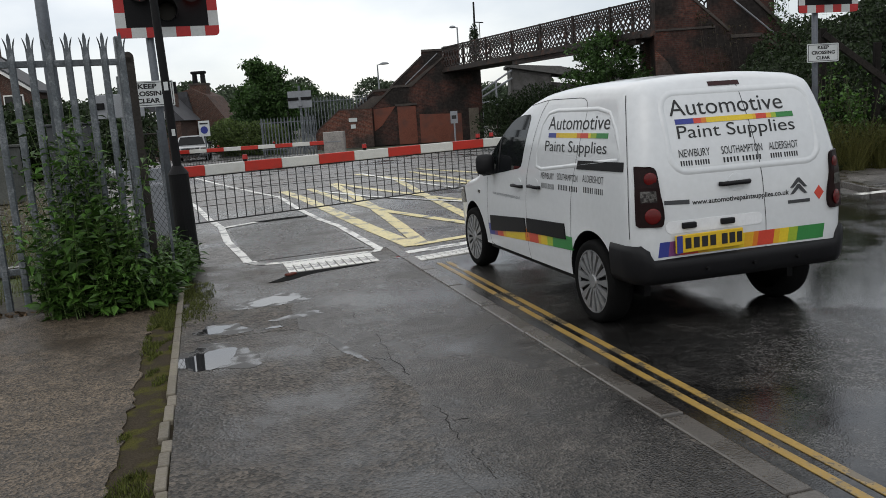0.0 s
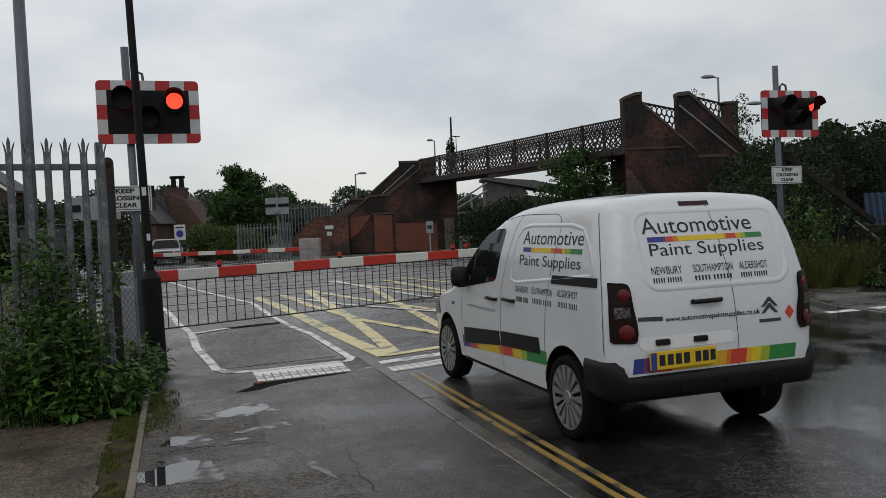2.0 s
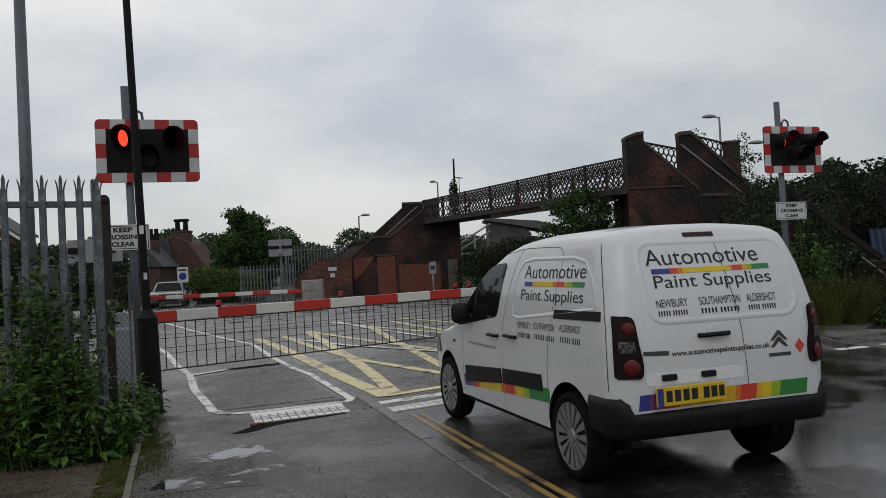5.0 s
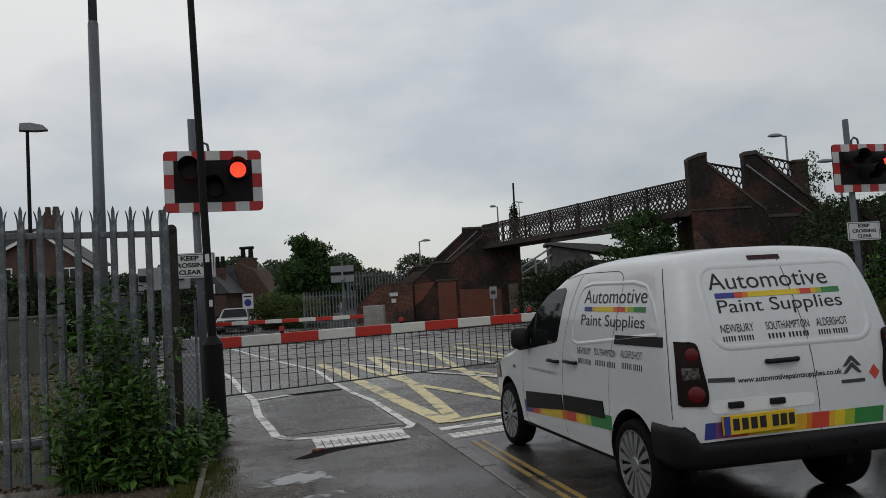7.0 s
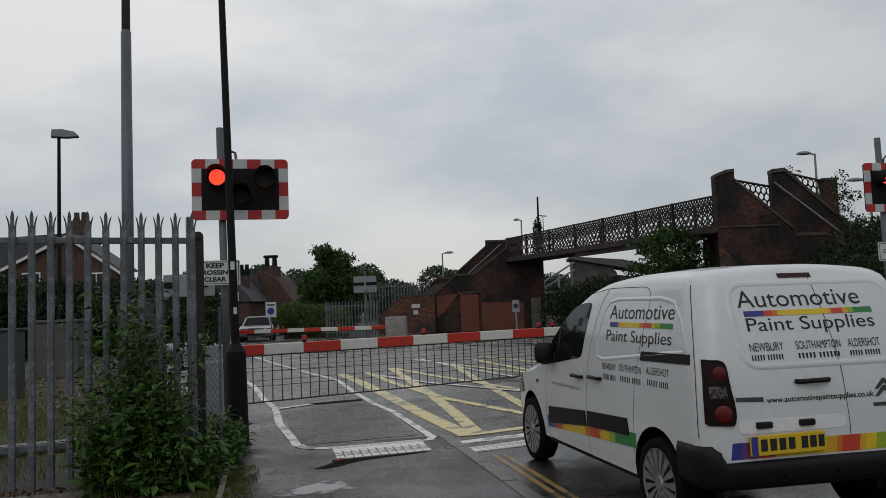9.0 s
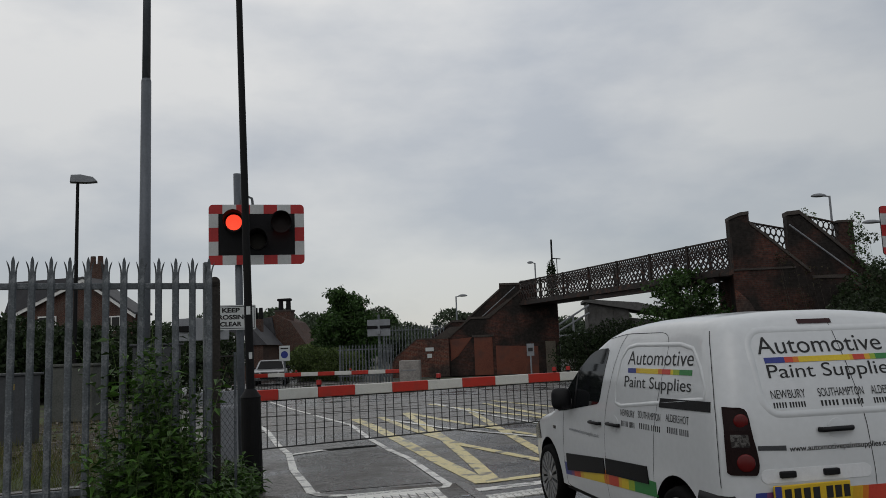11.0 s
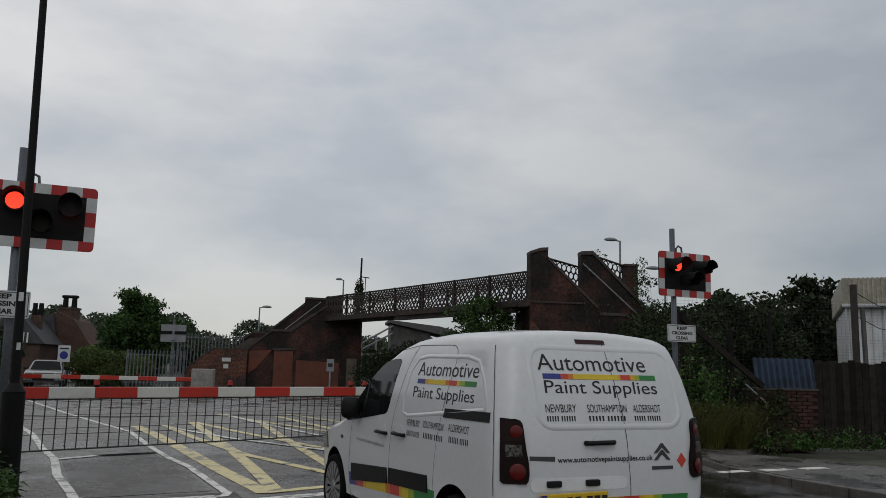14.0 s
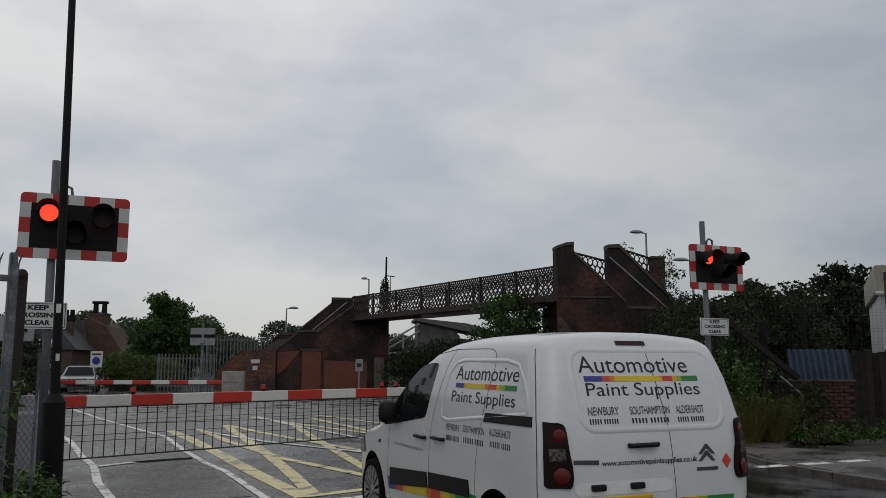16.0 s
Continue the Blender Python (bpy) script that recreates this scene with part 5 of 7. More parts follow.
        part("window_seal", grid_patch([(2.62, 1.03), (2.66, 1.03), (2.60, 1.33), (2.56, 1.36)], f, depth=0.006), PLASTIC, win)
        mir = bmesh.new()
        bmesh.ops.create_uvsphere(mir, u_segments=20, v_segments=12, radius=1.0)
        for v in mir.verts:
            n4 = (v.co.x ** 4 + v.co.z ** 4 + 1e-9) ** 0.25 / (math.hypot(v.co.x, v.co.z) + 1e-9)
            v.co = Vector((s * (0.935 + v.co.x / max(n4, 0.7) * 0.088), 2.74 + v.co.y * 0.055 + 0.02 * v.co.x, 1.115 + v.co.z / max(n4, 0.7) * 0.098))
        mirror = part("wing_mirror", mir, PLASTIC, t, "black plastic wing mirror", smooth=True)
        part("mirror_arm", box(min(s * 0.82, s * 0.95), max(s * 0.82, s * 0.95), 2.70, 2.80, 1.02, 1.07, 0.015), PLASTIC, mirror)
        # handles
        for a, b, z in ((2.02, 2.24, 0.94), (1.63, 1.86, 0.955)):
            cup = part("handle_cup", grid_patch([((a + b) / 2 + 0.075 * math.cos(q), z + 0.012 + 0.058 * math.sin(q)) for q in (2 * math.pi * k / 16 for k in range(16))], f, depth=0.002), VANWHITE, t)
            h = bmesh.new()
            tube([side(a, z, 0.004, s), side(a + 0.02, z, 0.032, s), side((a + b) / 2, z + 0.003, 0.036, s), side(b - 0.02, z, 0.032, s), side(b, z, 0.004, s)], 0.014, 8, bm=h)
            part("door_handle", h, PLASTIC, cup, "black door handle", smooth=True)
        # slider rail, rubbing strips, coloured side band
        part("slider_rail", grid_patch([(0.245, 1.15), (0.245, 1.215), (0.93, 1.205), (0.95, 1.14)], f, depth=0.006), PLASTIC, t, "black sliding-door rail cover")
        for a, b in ((1.16, 1.955), (1.985, 2.90)):
            za, zb = (0.70, 0.665) if a < 1.5 else (0.66, 0.60)
            part("rubbing_strip", grid_patch([(a, za - 0.125), (b, zb - 0.125 - 0.03 * (a > 1.5)), (b, zb), (a + 0.02, za)], f, depth=0.010), PLASTIC, t, "black side rubbing strip")
        low = lambda y: curve([(1.05, 0.50), (2.0, 0.455), (2.97, 0.40)], y)
        for a, b, c in ((1.05, 1.27, "green"), (1.27, 1.42, "green"), (1.42, 1.53, "lime"), (1.53, 1.66, "yellow"), (1.66, 1.72, "gold"), (1.72, 1.92, "red"), (1.92, 2.02, "orange"), (2.02, 2.5, "yellow"), (2.5, 2.58, "gold"), (2.58, 2.74, "red"), (2.74, 2.82, "purple"), (2.82, 2.97, "blue")):
            part("colour_band", grid_patch([(a, low(a)), (b, low(b)), (b, low(b) + 0.115), (a, low(a) + 0.105)], f, depth=0.0025), STRIPE[c], body)
        # words on the side
        def on_side(bm, y_rear, y_front, z, slope=0.0, s=s):
            return bend(bm, lambda c: side(y_front - c.x if s < 0 else y_rear + c.x, z + c.y + slope * c.x, 0.0022, s))
        part("lettering", on_side(letters("Automotive", 1.04, 0.105), 0.47, 1.53, 1.434), SIGNTEXT, body)
        part("lettering", on_side(letters("Paint Supplies", 1.06, 0.112), 0.47, 1.56, 1.236), SIGNTEXT, body)
        for a, b, c in ((0.50, 0.67, "green"), (0.67, 0.76, "lime"), (0.76, 0.80, "yellow"), (0.80, 0.93, "red"), (0.93, 0.99, "orange"), (0.99, 1.30, "yellow"), (1.30, 1.36, "gold"), (1.36, 1.51, "blue")):
            poly = [(a, 1.372), (b, 1.372), (b, 1.408), (a, 1.408)]
            part("colour_band", grid_patch(poly, f, depth=0.002), STRIPE[c], body)
        for a, b, word in ((1.36, 1.62, "NEWBURY"), (0.93, 1.30, "SOUTHAMPTON"), (0.52, 0.85, "ALDERSHOT")):
            zz = 1.035 + (1.62 - b) * 0.02
            part("lettering", on_side(letters(word, b - a, 0.052), a, b, zz), SIGNTEXT, body)
            for q in range(11):
                h = (b - a) * 0.034
                y0 = a + (b - a) * (0.02 + 0.083 * q + (0.05 if q > 4 else 0))
                part("text_bar", grid_patch([(y0, zz - 0.078), (y0 + h, zz - 0.078), (y0 + h, zz - 0.036), (y0, zz - 0.036)], f, depth=0.002), SIGNTEXT, body)
        part("lettering", on_side(letters("www.automotivepaintsupplies.co.uk", 0.72, 0.044), 2.07, 2.80, 0.808), GREYPAINT, body)
        part("indicator", grid_patch([(3.18, 0.80), (3.24, 0.80), (3.24, 0.83), (3.18, 0.83)], f, depth=0.004), TAILCLEAR, t)
        # tail lamps wrap the corner
        lampf = lambda u, v, l, s=s: (back(s * (VC - 0.02 - u), v, l) if u > 0.10 else side(tail(v) + 0.16 - u * 1.35, v, l, s))
        tl = part("tail_lamp", grid_patch([(0.078, 0.80), (0.09, 0.785), (0.152, 0.783), (0.168, 0.80), (0.177, 0.84), (0.176, 0.88), (0.170, 0.93), (0.155, 1.0), (0.147, 1.06), (0.144, 1.12), (0.138, 1.155), (0.126, 1.175), (0.10, 1.185), (0.074, 1.19)], lampf, step=0.02, depth=0.020), SMOKED, t, "smoked black tail lamp cluster")
        for z, r, mm in ((1.105, 0.043, TAILRED), (0.858, 0.054, TAILRED)):
            c = back(s * (VC - 0.02 - 0.096), z, 0.015)
            bm = bmesh.new()
            bmesh.ops.create_uvsphere(bm, u_segments=20, v_segments=10, radius=r)
            nrm = Vector((s * 0.45, -0.9, 0.05)).normalized()
            q = nrm.to_track_quat("Z", "Y").to_matrix()
            for v in bm.verts:
                v.co = c + q @ Vector((v.co.x, v.co.y, v.co.z * 0.17))
            part("lens", bm, mm, tl, "round red lens", smooth=True)
        part("lens", grid_patch([(0.098, 0.950), (0.126, 0.950), (0.120, 1.025), (0.096, 1.025)], lampf, step=0.02, depth=0.024), TAILCLEAR, tl, "clear reversing lens")
        part("headlamp", grid_patch([(3.72, 0.66), (4.12, 0.62), (4.16, 0.72), (3.8, 0.82)], f, depth=0.004), TAILCLEAR, t)

    # rear doors: words, bars, handle, plate
    def on_back(bm, x, z, slope=0.0):
        return bend(bm, lambda c: back(x + 0.018 + c.x, z + c.y + slope * c.x, 0.0024))
    part("lettering", on_back(letters("Automotive", 0.905, 0.108), -0.53, 1.500), SIGNTEXT, body)
    part("lettering", on_back(letters("Paint Supplies", 0.935, 0.112), -0.50, 1.322), SIGNTEXT, body)
    for a, b, c in ((-0.50, -0.36, "blue"), (-0.36, -0.30, "red"), (-0.30, -0.26, "orange"), (-0.26, 0.11, "yellow"), (0.11, 0.135, "gold"), (0.135, 0.22, "red"), (0.22, 0.26, "gold"), (0.26, 0.30, "lime"), (0.30, 0.44, "green")):
        part("colour_band", grid_patch([(a, 1.443), (b, 1.443), (b, 1.478), (a, 1.478)], g, depth=0.002), STRIPE[c], body)
    for a, b, word in ((-0.515, -0.275, "NEWBURY"), (-0.185, 0.14, "SOUTHAMPTON"), (0.195, 0.435, "ALDERSHOT")):
        part("lettering", on_back(letters(word, b - a, 0.052), a, b and 1.225), SIGNTEXT, body)
        h = (b - a)
        for k in range(11):
            u0 = a + h * (0.02 + 0.083 * k + (0.05 if k > 4 else 0))
            part("text_bar", grid_patch([(u0, 1.168), (u0 + h * 0.034, 1.168), (u0 + h * 0.034, 1.202), (u0, 1.202)], g, depth=0.002), SIGNTEXT, body)
    part("text_bar", grid_patch([(-0.66, 0.925), (-0.47, 0.915), (-0.47, 0.945), (-0.66, 0.952)], g, depth=0.003), BADGE, body, "plain badge shape")
    part("lettering", on_back(letters("www.automotivepaintsupplies.co.uk", 0.775, 0.046, 0.02), -0.45, 0.895), SIGNTEXT, body)
    for dz in (0.0, 0.045):
        part("badge", grid_patch([(0.335, 0.905 + dz), (0.36, 0.905 + dz), (0.405, 0.945 + dz), (0.45, 0.905 + dz), (0.475, 0.905 + dz), (0.412, 0.972 + dz), (0.398, 0.972 + dz)], g, depth=0.006), BADGE, body, "grey chevron badge")
    part("badge", grid_patch([(0.315, 0.842), (0.495, 0.842), (0.495, 0.865), (0.315, 0.865)], g, depth=0.004), BADGE, body, "plain badge bar")
    part("hazard_diamond", grid_patch([(0.535, 0.90), (0.575, 0.85), (0.615, 0.90), (0.575, 0.95)], g, depth=0.003), STRIPE["red"], body, "red warning diamond sticker")
    for a, b, c in ((-0.715, -0.64, "blue"), (-0.64, -0.55, "purple"), (-0.55, -0.48, "red"), (-0.48, -0.41, "red"), (-0.41, -0.33, "gold"), (-0.33, -0.05, "yellow"), (-0.05, 0.02, "gold"), (0.02, 0.06, "orange"), (0.06, 0.19, "red"), (0.19, 0.235, "gold"), (0.235, 0.31, "yellow"), (0.31, 0.385, "lime"), (0.385, 0.47, "green"), (0.47, 0.61, "green")):
        part("colour_band", grid_patch([(a, 0.574), (b, 0.574), (b + 0.012, 0.676), (a + 0.012, 0.676)], g, depth=0.0022), STRIPE[c], body)
    # plate with bars for its characters
    pl = part("number_plate", box(-0.595, -0.075, 0.0, 0.02, 0.60, 0.722, 0.006, m=pose(0.018, 0.008, 0, 0, -0.6, 0)), PLATE, t, "yellow number plate with black bars")
    part("plate_flag", box(-0.592, -0.55, -0.004, 0.0, 0.603, 0.719, m=pose(0.018, 0.008, 0, 0, -0.6, 0)), STRIPE["blue"], pl)
    for a, b in ((-0.528, -0.484), (-0.464, -0.420), (-0.400, -0.356), (-0.336, -0.292), (-0.246, -0.202), (-0.186, -0.142), (-0.126, -0.086)):
        part("plate_bar", box(a, b, -0.003, 0.0, 0.628, 0.70, m=pose(0.018, 0.008, 0, 0, -0.6, 0)), SIGNTEXT, pl)
    # recess over the plate with two lamps
    rec = part("plate_recess", grid_patch(rounded(-0.66, 0.10, 0.728, 0.81, 0.04, 4), g, depth=0.003), mat("recess_shade_paint", (0.6, 0.61, 0.62), 0.35, vary=0.04), t, "shallow recess over the number plate")
    for a in (-0.52, -0.22):
        part("plate_lamp", box(a, a + 0.105, 0.02, 0.06, 0.755, 0.795, 0.008), PLASTIC, rec, "black number plate lamp")
    cup = part("handle_cup", grid_patch([(-0.095 + 0.075 * math.cos(q), 1.03 + 0.062 * math.sin(q)) for q in (2 * math.pi * k / 18 for k in range(18))], g, depth=0.002), VANWHITE, t)
    h = bmesh.new()
    tube([back(-0.215, 1.028, 0.004), back(-0.20, 1.028, 0.03), back(-0.1, 1.03, 0.035), back(0.0, 1.03, 0.03), back(0.02, 1.03, 0.004)], 0.016, 8, bm=h)
    part("door_handle", h, PLASTIC, cup, "black rear door handle", smooth=True)
    part("brake_lamp", grid_patch([(-0.17, 1.688), (0.075, 1.688), (0.075, 1.718), (-0.17, 1.718)], g, depth=0.006), mat("dark_red_lens", (0.022, 0.003, 0.004), 0.2, spec=0.2), t, "dark high-level brake lamp")
    # windscreen, laid along the slope of the front
    def slope(u, v, l):
        y = 2.12 + v * 0.98
        z = roof(y) - 0.028
        w = (half_width(z) * plan(y) - 0.17)
        return Vector((u * w, y + l * 0.5, z + 0.03 + l))
    part("windscreen", grid_patch([(-1, 0.0), (1, 0.0), (1.02, 1.0), (-1.02, 1.0)], slope, step=0.15, depth=0.006), GLASSDARK, t, "dark windscreen glass")
    return t


def thing_part(name, parent, m):
    ob = new(name)
    ob.empty_display_size = 0.1
    ob.parent = parent
    ob.matrix_basis = m
    return ob


van()


# ---------------------------------------------------------------- footbridge
def footbridge():
    t = thing("footbridge", "old iron lattice footbridge between sooty brick stair towers", "footbridge")
    A, B = W(8.35, 34.0), W(0.35, 50.0)
    run = (B - A).length
    ang = math.degrees(math.atan2(B.y - A.y, B.x - A.x))
    base = Matrix.Translation(A) @ pose(0, 0, 0, 0, 0, ang)
    lo, hi = 4.12, 5.56
    panels = 7
    pw = run / panels
    deck = part("deck", box(-0.3, run + 0.3, -1.0, 1.0, lo - 0.02, lo + 0.12), IRON, t, "dark iron deck", m=base)
    for k in range(3):
        part("soffit_plate", box(0.1 + k * 0.9, run * 0.55 - k * 1.2, 0.6, 0.92, lo - 0.10 - 0.07 * (2 - k), lo - 0.03), IRON, deck, "stepped plate under the girder")
    bm = bmesh.new()
    top2 = hi - 0.26

    def bar(x0, z0, x1, z1, w):
        d = Vector((x1 - x0, 0, z1 - z0)).normalized()
        s = Vector((-d.z, 0, d.x)) * w / 2
        a, b = Vector((x0, 0, z0)), Vector((x1, 0, z1))
        lo4 = [bm.verts.new(p + Vector((0, yy, 0))) for yy in (-0.012, 0.012) for p in (a + s, a - s, b - s, b + s)]
        for f in ((0, 1, 2, 3), (4, 7, 6, 5), (0, 4, 5, 1), (1, 5, 6, 2), (2, 6, 7, 3), (3, 7, 4, 0)):
            bm.faces.new([lo4[i] for i in f])

    zb = lo + 0.26
    n = 8
    cw = pw / n
    hh = (top2 - zb) / 2
    for k in range(n):
        x = k * cw
        for row in (0, 1):
            z0 = zb + row * hh
            bar(x, z0, x + cw / 2, z0 + hh * 0.30, 0.062)
            bar(x + cw / 2, z0 + hh * 0.30, x + cw, z0, 0.062)
            bar(x, z0 + hh, x + cw / 2, z0 + hh * 0.70, 0.062)
            bar(x + cw / 2, z0 + hh * 0.70, x + cw, z0 + hh, 0.062)
            bar(x + cw / 2, z0 + hh * 0.28, x + cw / 2, z0 + hh * 0.72, 0.062)
        for q in (0, 1):
            xx = x + q * cw / 2
            bar(xx, top2, xx + cw / 4, hi - 0.07, 0.05)
            bar(xx + cw / 4, hi - 0.07, xx + cw / 2, top2, 0.05)
    me = mesh_of("lattice_panel", bm, IRON)
    for yy, s0 in ((0.92, -1.02), (-0.92, -0.05)):
        stretch = (run - s0) / run
        par = part("parapet_rail", box(s0, run, yy - 0.05, yy + 0.05, hi - 0.07, hi), IRON, t, m=base)
        part("girder", box(s0, run, yy - 0.03, yy + 0.03, lo - 0.03, zb), IRON, t, m=base)
        part("middle_rail", box(s0, run, yy - 0.025, yy + 0.025, top2 - 0.025, top2 + 0.025), IRON, t, m=base)
        for k in range(panels):
            share("lattice_panel", me, t, base @ pose(s0 + k * pw * stretch, yy, 0) @ Matrix.Diagonal((stretch, 1, 1, 1)))
            part("upright", box(s0 + k * pw * stretch - 0.045, s0 + k * pw * stretch + 0.045, yy - 0.05, yy + 0.05, lo, hi + 0.02), IRON, t, m=base)
    # near tower: stem wall and two stair flights that fall away from the road
    F = FAR

    def wall(name, poly, d0, d1, material, label=""):
        return part(name, prism(poly, 1.0, place=lambda v: Vector((v.x, d0 + (d1 - d0) * v.z, v.y))), material, t, label, m=F)

    def coped(name, line, foot, d0, d1, material, label="", over=0.05, thick=0.13):
        """A wall below a broken line, with a coping stone on each of its runs."""
        ob = wall(name, [(line[0][0], foot)] + line + [(line[-1][0], foot)], d0, d1, material, label)
        for (ax, az), (bx, bz) in zip(line, line[1:]):
            if abs(bx - ax) > 0.2:
                wall("coping", [(ax, az), (ax, az + thick), (bx, bz + thick), (bx, bz)], d0 - over, d1 + over, COPING)
        return ob

    coped("tower_wall", [(8.18, 6.36), (8.62, 6.52), (8.96, 6.55), (8.96, 6.15), (11.16, 4.1), (11.2, 3.86), (12.43, 3.84), (13.36, 3.12), (14.8, 2.0)], 0.0, 33.4, 34.0, BRICKDARK, "sooty brick tower wall with sloping stair parapet")
    wall("string_course", [(8.16, 4.30), (8.16, 4.38), (10.6, 4.38), (10.6, 4.30)], 33.35, 33.4, COPING)
    wall("pier", [(8.26, 0), (8.26, 4.05), (9.2, 4.05), (9.2, 0)], 34.0, 36.4, BRICKRED, "red brick bridge pier")
    wall("red_face", [(8.2, 0), (8.2, 3.6), (8.7, 3.1), (9.4, 1.8), (9.6, 0)], 33.385, 33.4, BRICKRED, "cleaner red brick low on the tower")
    coped("stair_wall", [(10.98, 6.68), (11.51, 6.72), (14.05, 4.22), (16.2, 2.1)], 0.0, 35.2, 35.7, BRICKDARK, "second sooty stair parapet wall", 0.07, 0.17)
    part("handrail", rod((11.02, 35.05, 6.27), (13.91, 35.05, 3.75), 0.035), GREYPAINT, t, "worn grey stair handrail", m=F)
    wall("stair_flight", [(9.0, 4.1), (10.2, 4.1), (12.6, 2.0), (14.3, 0.2), (9.0, 0.2)], 34.0, 35.2, COPING)
    wall("end_pillar", [(13.68, 0), (13.68, 6.5), (14.29, 6.5), (14.29, 0)], 36.9, 37.4, BRICKDARK, "brick end pillar of the stair")
    wall("coping", [(13.62, 6.5), (13.62, 6.6), (14.35, 6.6), (14.35, 6.5)], 36.85, 37.45, COPING)
    for x0, z0, x1, z1, dd in ((9.3, 6.66, 11.3, 6.18, 36.0), (11.6, 7.1, 13.65, 6.5, 37.0)):
        bm2 = bmesh.new()
        n2 = 9
        cw2 = (x1 - x0) / n2
        for k in range(n2):
            for row in range(3):
                xm = x0 + (k + 0.5 * (row % 2)) * cw2
                zm = z0 + (z1 - z0) * (xm - x0) / (x1 - x0) - 0.22 - 0.28 * row
                ring = [(xm + cw2 * 0.5 * math.cos(q), 0, zm + 0.17 * math.sin(q)) for q in (2 * math.pi * j / 8 for j in range(8))]
                for p0, p1 in zip(ring, ring[1:] + ring[:1]):
                    rod(p0, p1, 0.024, seg=4, bm=bm2, cap=False)
        part("stair_lattice", bm2, IRON, t, "iron lattice of the stair railing", m=F @ pose(0, dd, 0))
        part("stair_rail", rod((x0, dd, z0), (x1, dd, z1), 0.05, seg=6), IRON, t, m=F)
        part("stair_rail", rod((x0, dd, z0 - 1.0), (x1, dd, z1 - 1.0), 0.05, seg=6), IRON, t, m=F)
    # far tower and its stair
    coped("far_tower", [(-4.92, 2.30), (-3.59, 3.40), (-2.45, 3.40), (-0.44, 4.95), (-0.42, 5.48), (0.5, 5.50)], 0.0, 49.6, 50.3, BRICKDARK, "sooty brick tower under the far end of the bridge", 0.06)
    wall("far_pier", [(0.5, 0), (0.5, 4.1), (1.75, 4.1), (1.75, 0)], 49.6, 50.3, BRICKDARK, "black sooty brick pier")
    coped("far_tower_back", [(-6.25, 2.35), (-4.94, 3.32), (-4.05, 3.32), (-3.93, 3.45), (-1.83, 5.2), (-1.81, 5.56), (-0.46, 5.54)], 0.0, 51.8, 52.3, BRICKDARK, "", 0.06)
    part("handrail", rod((-2.9, 51.0, 3.6), (-0.8, 51.0, 5.35), 0.03), GREYPAINT, t, "worn grey stair handrail", m=F)
    wall("stair_flight", [(-6.2, 2.2), (-4.9, 3.0), (-3.5, 3.0), (-1.2, 4.6), (-0.4, 4.6), (-0.4, 0.5), (-6.2, 0.5)], 50.3, 51.8, COPING)
    coped("lower_wall", [(-8.5, 0.75), (-8.21, 1.22), (-6.88, 2.27), (-4.93, 2.27)], 0.0, 49.3, 49.9, BRICKRED, "flaking red brick stair base wall", 0.03, 0.07)
    # slanted lit area of the wall, its light put in as a redder patch
    wall("rendered_panel", [(-4.85, 0.9), (-4.85, 2.2), (-3.52, 2.3), (-4.4, 1.2)], 49.56, 49.6, RENDERED_AND_LIT, "flaking red render, a lit wall patch among its panels")
    # the two flaking rendered panels
    wall("rendered_panel", [(-3.40, 0), (-3.40, 2.28), (-2.29, 2.25), (-2.29, 0)], 49.54, 49.6, RENDERED_AND_LIT, "flaking red render, a lit wall patch among its panels")
    wall("rendered_panel", [(-2.09, 0), (-2.09, 1.74), (0.45, 1.62), (0.45, 0)], 49.56, 49.6, RENDERED_AND_LIT, "flaking red render, a lit wall patch among its panels")
    wall("ledge", [(-3.5, 2.3), (-3.5, 2.42), (-2.2, 2.42), (-2.2, 2.3)], 49.5, 49.6, COPING)
    wall("pale_patch", [(0.9, 0), (0.9, 1.9), (1.5, 1.9), (1.5, 0)], 49.56, 49.6, mat("pale_cement", (0.11, 0.095, 0.075), 0.85, vary=0.25, scale=2, fine=20), "pale cement patch")
    for x, z, w, h in ((-6.35, 1.55, 0.5, 0.22), (-6.25, 1.15, 0.28, 0.24)):
        part("wall_notice", box(x, x + w, 49.24, 49.28, z, z + h), SIGNWHITE, t, "small white wall notice", m=F)


footbridge()


def street_lamp(x, d, top, reach, label):
    t = thing("street_lamp", label, "street lamp", "street lamps", Matrix.Translation(W(x, d)) @ pose(0, 0, 0, 0, 0, -17.44))
    part("column", rod((0, 0, -0.2), (0, 0, top), 0.075, 0.05, 10), GREYPAINT, t)
    part("arm", rod((0, 0, top - 0.03), (reach * 0.4, 0, top + 0.02), 0.035, seg=8), GREYPAINT, t)
    a, b = sorted((reach * 0.2, reach * 1.15))
    bm = bmesh.new()
    bmesh.ops.create_uvsphere(bm, u_segments=14, v_segments=8, radius=1)
    for v in bm.verts:
        v.co = Vector(((a + b) / 2 + v.co.x * (b - a) / 2, v.co.y * 0.16, top + 0.02 + v.co.z * (0.13 if v.co.z > 0 else 0.06)))
    part("lantern", bm, GREYPAINT, t, smooth=True)


street_lamp(-5.32, 60, 5.50, 0.75, "grey street lamp behind the stair tower")
street_lamp(0.62, 60, 7.72, -0.5, "grey street lamp beyond the footbridge")
street_lamp(14.55, 40, 8.22, -0.75, "grey street lamp above the footbridge stairs")
street_lamp(16.96, 40, 6.82, -0.92, "grey street lamp half hidden by the crossing signal")


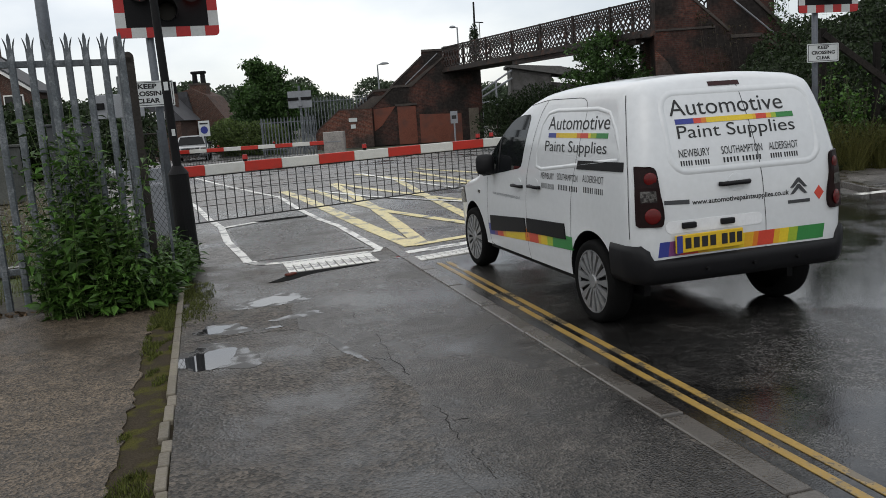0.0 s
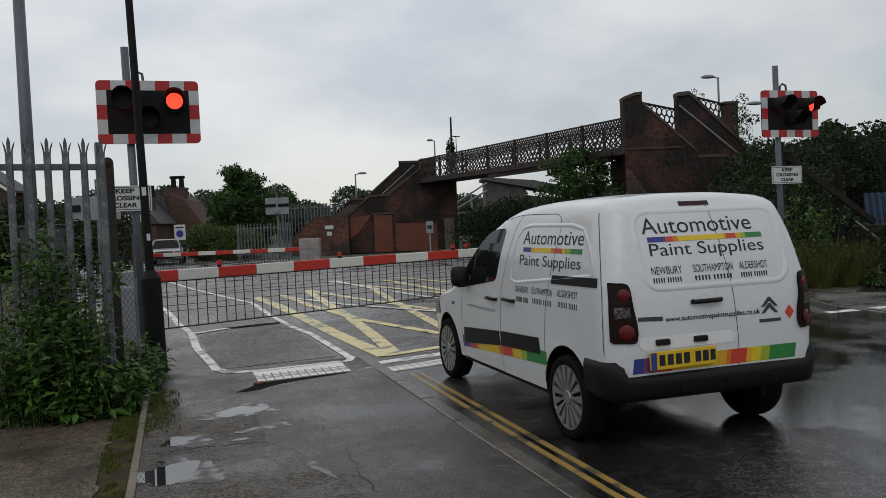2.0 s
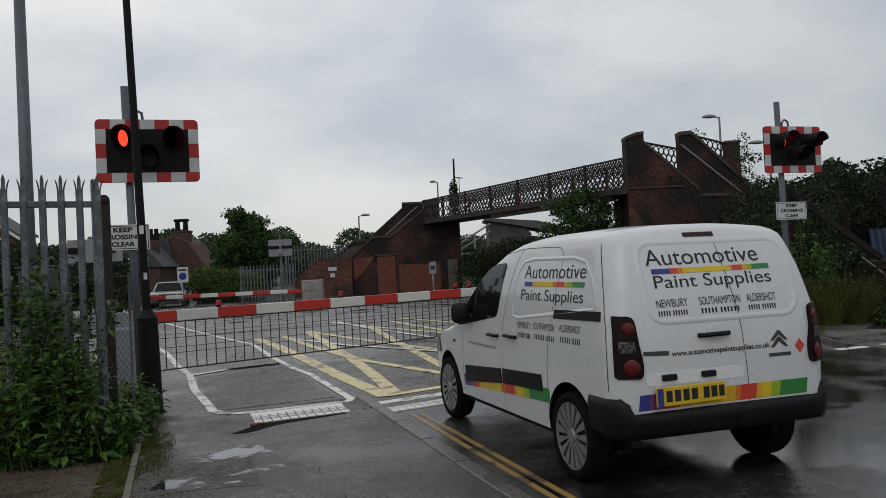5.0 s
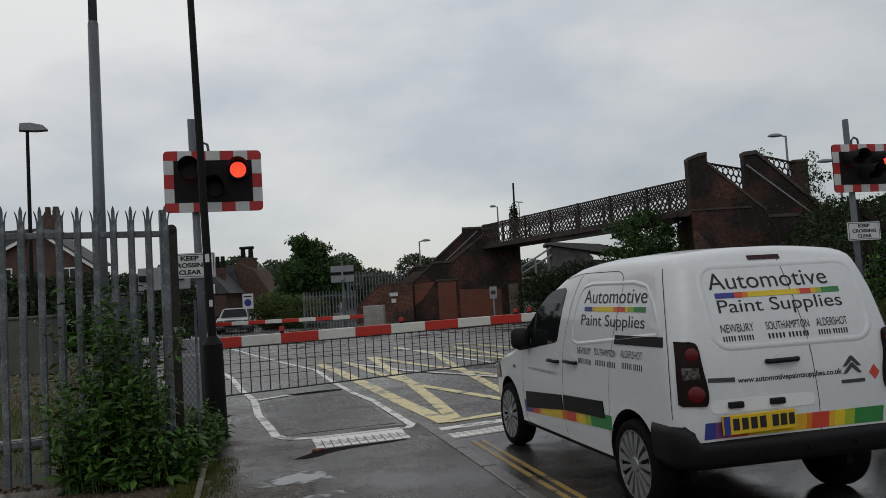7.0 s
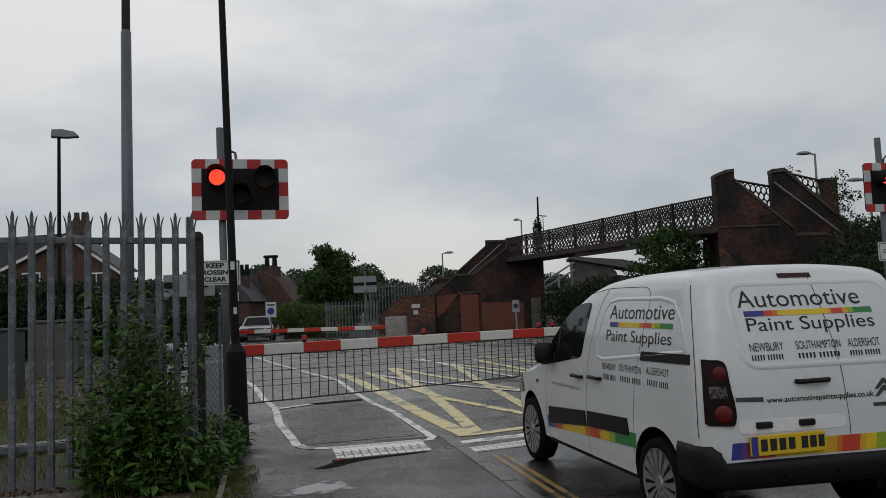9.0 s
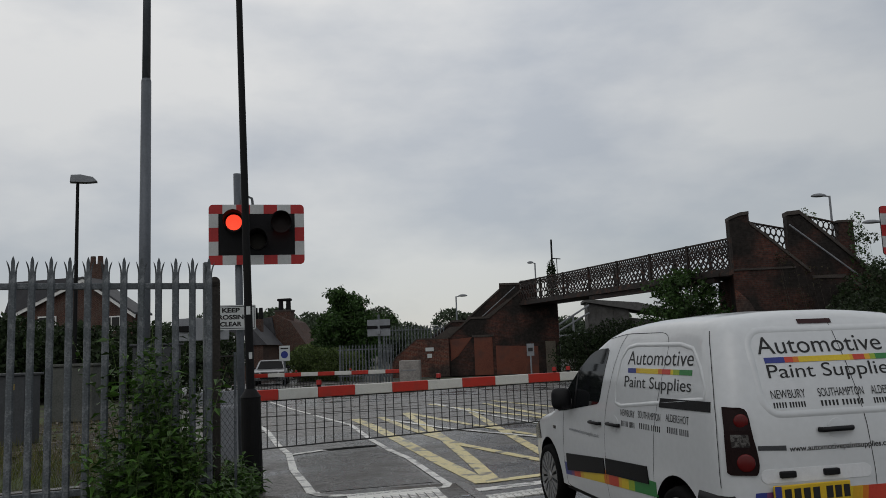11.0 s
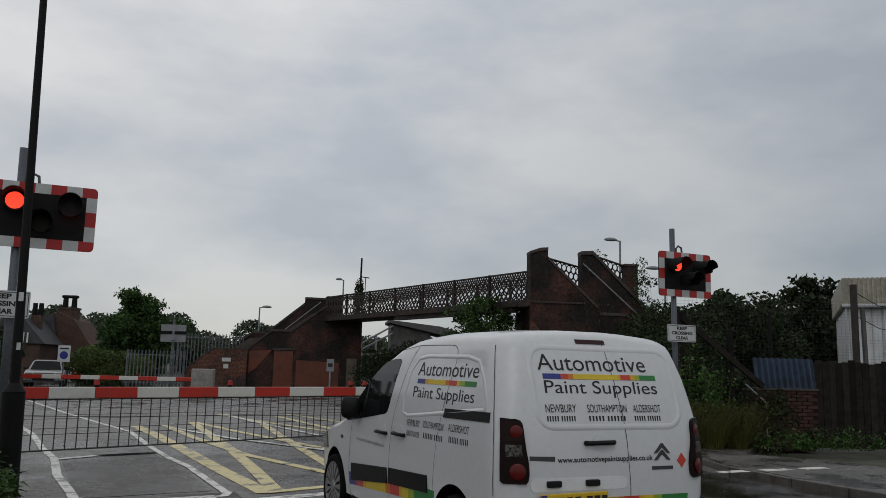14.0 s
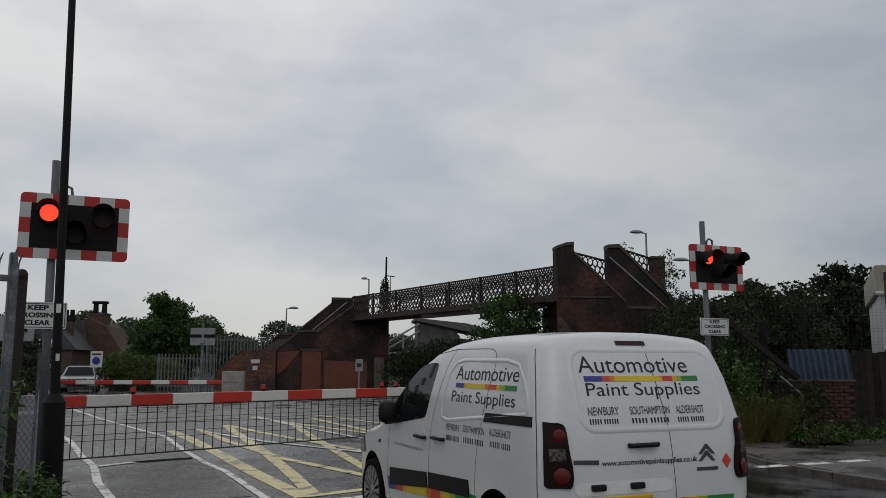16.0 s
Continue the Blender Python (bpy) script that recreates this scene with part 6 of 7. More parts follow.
def far_left_lamp():
    t = thing("yard_lamp", "black lamp post with a flat twin lantern", "lamp post", m=Matrix.Translation(W(-17.55, 30)) @ pose(0, 0, 0, 0, 0, 10))
    part("column", rod((0, 0, -0.2), (0, 0, 8.75), 0.09, 0.06, 10), BLACK, t)
    part("lantern", prism([(-0.28, 0), (-0.25, 0.27), (0.1, 0.30), (0.55, 0.22), (0.72, 0.05), (0.3, 0.0)], 0.4, place=lambda v: Vector((v.x, v.z - 0.2, 8.72 + v.y))), GREYPAINT, t)


far_left_lamp()


def mast():
    t = thing("signal_mast", "thin dark mast with a short crossarm, ivy round its foot", "mast", m=Matrix.Translation(W(1.8, 60)))
    part("pole", rod((0, 0, -0.2), (0.1, 0, 9.4), 0.10, 0.07, 8), BLACK, t)
    part("crossarm", rod((0.1, 0, 8.0), (0.75, 0, 7.95), 0.04, seg=6), BLACK, t)
    part("dropper", rod((0.45, 0, 7.97), (0.45, 0, 6.4), 0.03, seg=6), BLACK, t)
    rng = np.random.default_rng(5)
    c = cloud(rng, [(0, 0, z, 0.55 - 0.06 * k, 0.55 - 0.06 * k, 0.6) for k, z in enumerate((5.2, 5.8, 6.4, 6.9, 7.3))], 1100)
    quads("ivy", leaf_array(c, 0.16, rng), LEAFC, t)


mast()


# ---------------------------------------------------------------- far buildings
def chimney_house():
    t = thing("brick_house", "old brick house with slate roof and a twin-pot chimney", "house", "houses", FAR @ pose(0, 70, 0))
    part("wall", prism([(-28, 0), (-28, 2.9), (-21.6, 2.9), (-21.6, 0)], 6, place=lambda v: Vector((v.x, v.z, v.y))), BRICKHOUSE, t)
    part("gable_wall", prism([(-21.6, 0), (-23.2, 5.0), (-22.3, 5.25), (-21.0, 4.6), (-19.5, 2.4), (-19.2, 0)], 5, place=lambda v: Vector((v.x, v.z + 0.1, v.y))), BRICKHOUSE, t)
    part("roof", prism([(-28.3, 2.8), (-28.3, 3.0), (-26, 4.9), (-22.6, 5.0), (-22.2, 2.8)], 0.3, place=lambda v: Vector((v.x, v.z - 0.25, v.y))), SLATE, t)
    ch = part("chimney", box(-22.65, -21.25, 1.0, 2.2, 3.5, 5.55), BRICKHOUSE, t)
    part("chimney_cap", box(-22.72, -21.18, 0.95, 2.25, 5.55, 5.70), COPING, ch)
    for x in (-22.3, -21.6):
        part("chimney_pot", rod((x, 1.6, 5.7), (x, 1.6, 6.55), 0.24, 0.2, 12), BLACK, ch)
    part("chimney_pot", box(-22.6, -21.3, 1.35, 1.85, 6.5, 6.75, 0.1), BLACK, ch, "joined pot heads")
    for x, z in ((-25.2, 1.2), (-23.4, 1.1)):
        w = part("window", box(x, x + 0.9, -0.06, 0.02, z, z + 1.1), WHITEPAINT, t)
        part("pane", box(x + 0.08, x + 0.82, -0.08, -0.06, z + 0.08, z + 1.02), GLASSDARK, w)
    t2 = thing("dark_roof_house", "dark gabled house with white half-timbering behind the sign", "house", "houses", FAR @ pose(4.4, 65, 0))
    part("wall", box(-29.5, -26.2, 0, 4, 0, 2.7), BRICKHOUSE, t2)
    part("roof", prism([(-29.9, 2.55), (-27.8, 4.75), (-25.8, 2.55)], 4.4, place=lambda v: Vector((v.x, v.z - 0.2, v.y))), SLATE, t2)
    for k in range(6):
        part("gable_batten", box(-28.6 + k * 0.3, -28.5 + k * 0.3, -0.3, -0.22, 2.6, 3.35), WHITEPAINT, t2)
    stack = part("chimney", box(-27.5, -26.8, 1.4, 2.0, 3.6, 4.75), BRICKHOUSE, t2)
    for x in (-27.38, -26.93):
        part("chimney_pot", rod((x, 1.7, 4.75), (x, 1.7, 5.7), 0.2, 0.17, 12), BLACK, stack)
    frame_ob = part("window", box(-28.5, -27.7, -0.05, 0.02, 0.9, 1.9), WHITEPAINT, t2)
    part("pane", box(-28.42, -28.13, -0.08, -0.05, 0.98, 1.82), GLASSDARK, frame_ob)
    part("pane", box(-28.07, -27.78, -0.08, -0.05, 0.98, 1.82), GLASSDARK, frame_ob)


chimney_house()


def gable_house():
    t = thing("gable_house", "red brick gabled house with white bargeboards behind the fence", "house", "houses", FAR @ pose(0, 60, 0))
    part("wall", prism([(-40.6, 0), (-40.6, 5.3), (-34.4, 8.0), (-30.5, 5.3), (-30.5, 0)], 2.5, place=lambda v: Vector((v.x, v.z, v.y))), BRICKHOUSE, t)
    for a, b in (((-41.0, 5.2), (-34.4, 8.15)), ((-34.4, 8.15), (-30.1, 5.2))):
        part("bargeboard", prism([(a[0], a[1] - 0.28), a, b, (b[0], b[1] - 0.28)], 0.12, place=lambda v: Vector((v.x, v.z - 0.4, v.y))), WHITEPAINT, t)
        part("roof", prism([a, (a[0], a[1] + 0.16), (b[0], b[1] + 0.16), b], 3, place=lambda v: Vector((v.x, v.z - 0.45, v.y))), SLATE, t)
    part("roof_rear", prism([(-44, 5.5), (-43, 8.6), (-35.6, 8.8), (-34, 7.8), (-36, 5.5)], 0.3, place=lambda v: Vector((v.x, v.z + 4.0, v.y))), SLATE, t)
    ch = part("chimney", box(-35.75, -34.5, 2.5, 3.5, 6.8, 9.6), BRICKHOUSE, t)
    for x in (-35.45, -34.82):
        part("chimney_pot", rod((x, 3, 9.6), (x, 3, 10.3), 0.24, 0.2, 10), BRICKHOUSE, ch)
    for x, z in ((-38.2, 5.1), (-32.9, 4.9)):
        w = part("window", box(x, x + 1.5, -0.1, 0.02, z - 0.9, z + 0.25), WHITEPAINT, t)
        part("pane", box(x + 0.1, x + 0.7, -0.13, -0.1, z - 0.8, z + 0.15), GLASSDARK, w)
        part("pane", box(x + 0.8, x + 1.4, -0.13, -0.1, z - 0.8, z + 0.15), GLASSDARK, w)


gable_house()


def sheds():
    t = thing("grey_shed", "weathered grey clad shed with an open steel frame beyond the bridge", "shed", "sheds", FAR @ pose(0, 55, 0))
    part("wall", prism([(3.9, 0), (3.9, 4.45), (6.6, 3.85), (6.6, 0)], 3, place=lambda v: Vector((v.x, v.z, v.y))), GREYCLAD, t)
    for k in range(7):
        part("cladding_rib", box(4.0 + k * 0.4, 4.05 + k * 0.4, -0.05, 0.0, 0.2, 4.3 - k * 0.09), GREYCLAD, t)
    part("wall", prism([(6.6, 0), (6.6, 3.3), (11.5, 2.6), (11.5, 0)], 3, place=lambda v: Vector((v.x, v.z + 0.5, v.y))), GREYCLAD, t)
    part("roof", prism([(3.7, 4.42), (3.7, 4.60), (7.2, 4.25), (12, 3.0), (12, 2.8), (7, 3.75)], 4, place=lambda v: Vector((v.x, v.z - 0.3, v.y))), GREYCLAD, t)
    for a, b in (((1.8, 2.9), (4.0, 4.2)), ((1.8, 2.5), (4.0, 3.7)), ((1.9, 0), (1.9, 3.0)), ((2.9, 0), (2.9, 3.6)), ((1.9, 2.2), (4, 2.4))):
        part("frame_bar", rod((a[0], -0.2, a[1]), (b[0], -0.2, b[1]), 0.07, seg=6), GREYPAINT, t)
    t = thing("white_shed", "white clad industrial building with a ribbed eaves sheet", "industrial building", "sheds", FAR @ pose(17.52, 26, 0, 0, 0, -31) @ pose(-17.2, 0, 0))
    part("wall", box(17.25, 24, 0.1, 8, 0, 4.0), mat("white_metal_cladding", (0.55, 0.57, 0.58), 0.5, vary=0.08, scale=0.8, fine=6, second=(0.42, 0.43, 0.43), amount=(0.52, 0.68)), t)
    part("roof", box(17.1, 24, -0.15, 8, 3.95, 4.9, 0.05), CLADROOF, t)
    for k in range(26):
        part("roof_rib", box(17.2 + k * 0.14, 17.25 + k * 0.14, -0.19, -0.14, 3.98, 4.9), CLADROOF, t)
    for k in range(10):
        part("cladding_rib", box(17.4 + k * 0.3, 17.43 + k * 0.3, 0.07, 0.1, 0.5, 3.9), CLAD, t)
    win = part("window", box(18.38, 19.68, 0.03, 0.12, 2.42, 3.84, 0.01), WHITEPAINT, t)
    part("pane", box(18.46, 19.60, 0.015, 0.03, 2.50, 3.76), CARGLASS, win)
    part("sill", box(18.34, 19.72, -0.06, 0.05, 2.36, 2.42, 0.01), WHITEPAINT, win)
    part("gutter", rod((17.1, -0.2, 3.93), (24, -0.2, 3.93), 0.07, seg=8), CLAD, t)
    part("downpipe", rod((17.35, -0.05, 0), (17.35, -0.05, 3.9), 0.05, seg=8), CLAD, t)


sheds()


# ---------------------------------------------------------------- crossing furniture, far side
def far_furniture():
    t = thing("equipment_cabinet", "dirty grey metal equipment cabinet at the brick wall", "cabinet", "equipment cabinets", FAR @ pose(-5.35, 36, 0))
    part("body", box(-0.46, 0.46, -0.25, 0.25, 0, 1.2, 0.03), mat("dirty_grey_cabinet", (0.22, 0.205, 0.19), 0.6, vary=0.25, scale=3, fine=30), t)
    part("door_edge", box(-0.3, 0.3, -0.27, -0.25, 0.75, 0.79), GREYPAINT, t)
    t = thing("crossing_signal", "back of a crossing signal with grey lamp boxes on a post", "traffic signal", "crossing signals", FAR @ pose(-8.4, 45, 0))
    part("post", rod((0, 0.1, 0), (0, 0.1, 3.7), 0.07, seg=10), GALV, t)
    part("backboard", box(-0.65, 0.65, 0, 0.04, 2.5, 3.42, 0.01), GREYPAINT, t)
    for x in (-0.36, 0.36):
        part("lamp_box", box(x - 0.30, x + 0.30, -0.06, 0.0, 2.92, 3.08, 0.02), BLACK, t)
    part("cable_box", box(-0.10, 0.10, -0.1, 0, 2.6, 2.8, 0.01), GREYPAINT, t)
    t = thing("parking_sign", "white square sign with a blue roundel on a post", "sign", "", FAR @ pose(-13.52, 44, 0))
    part("post", rod((0, 0.04, 0), (0, 0.04, 2.1), 0.04, seg=8), GALV, t)
    part("plate", box(-0.3, 0.3, -0.02, 0.02, 1.32, 2.15, 0.01), SIGNWHITE, t)
    part("roundel", rod((0, -0.02, 1.66), (0, -0.035, 1.66), 0.2, seg=20), STRIPE["blue"], t)
    part("notice_bar", box(-0.22, 0.22, -0.03, -0.02, 1.96, 2.04), SIGNTEXT, t)
    t = thing("small_sign", "small white notice on a thin post by the tower", "sign", "", FAR @ pose(-0.02, 32, 0))
    part("post", rod((0, 0.03, 0), (0, 0.03, 1.7), 0.03, seg=8), GREYPAINT, t)
    part("plate", box(-0.14, 0.14, -0.02, 0.01, 1.25, 1.72), GREYPAINT, t)
    part("notice_bar", box(-0.09, 0.09, -0.03, -0.02, 1.42, 1.56), SIGNTEXT, t)
    a, b = W(-10.0, 42), W(-7.3, 42.8)
    pal = palisade((a.x, a.y), (b.x, b.y), 2.05, 0.17, "grey palisade fence on the far side of the tracks", "palisade fences", posts=(0.1, 2.6), first=0.05)
    a, b = W(-9.2, 50.5), W(-5.3, 50.7)
    palisade((a.x, a.y), (b.x, b.y), 3.2, 0.2, "grey palisade fence above the brick stair base", "palisade fences", posts=(0.1,), first=0.05)
    t = thing("relay_cabinet", "tall grey trackside cabinet with a yellow label", "cabinet", "equipment cabinets", FAR @ pose(-10.6, 16, 0, 0, 0, 8))
    part("body", box(-0.75, 0.33, -0.3, 0.4, 0, 1.40, 0.02), CABGREY, t)
    part("roof", box(-0.8, 0.37, -0.35, 0.45, 1.40, 1.45, 0.01), CABGREY, t)
    part("door_gap", box(-0.2, -0.185, -0.303, -0.3, 0.1, 1.35), BLACK, t)
    part("label_plate", box(0.0, 0.12, -0.304, -0.3, 1.12, 1.24), PLATE, t)
    t = thing("concrete_box", "pale concrete trackside box", "cabinet", "equipment cabinets", FAR @ pose(-12.6, 22, 0))
    pale = mat("pale_weathered_concrete", (0.07, 0.073, 0.066), 0.8, vary=0.2, scale=2, fine=20)
    part("body", box(-0.8, 0.52, -0.4, 0.4, 0, 1.52, 0.03), pale, t)
    part("lid", box(-0.85, 0.57, -0.45, 0.45, 1.52, 1.6, 0.02), pale, t)
    t = thing("green_cabinet", "grey-green metal cabinet among the weeds", "cabinet", "equipment cabinets", FAR @ pose(-6.55, 14, 0))
    part("body", box(-0.42, 0.30, -0.2, 0.2, 0, 1.86, 0.02), CABGREY, t)
    part("roof", box(-0.46, 0.34, -0.24, 0.24, 1.86, 1.9, 0.01), CABGREY, t)
    t = thing("crossing_signal", "back of a crossing signal seen beyond the fence", "traffic signal", "crossing signals", FAR @ pose(-10.6, 26, 0))
    part("post", rod((0, 0.1, 0), (0, 0.1, 3.5), 0.06, seg=10), GALV, t)
    part("backboard", box(-1.0, 0.75, 0, 0.04, 2.2, 2.95, 0.02), GREYPAINT, t)
    for x in (-0.75, 0.3):
        part("lamp_box", box(x - 0.2, x + 0.25, -0.08, 0.0, 2.5, 2.7, 0.02), BLACK, t)
    bm = box(-1.2, 0.4, -0.08, 0.08, 0, 0.12)
    whole("concrete_trough", bm, KERB, "low concrete cable trough lid in the soil", "trough", m=pose(-3.0, 11.5, 0, 0, 0, 12))


far_furniture()


def car(x, d, z, ln, paint, label, turn, tall=1.0):
    """A car seen from its front: bonnet and wings, a tapered cabin with its glass, grille, lamps, bumper and wheels."""
    t = thing("parked_car", label, "car", "waiting cars", FAR @ pose(x, d, z, 0, 0, turn))
    f, r = -ln / 2, ln / 2
    lower = prism([(f + 0.05, 0.34), (f, 0.5), (f + 0.02, 0.88), (f + 0.25, 1.0), (f + 1.25, 1.10), (r - 0.05, 1.10), (r, 0.9), (r - 0.02, 0.34)], 1.82, place=lambda v: Vector((v.z - 0.91, v.x, v.y * tall)))
    bmesh.ops.bevel(lower, geom=lower.edges[:], offset=0.07, segments=3, affect="EDGES")
    body = part("body", lower, paint, t, smooth=False)
    cab = bmesh.new()
    rows = []
    for y, z0, w in ((f + 1.10, 1.06, 0.84), (f + 1.75, 1.68, 0.66), (r - 0.55, 1.70, 0.66), (r - 0.12, 1.06, 0.82)):
        rows.append([cab.verts.new((sx * w, y, z0 * tall)) for sx in (-1, 1)])
    for k in range(3):
        cab.faces.new((rows[k][0], rows[k][1], rows[k + 1][1], rows[k + 1][0]))
    cab.faces.new([q[0] for q in rows])
    cab.faces.new([q[1] for q in rows])
    cab.faces.new((rows[0][0], rows[0][1], rows[3][1], rows[3][0]))
    bmesh.ops.bevel(cab, geom=cab.edges[:], offset=0.05, segments=2, affect="EDGES")
    part("cabin", cab, paint, body)
    up = lambda u, v, l: Vector((u * (0.84 - 0.18 * v), f + 1.10 + 0.65 * v - l, (1.06 + 0.62 * v) * tall + l * 0.8))
    part("windscreen", grid_patch([(-0.88, 0.06), (0.88, 0.06), (0.86, 0.90), (-0.86, 0.90)], up, step=0.4, depth=0.012), CARGLASS, t, "dark windscreen glass")
    for s in (-1, 1):
        for y0, y1 in ((f + 1.75, f + 2.65), (f + 2.75, r - 0.75)):
            flank = lambda u, v, l, s=s: Vector((s * (0.835 - 0.17 * v + l), u, (1.08 + 0.60 * v) * tall))
            part("side_window", grid_patch([(y0 - 0.3 * (y0 < 0), 0.06), (y1, 0.06), (y1, 0.88), (y0, 0.88)], flank, step=0.5, depth=0.012), CARGLASS, t)
        part("headlamp", box(s * 0.70 - 0.16, s * 0.70 + 0.16, f - 0.03, f + 0.14, 0.70 * tall, 0.90 * tall, 0.04), TAILCLEAR, t)
        part("wing_mirror", box(s * 0.98 - 0.11, s * 0.98 + 0.11, f + 1.40, f + 1.52, 1.08 * tall, 1.24 * tall, 0.04), PLASTIC, t)
        for y in (f + 0.85, r - 0.85):
            wh = part("wheel", rod((s * 0.72, y, 0.35), (s * 0.925, y, 0.35), 0.35, seg=24), RUBBER, t)
            part("rim", rod((s * 0.925, y, 0.35), (s * 0.932, y, 0.35), 0.22, seg=16), ALLOY, wh)
    grille = part("grille", box(-0.46, 0.46, f - 0.035, f + 0.02, 0.66 * tall, 0.92 * tall, 0.02), BLACK, t, "black grille")
    for k in range(3):
        part("grille_bar", box(-0.44, 0.44, f - 0.05, f - 0.03, (0.70 + 0.08 * k) * tall, (0.725 + 0.08 * k) * tall, 0.005), ALLOY, grille, "bright grille bar")
    bumper = part("bumper", box(-0.93, 0.93, f - 0.10, f + 0.12, 0.36, 0.62, 0.06), paint, t)
    part("air_intake", box(-0.5, 0.5, f - 0.115, f - 0.09, 0.38, 0.47, 0.01), BLACK, bumper)
    part("number_plate", box(-0.26, 0.26, f - 0.125, f - 0.10, 0.49, 0.60), SIGNWHITE, t)


SILVER = mat("silver_car_paint", (0.27, 0.28, 0.29), 0.3, metal=0.2, vary=0.05, coat=0.4)
car(-14.9, 46, 0, 4.4, SILVER, "silver off-road car with barred grille behind the far barrier", 14, 0.82)
car(-16.6, 58, 0, 4.4, mat("white_car_paint", (0.68, 0.69, 0.7), 0.3, vary=0.04, coat=0.4), "white car waiting in the far queue", -30)


# ---------------------------------------------------------------- right-hand bank, hut and fences
HUT = FAR @ pose(8.72, 16, 0.08, 0, 0, -4)


def brick_hut():
    t = thing("brick_hut", "low brick hut with a blue corrugated roof, overgrown with creeper", "hut", m=HUT)
    part("core", box(0.02, 1.22, 0.06, 1.6, -0.1, 1.12), BRICKDARK, t)
    me = mesh_of("brick", box(-0.105, 0.105, -0.05, 0.05, -0.031, 0.031, 0.004), mat("hut_brick", (0.048, 0.022, 0.017), 0.85, vary=0.2, scale=8, fine=60, obj_random=0.4))
    head = mesh_of("brick", box(-0.05, 0.05, -0.05, 0.05, -0.031, 0.031, 0.004), MATS["hut_brick"])
    for r in range(16):
        off = 0.0 if r % 2 else 0.1125
        x = off
        while x < 1.22:
            share("brick", me if x + 0.1 < 1.24 else head, t, pose(min(x + 0.03, 1.19), 0.03 + 0.004 * math.sin(x * 37 + r), -0.02 + r * 0.074))
            x += 0.225
    part("coping", box(-0.05, 1.28, -0.06, 0.2, 1.12, 1.17, 0.01), COPING, t)
    bm = bmesh.new()
    n = 60
    rows = []
    for k in range(n + 1):
        x = -0.03 + 1.28 * k / n
        dz = 0.035 * math.sin(2 * math.pi * k / 6)
        rows.append([bm.verts.new((x, -dz, 1.17 + 0.3 * dz)), bm.verts.new((x + 0.02, 0.16 - dz, 1.78 + 0.3 * dz))])
    for a, b in zip(rows, rows[1:]):
        bm.faces.new((a[0], b[0], b[1], a[1]))
    bm.normal_update()
    bmesh.ops.solidify(bm, geom=bm.faces[:], thickness=0.01)
    part("roof", bm, BLUESHEET, t, "faded blue corrugated roof sheet")


brick_hut()


def board_fence():
    t = thing("board_fence", "weathered dark vertical board fence beside the hut", "fence", m=FAR @ pose(10.1, 16.6, 0, 0, 0, -6))
    r = random.Random(2)
    for k in range(46):
        x = k * 0.145
        part("board", box(x + 0.002, x + 0.142, r.uniform(-0.01, 0.01), 0.025, 0.0, 1.82 + r.uniform(-0.03, 0.05), 0.003), OLDWOOD, t)
    for z in (0.5, 1.4):
        part("rail", box(0, 6.6, 0.03, 0.08, z, z + 0.09), OLDWOOD, t)


board_fence()


def bank_fences():
    t = thing("mesh_fence", "tall thin wire mesh fence on posts above the bank", "fence", m=FAR @ pose(9.2, 18.2, 0, 0, 0, -4))
    bm = bmesh.new()
    for k in range(90):
        rod((-1.4 + k * 0.1, 0, 1.2), (-1.4 + k * 0.1, 0, 3.35 - 0.1 * abs(math.sin(k * 0.3))), 0.0013, seg=3, bm=bm, cap=False)
    for k in range(28):
        rod((-1.4, 0, 1.25 + k * 0.075), (7.6, 0, 1.27 + k * 0.075), 0.0013, seg=3, bm=bm, cap=False)
    part("mesh", bm, DARKBAR, t)
    part("post", rod((1.05, 0, 0), (1.05, 0, 3.0), 0.035, seg=8), BLACK, t)
    t2 = thing("utility_post", "leaning dark timber utility post with wires", "post", m=FAR @ pose(15.1, 22, 0))
    part("pole", box(-0.07, 0.07, -0.07, 0.07, 0, 4.2), TIMBER, t2)
    part("strut", rod((0.32, 0, 0), (0.26, 0, 3.5), 0.07, seg=8), GREYCLAD, t2)
    part("wire", tube([(0, 0, 4.0), (1.5, 1, 3.7), (4, 2, 3.6)], 0.012, 5), BLACK, t2)
    part("wire", tube([(0, 0, 3.3), (1.5, 1, 3.0), (4, 2, 2.8)], 0.012, 5), BLACK, t2)
    t3 = thing("timber_rail", "old sloping timber rails falling down the bank", "rail", m=FAR)
    slope = math.degrees(math.atan2(1.38, 1.74))
    part("stringer", box(0.0, 2.2, -0.04, 0.04, -0.06, 0.06, 0.01, m=pose(7.1, 15.95, 2.64, 0, slope, 0)), OLDWOOD, t3)
    part("post", box(8.09, 8.21, 15.95, 16.07, 0, 2.42, 0.01), OLDWOOD, t3)
    part("post", box(7.05, 7.17, 15.95, 16.07, 0, 2.75, 0.01), OLDWOOD, t3)
    t4 = thing("handrail_end", "thin pale metal rail end leaning in the undergrowth", "rail", m=FAR)
    part("bar", rod((8.36, 15.8, 1.32), (8.80, 15.8, 0.95), 0.016, seg=6), GREYPAINT, t4)
    part("leg", rod((8.80, 15.8, 0.0), (8.80, 15.8, 0.95), 0.014, seg=6), GREYPAINT, t4)


bank_fences()


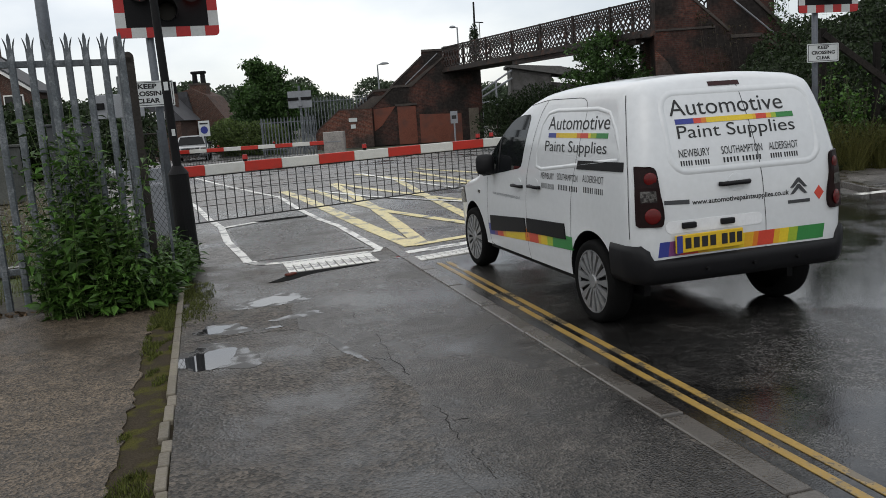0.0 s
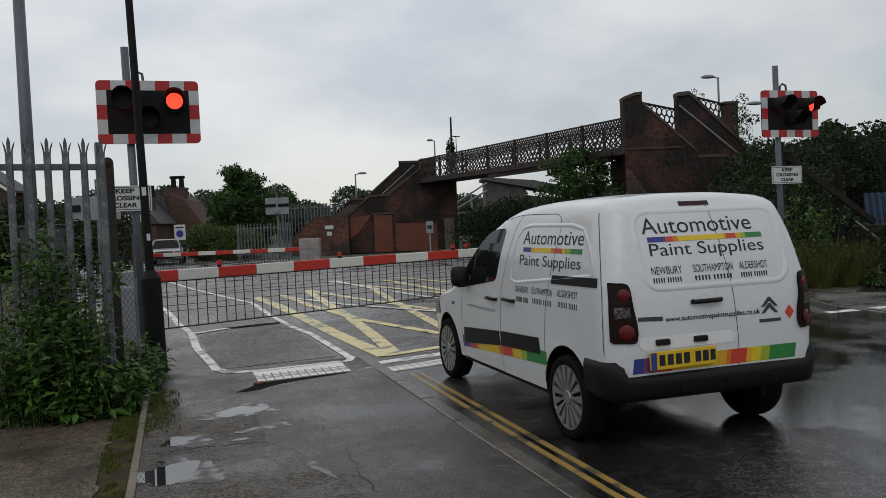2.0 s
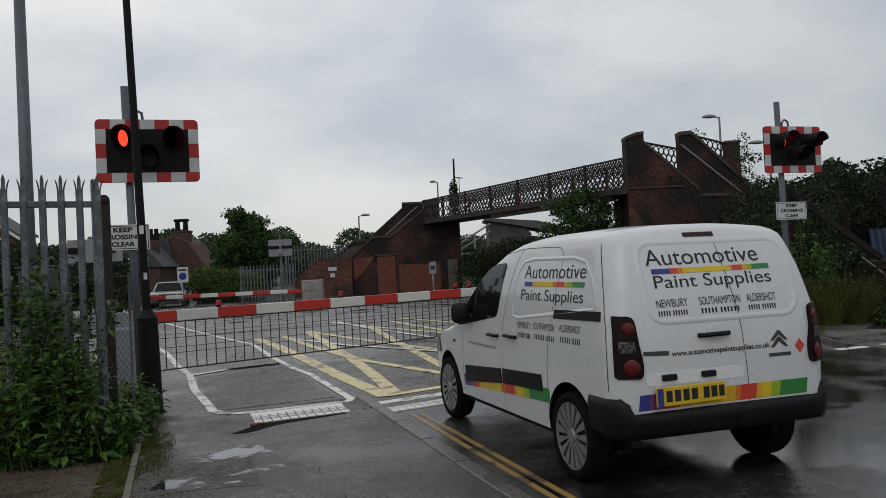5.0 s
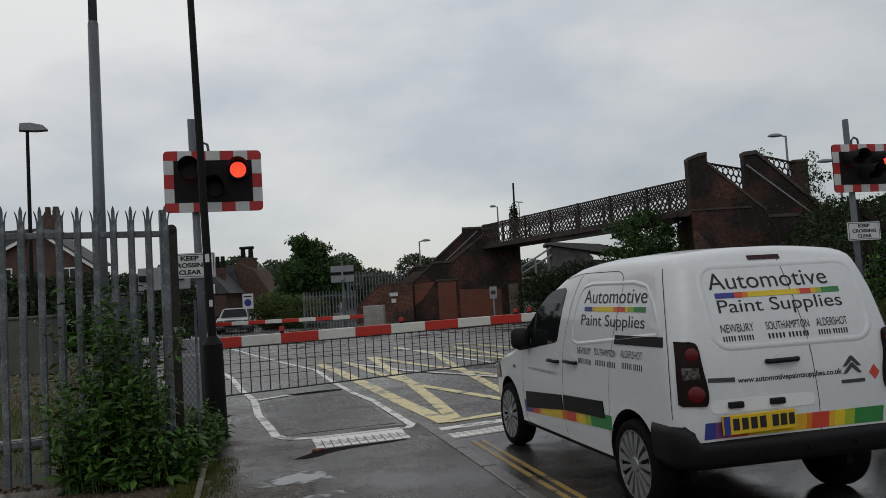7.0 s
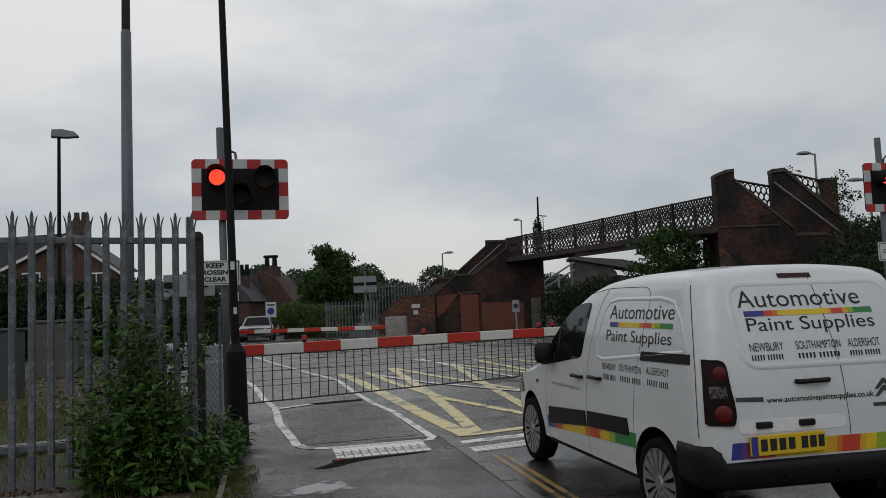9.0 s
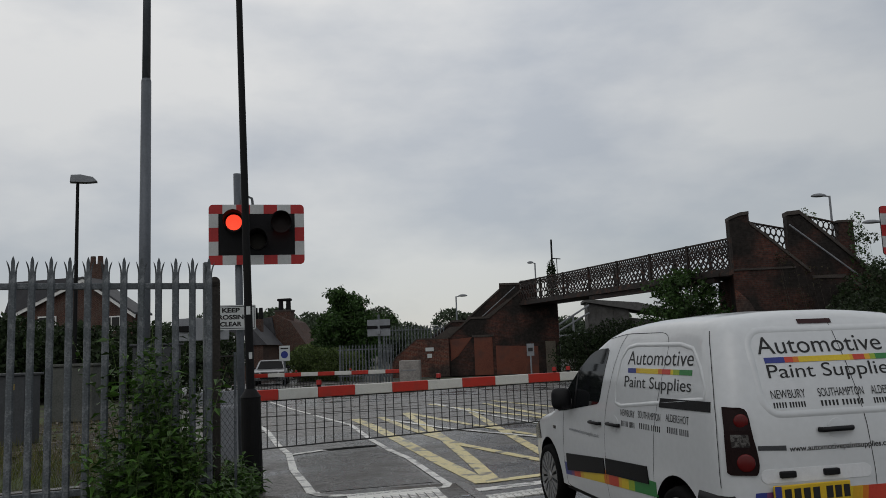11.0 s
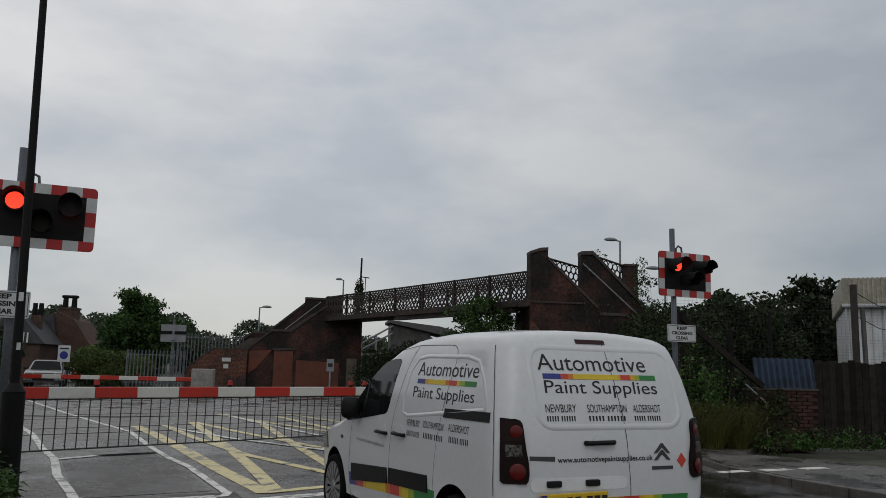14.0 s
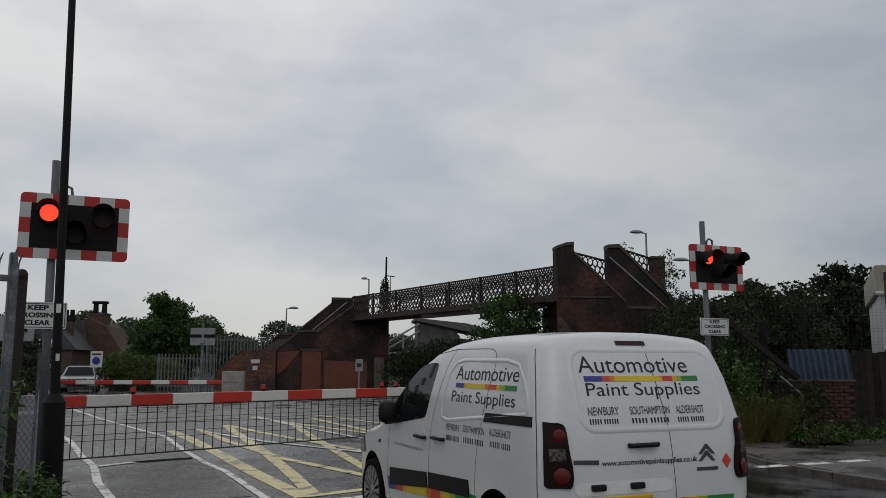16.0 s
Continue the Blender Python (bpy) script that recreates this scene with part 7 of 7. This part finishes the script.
# ---------------------------------------------------------------- trees, hedges, weeds
def hedge(name, blobs, leaf, density, seed, material, label, category="hedge", stems=True, group=""):
    rng = np.random.default_rng(seed)
    t = thing(name, label, category, group)
    bm = bmesh.new()
    for b in blobs[:60]:
        foot = (b[0], b[1], 0.0)
        tube([foot, (b[0] + 0.1, b[1], b[2] * 0.6), (b[0] - 0.1, b[1] + 0.1, b[2])], min(0.05, 0.03 * b[3]), 5, bm=bm, taper=0.4)
    tagged(part("brushwood", bm, BARK, t), kind="stuff")
    c = cloud(rng, blobs, density)
    c[:, 2] = np.maximum(c[:, 2], 0.02)
    quads("foliage", leaf_array(c, leaf, rng), material, t)
    return t


def far_blobs(rng, n, x0, x1, d0, d1, ztop, size, lift=0.5):
    out = []
    for _ in range(n):
        u = rng.uniform(0, 1)
        x = x0 + (x1 - x0) * u
        d = rng.uniform(d0, d1)
        s = size * rng.uniform(0.6, 1.2)
        zt = ztop(u) if callable(ztop) else ztop
        p = W(x, d, max(s * 0.4, rng.uniform(lift * 0.2, 1.0) ** 0.6 * zt - s * 0.5))
        out.append((*p, s, s, s * 0.8))
    return out


def plants():
    rng = np.random.default_rng(11)
    # centre tree and neighbours
    p = W(-13.5, 60)
    tree("broadleaf_tree", (p.x, p.y, 0), 6.35, 5.9, 21, 0.26, 520, "dense dark green broadleaf tree beyond the crossing", crown_from=0.16, sprays=34)
    p = W(-15.8, 61)
    tree("broadleaf_tree", (p.x, p.y, 0), 4.4, 3.2, 22, 0.24, 480, "small green tree beside the larger one", crown_from=0.2, sprays=12)
    hedge("garden_hedge", far_blobs(rng, 34, -13.9, -10.4, 47, 50, 2.1, 0.8), 0.14, 1300, 31, LEAFD, "bright green bushes by the far barrier", "bush")
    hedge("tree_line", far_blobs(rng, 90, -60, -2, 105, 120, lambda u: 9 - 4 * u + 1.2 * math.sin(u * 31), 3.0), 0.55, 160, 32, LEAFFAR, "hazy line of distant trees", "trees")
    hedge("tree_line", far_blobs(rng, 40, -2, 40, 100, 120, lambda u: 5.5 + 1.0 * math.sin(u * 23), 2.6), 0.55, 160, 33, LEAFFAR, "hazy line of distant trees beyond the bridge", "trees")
    hedge("lineside_bushes", far_blobs(rng, 110, -36, -13, 31, 40, lambda u: 4.7 - 1.9 * u, 1.3), 0.24, 520, 34, LEAFC, "dark bushes behind the railway fence", "bush")
    # elder tree beneath the bridge
    p = W(6.55, 34.6)
    tree("elder_tree", (p.x, p.y, 0), 4.65, 4.3, 23, 0.17, 520, "leafy elder tree growing before the footbridge", LEAFB, crown_from=0.35, sprays=28)
    hedge("undergrowth", far_blobs(rng, 46, 1.5, 6.8, 44, 50, lambda u: 3.3 - 0.9 * abs(math.sin(u * 5)), 0.9), 0.16, 420, 35, LEAFC, "tangled undergrowth beneath the footbridge", "bush")
    # bank to the right
    hedge("overgrown_bank", far_blobs(rng, 70, 6.9, 9.2, 16.6, 21, lambda u: 3.0 - 1.3 * u, 0.55), 0.10, 1300, 36, LEAFC, "creeper-covered bank of dark bushes by the pavement", "bush")
    hedge("overgrown_bank", far_blobs(rng, 60, 11.6, 15.8, 26, 32, lambda u: 3.4 + 1.0 * u + 0.4 * math.sin(u * 19), 0.9), 0.16, 700, 37, LEAFC, "dark bushes below the bridge stairs", "bush")
    hedge("overgrown_bank", far_blobs(rng, 40, 7.8, 12.2, 24, 31, 2.3, 0.7), 0.14, 700, 49, LEAFC, "low dark bushes at the foot of the tower", "bush")
    hedge("stair_creeper", far_blobs(rng, 16, 12.0, 15.4, 32.0, 33.2, lambda u: 4.3 - 0.8 * u, 0.5), 0.12, 900, 38, LEAFC, "creeper hanging over the brick stairs", "creeper")
    hedge("stair_creeper", far_blobs(rng, 12, 13.2, 14.6, 33.0, 33.6, lambda u: 6.6 - 1.2 * u, 0.42), 0.12, 700, 39, LEAFC, "sapling and creeper by the stair pillar", "creeper")
    hedge("wall_tuft", [(*W(11.75, 35.4, 6.85), 0.22, 0.2, 0.2), (*W(12.0, 35.4, 6.6), 0.34, 0.2, 0.22)], 0.09, 700, 46, LEAFD, "small buddleia tuft rooted in the parapet", "weeds", stems=False)
    hedge("wall_creeper", far_blobs(rng, 30, 9.6, 12.6, 32.9, 33.3, lambda u: 5.2 - 1.2 * u, 0.38), 0.09, 170, 47, mat("withered_leaf", (0.03, 0.026, 0.014), 0.8, island=0.5, spec=0.15), "withered brown creeper over the tower brickwork", "creeper")
    hedge("sapling", [(*W(13.7, 35, z), 0.5 - 0.04 * k, 0.4, 0.4) for k, z in enumerate((3.6, 4.2, 4.8, 5.3, 5.8, 6.3))], 0.13, 520, 48, LEAFB, "thin sapling beside the stair pillar", "tree")
    hedge("pavement_weeds", far_blobs(rng, 26, 6.7, 8.6, 15.0, 15.9, 1.0, 0.28), 0.085, 900, 40, mat("dull_weed_leaf", (0.034, 0.042, 0.016), 0.7, island=0.5, through_light=0.2, spec=0.15), "dull weeds along the back of the pavement", "weeds")
    hedge("hut_creeper", far_blobs(rng, 30, 8.35, 9.35, 15.75, 15.92, 1.25, 0.2), 0.075, 900, 45, LEAFC, "dark creeper spreading over the hut wall", "creeper")
    hedge("hut_weeds", far_blobs(rng, 26, 9.6, 13.5, 15.5, 16.0, 0.55, 0.2), 0.07, 800, 41, LEAFC, "low weeds at the foot of the board fence", "weeds")
    for k, (x, d, h, w) in enumerate(((20.2, 40, 5.9, 4.0), (22.7, 42, 5.2, 4.4), (25.6, 41, 7.2, 4.8), (28.6, 40, 6.2, 4.6), (17.4, 39, 5.0, 4.0), (31.5, 43, 6.6, 5), (18.9, 36, 4.6, 3.6), (21.4, 38, 5.2, 4.0), (24.0, 38, 5.6, 4.4), (16.0, 37, 4.4, 3.6), (26.8, 39, 6.4, 4.6), (15.0, 36, 4.2, 3.2))):
        p = W(x, d)
        tree("broadleaf_tree", (p.x, p.y, 0), h, w, 50 + k, 0.27, 520, "dark tree behind the bank", LEAFC, crown_from=0.15, sprays=26, group="trees behind the bank")


plants()


def weeds_by_fence():
    """Nettle-like stems with paired pointed leaves in front of the fence."""
    rng = np.random.default_rng(77)
    t = thing("nettle_patch", "lush green nettles and bindweed growing through the fence", "weeds")
    stems = bmesh.new()
    quad = []

    def leaf(at, way, up, size):
        w = way / np.linalg.norm(way)
        s = np.cross(w, up)
        s /= np.linalg.norm(s) + 1e-9
        n = np.cross(s, w)
        tip = at + w * size + n * (-0.22 * size)
        mid = at + w * size * 0.45
        quad.append([at, mid + s * size * 0.24 + n * 0.06 * size, tip, mid])
        quad.append([at, mid, tip, mid - s * size * 0.24 + n * 0.06 * size])

    spots = []
    for _ in range(105):
        x = rng.uniform(-1.92, -1.08)
        y = rng.uniform(8.45, 9.45)
        spots.append((x, y, rng.uniform(0.5, 1.1)))
    for _ in range(40):
        spots.append((rng.uniform(-1.12, -0.78), rng.uniform(8.5, 9.6), rng.uniform(0.2, 0.5)))
    for _ in range(46):
        spots.append((rng.uniform(-1.75, -1.15), rng.uniform(8.9, 9.4), rng.uniform(1.35, 1.95)))
    for _ in range(80):
        spots.append((rng.uniform(-1.0, -0.58), rng.uniform(9.6, 11.0), rng.uniform(0.2, 0.5)))
    for _ in range(60):
        spots.append((rng.uniform(-1.85, -0.8), rng.uniform(8.35, 8.7), rng.uniform(0.2, 0.5)))
    for x, y, h in spots:
        lean = rng.normal(size=2) * 0.14 * h
        lean[1] -= 0.06 * h
        pts = [np.array([x, y, 0.0]), np.array([x + lean[0] * 0.4, y + lean[1] * 0.4, h * 0.55]), np.array([x + lean[0], y + lean[1], h])]
        tube([tuple(q) for q in pts], 0.005, 4, bm=stems, taper=0.4)
        n = int(5 + h * 8)
        for k in range(n):
            u = (k + rng.uniform(0, 0.8)) / n
            u = 0.12 + 0.88 * u
            at = pts[0] * (1 - u) ** 2 + 2 * pts[1] * u * (1 - u) + pts[2] * u * u
            a = k * 1.57 + rng.uniform(-0.5, 0.5)
            for q in (0, math.pi):
                way = np.array([math.cos(a + q), math.sin(a + q), rng.uniform(-0.45, 0.7)])
                leaf(at, way, rng.normal(size=3) * 0.35 + np.array([0, 0, 1.0]), rng.uniform(0.07, 0.18) * (1.2 - 0.5 * u))
    tagged(part("stalk_growth", stems, mat("green_stem", (0.07, 0.11, 0.03), 0.6), t), kind="stuff")
    quads("leaves", np.array(quad), LEAFA, t)


weeds_by_fence()


def grasses():
    rng = np.random.default_rng(8)

    def blades(n, x0, x1, y0, y1, h, z=0.0):
        b = np.stack([rng.uniform(x0, x1, n), rng.uniform(y0, y1, n), np.full(n, z)], 1)
        a = rng.uniform(0, 2 * math.pi, n)
        s = np.stack([np.cos(a), np.sin(a), np.zeros(n)], 1) * 0.004
        ln = h * rng.uniform(0.4, 1.3, n)
        tip = b + np.stack([rng.normal(size=n) * ln * 0.4, rng.normal(size=n) * ln * 0.4, ln], 1)
        return np.stack([b - s, b + s, tip + s * 0.2, tip - s * 0.2], 1)

    tufts = np.concatenate([blades(11000, -0.985, -0.77, 3.4, 9.2, 0.030, 0.01), blades(7000, -0.70, -0.34, 7.2, 9.4, 0.024, 0.03), blades(1800, -1.0, -0.8, 2.4, 4.2, 0.045, 0.01)])
    x, y = tufts[:, 0, 0], tufts[:, 0, 1]
    keep = np.sin(x * 21 + y * 3.1) + np.sin(y * 7.3 + 1.0) + 0.7 * np.sin(y * 17 - x * 30) + 1.6 * np.clip(np.abs(y - 5.6) - 1.3, -1, 1) > 0.25
    keep &= (x < -0.7) | (rng.uniform(0, 1, len(x)) < (1 - (x + 0.7) / 0.3) * np.clip((y - 7.4) / 0.8, 0, 1))
    tagged(quads("moss_tufts", tufts[keep], GRASS), "short yellow-green moss and grass tufts in the joint", "grass", kind="stuff")
    tagged(quads("lineside_grass", np.concatenate([blades(5000, -6, -1.0, 9.6, 16, 0.16), blades(2500, -9, -3, 12, 18, 0.22)]), GRASS), "rough grass beside the railway", "grass", kind="stuff")
    tagged(quads("lineside_dry_grass", blades(3500, -12, -3.2, 13, 24, 0.3), DRYGRASS), "dry straw-coloured grass beside the track", "grass", kind="stuff")
    tall = []
    for x, d in ((7.0, 15.2), (7.25, 15.0), (7.5, 15.25), (7.8, 15.1), (8.05, 15.3), (6.75, 15.3)):
        p = W(x, d)
        tall.append(blades(420, p.x - 0.16, p.x + 0.16, p.y - 0.12, p.y + 0.12, 0.72, 0.1))
    tagged(quads("bank_grass", np.concatenate(tall), mat("yellowing_grass", (0.085, 0.085, 0.025), 0.7, vary=0.2, scale=1, island=0.5, through_light=0.2, spec=0.15)), "tall yellowing grass clumps at the back of the pavement", "grass", kind="stuff")
    # straggling shrub behind the signal post and low weeds along the boards
    shrub = thing("bank_shrub", "straggling green shrub growing on the bank beside the signal post", "shrub", m=FAR)
    twigs, places = bmesh.new(), []
    for k in range(44):
        x, d = rng.uniform(6.55, 7.75), rng.uniform(15.25, 15.9)
        h = rng.uniform(0.9, 2.1) * (1.0 - 0.30 * abs(x - 7.0))
        mid = (x + rng.normal() * 0.06, d, h * 0.55)
        tip = (x + rng.normal() * 0.22, d + rng.normal() * 0.15, h)
        tube([(x, d, 0.0), mid, tip], 0.008, 4, bm=twigs, taper=0.35)
        for u in rng.uniform(0.18, 1.0, 42):
            at = np.array([x, d, 0.0]) * (1 - u) ** 2 + 2 * np.array(mid) * u * (1 - u) + np.array(tip) * u * u
            places.append(at + rng.normal(size=3) * 0.10)
    tagged(part("twig_growth", twigs, mat("shrub_twig", (0.05, 0.05, 0.025), 0.7), shrub), kind="stuff")
    quads("leaves", leaf_array(np.array(places), 0.085, rng, droop=0.3), LEAFA, shrub)
    low = []
    for k in range(46):
        x = rng.uniform(8.25, 12.5)
        h = rng.uniform(0.12, 0.42)
        p = W(x, rng.uniform(14.95, 15.25))
        low.append(np.array([p.x, p.y, 0.12]) + rng.normal(size=(34, 3)) * np.array([0.11, 0.08, 0.02]) + rng.uniform(0, 1, (34, 1)) * np.array([0, 0, h]))
    tagged(quads("verge_weeds", leaf_array(np.concatenate(low), 0.075, rng, wide=0.4), LEAFA), "low green weeds along the foot of the boards", "weeds", kind="stuff")
    c = np.stack([rng.uniform(-6, -0.98, 700), 8.82 + np.abs(rng.normal(size=700)) * 0.12, np.full(700, 0.03)], 1)
    tagged(quads("leaf_litter", leaf_array(c, 0.05, rng), mat("leaf_litter", (0.09, 0.06, 0.035), 0.8, island=0.4)), "brown fallen leaves under the fence", "leaf litter", kind="stuff")


grasses()


# ---------------------------------------------------------------- what moves
def motions():
    """The two lamps of each signal flash by turns: a two-faced lens turns its lit or its dark face outwards."""
    period, start, tick = 0.7313, 0.233, 1 / 30
    late = {24: 0.03, 35: 0.04, 39: -0.03}
    for lens, key, c in LENSES:
        face = 0 if key == "left" else 180
        rows = [(0.0, pose(*c, 0, 0, face))]
        for k in range(44):
            t = start + k * period / 2 + late.get(k, 0.0)
            first = round(t / tick - 1.5)
            for q in range(4):
                if (first + q) * tick < 15.999 or q == 3:
                    rows.append((min(16.0, (first + q) * tick), pose(*c, 0, 0, face + (180 - 2 * face) * q / 3)))
            face = 180 - face
        if rows[-1][0] < 15.99:
            rows.append((16.0, pose(*c, 0, 0, face)))
        walk(lens, rows)


motions()
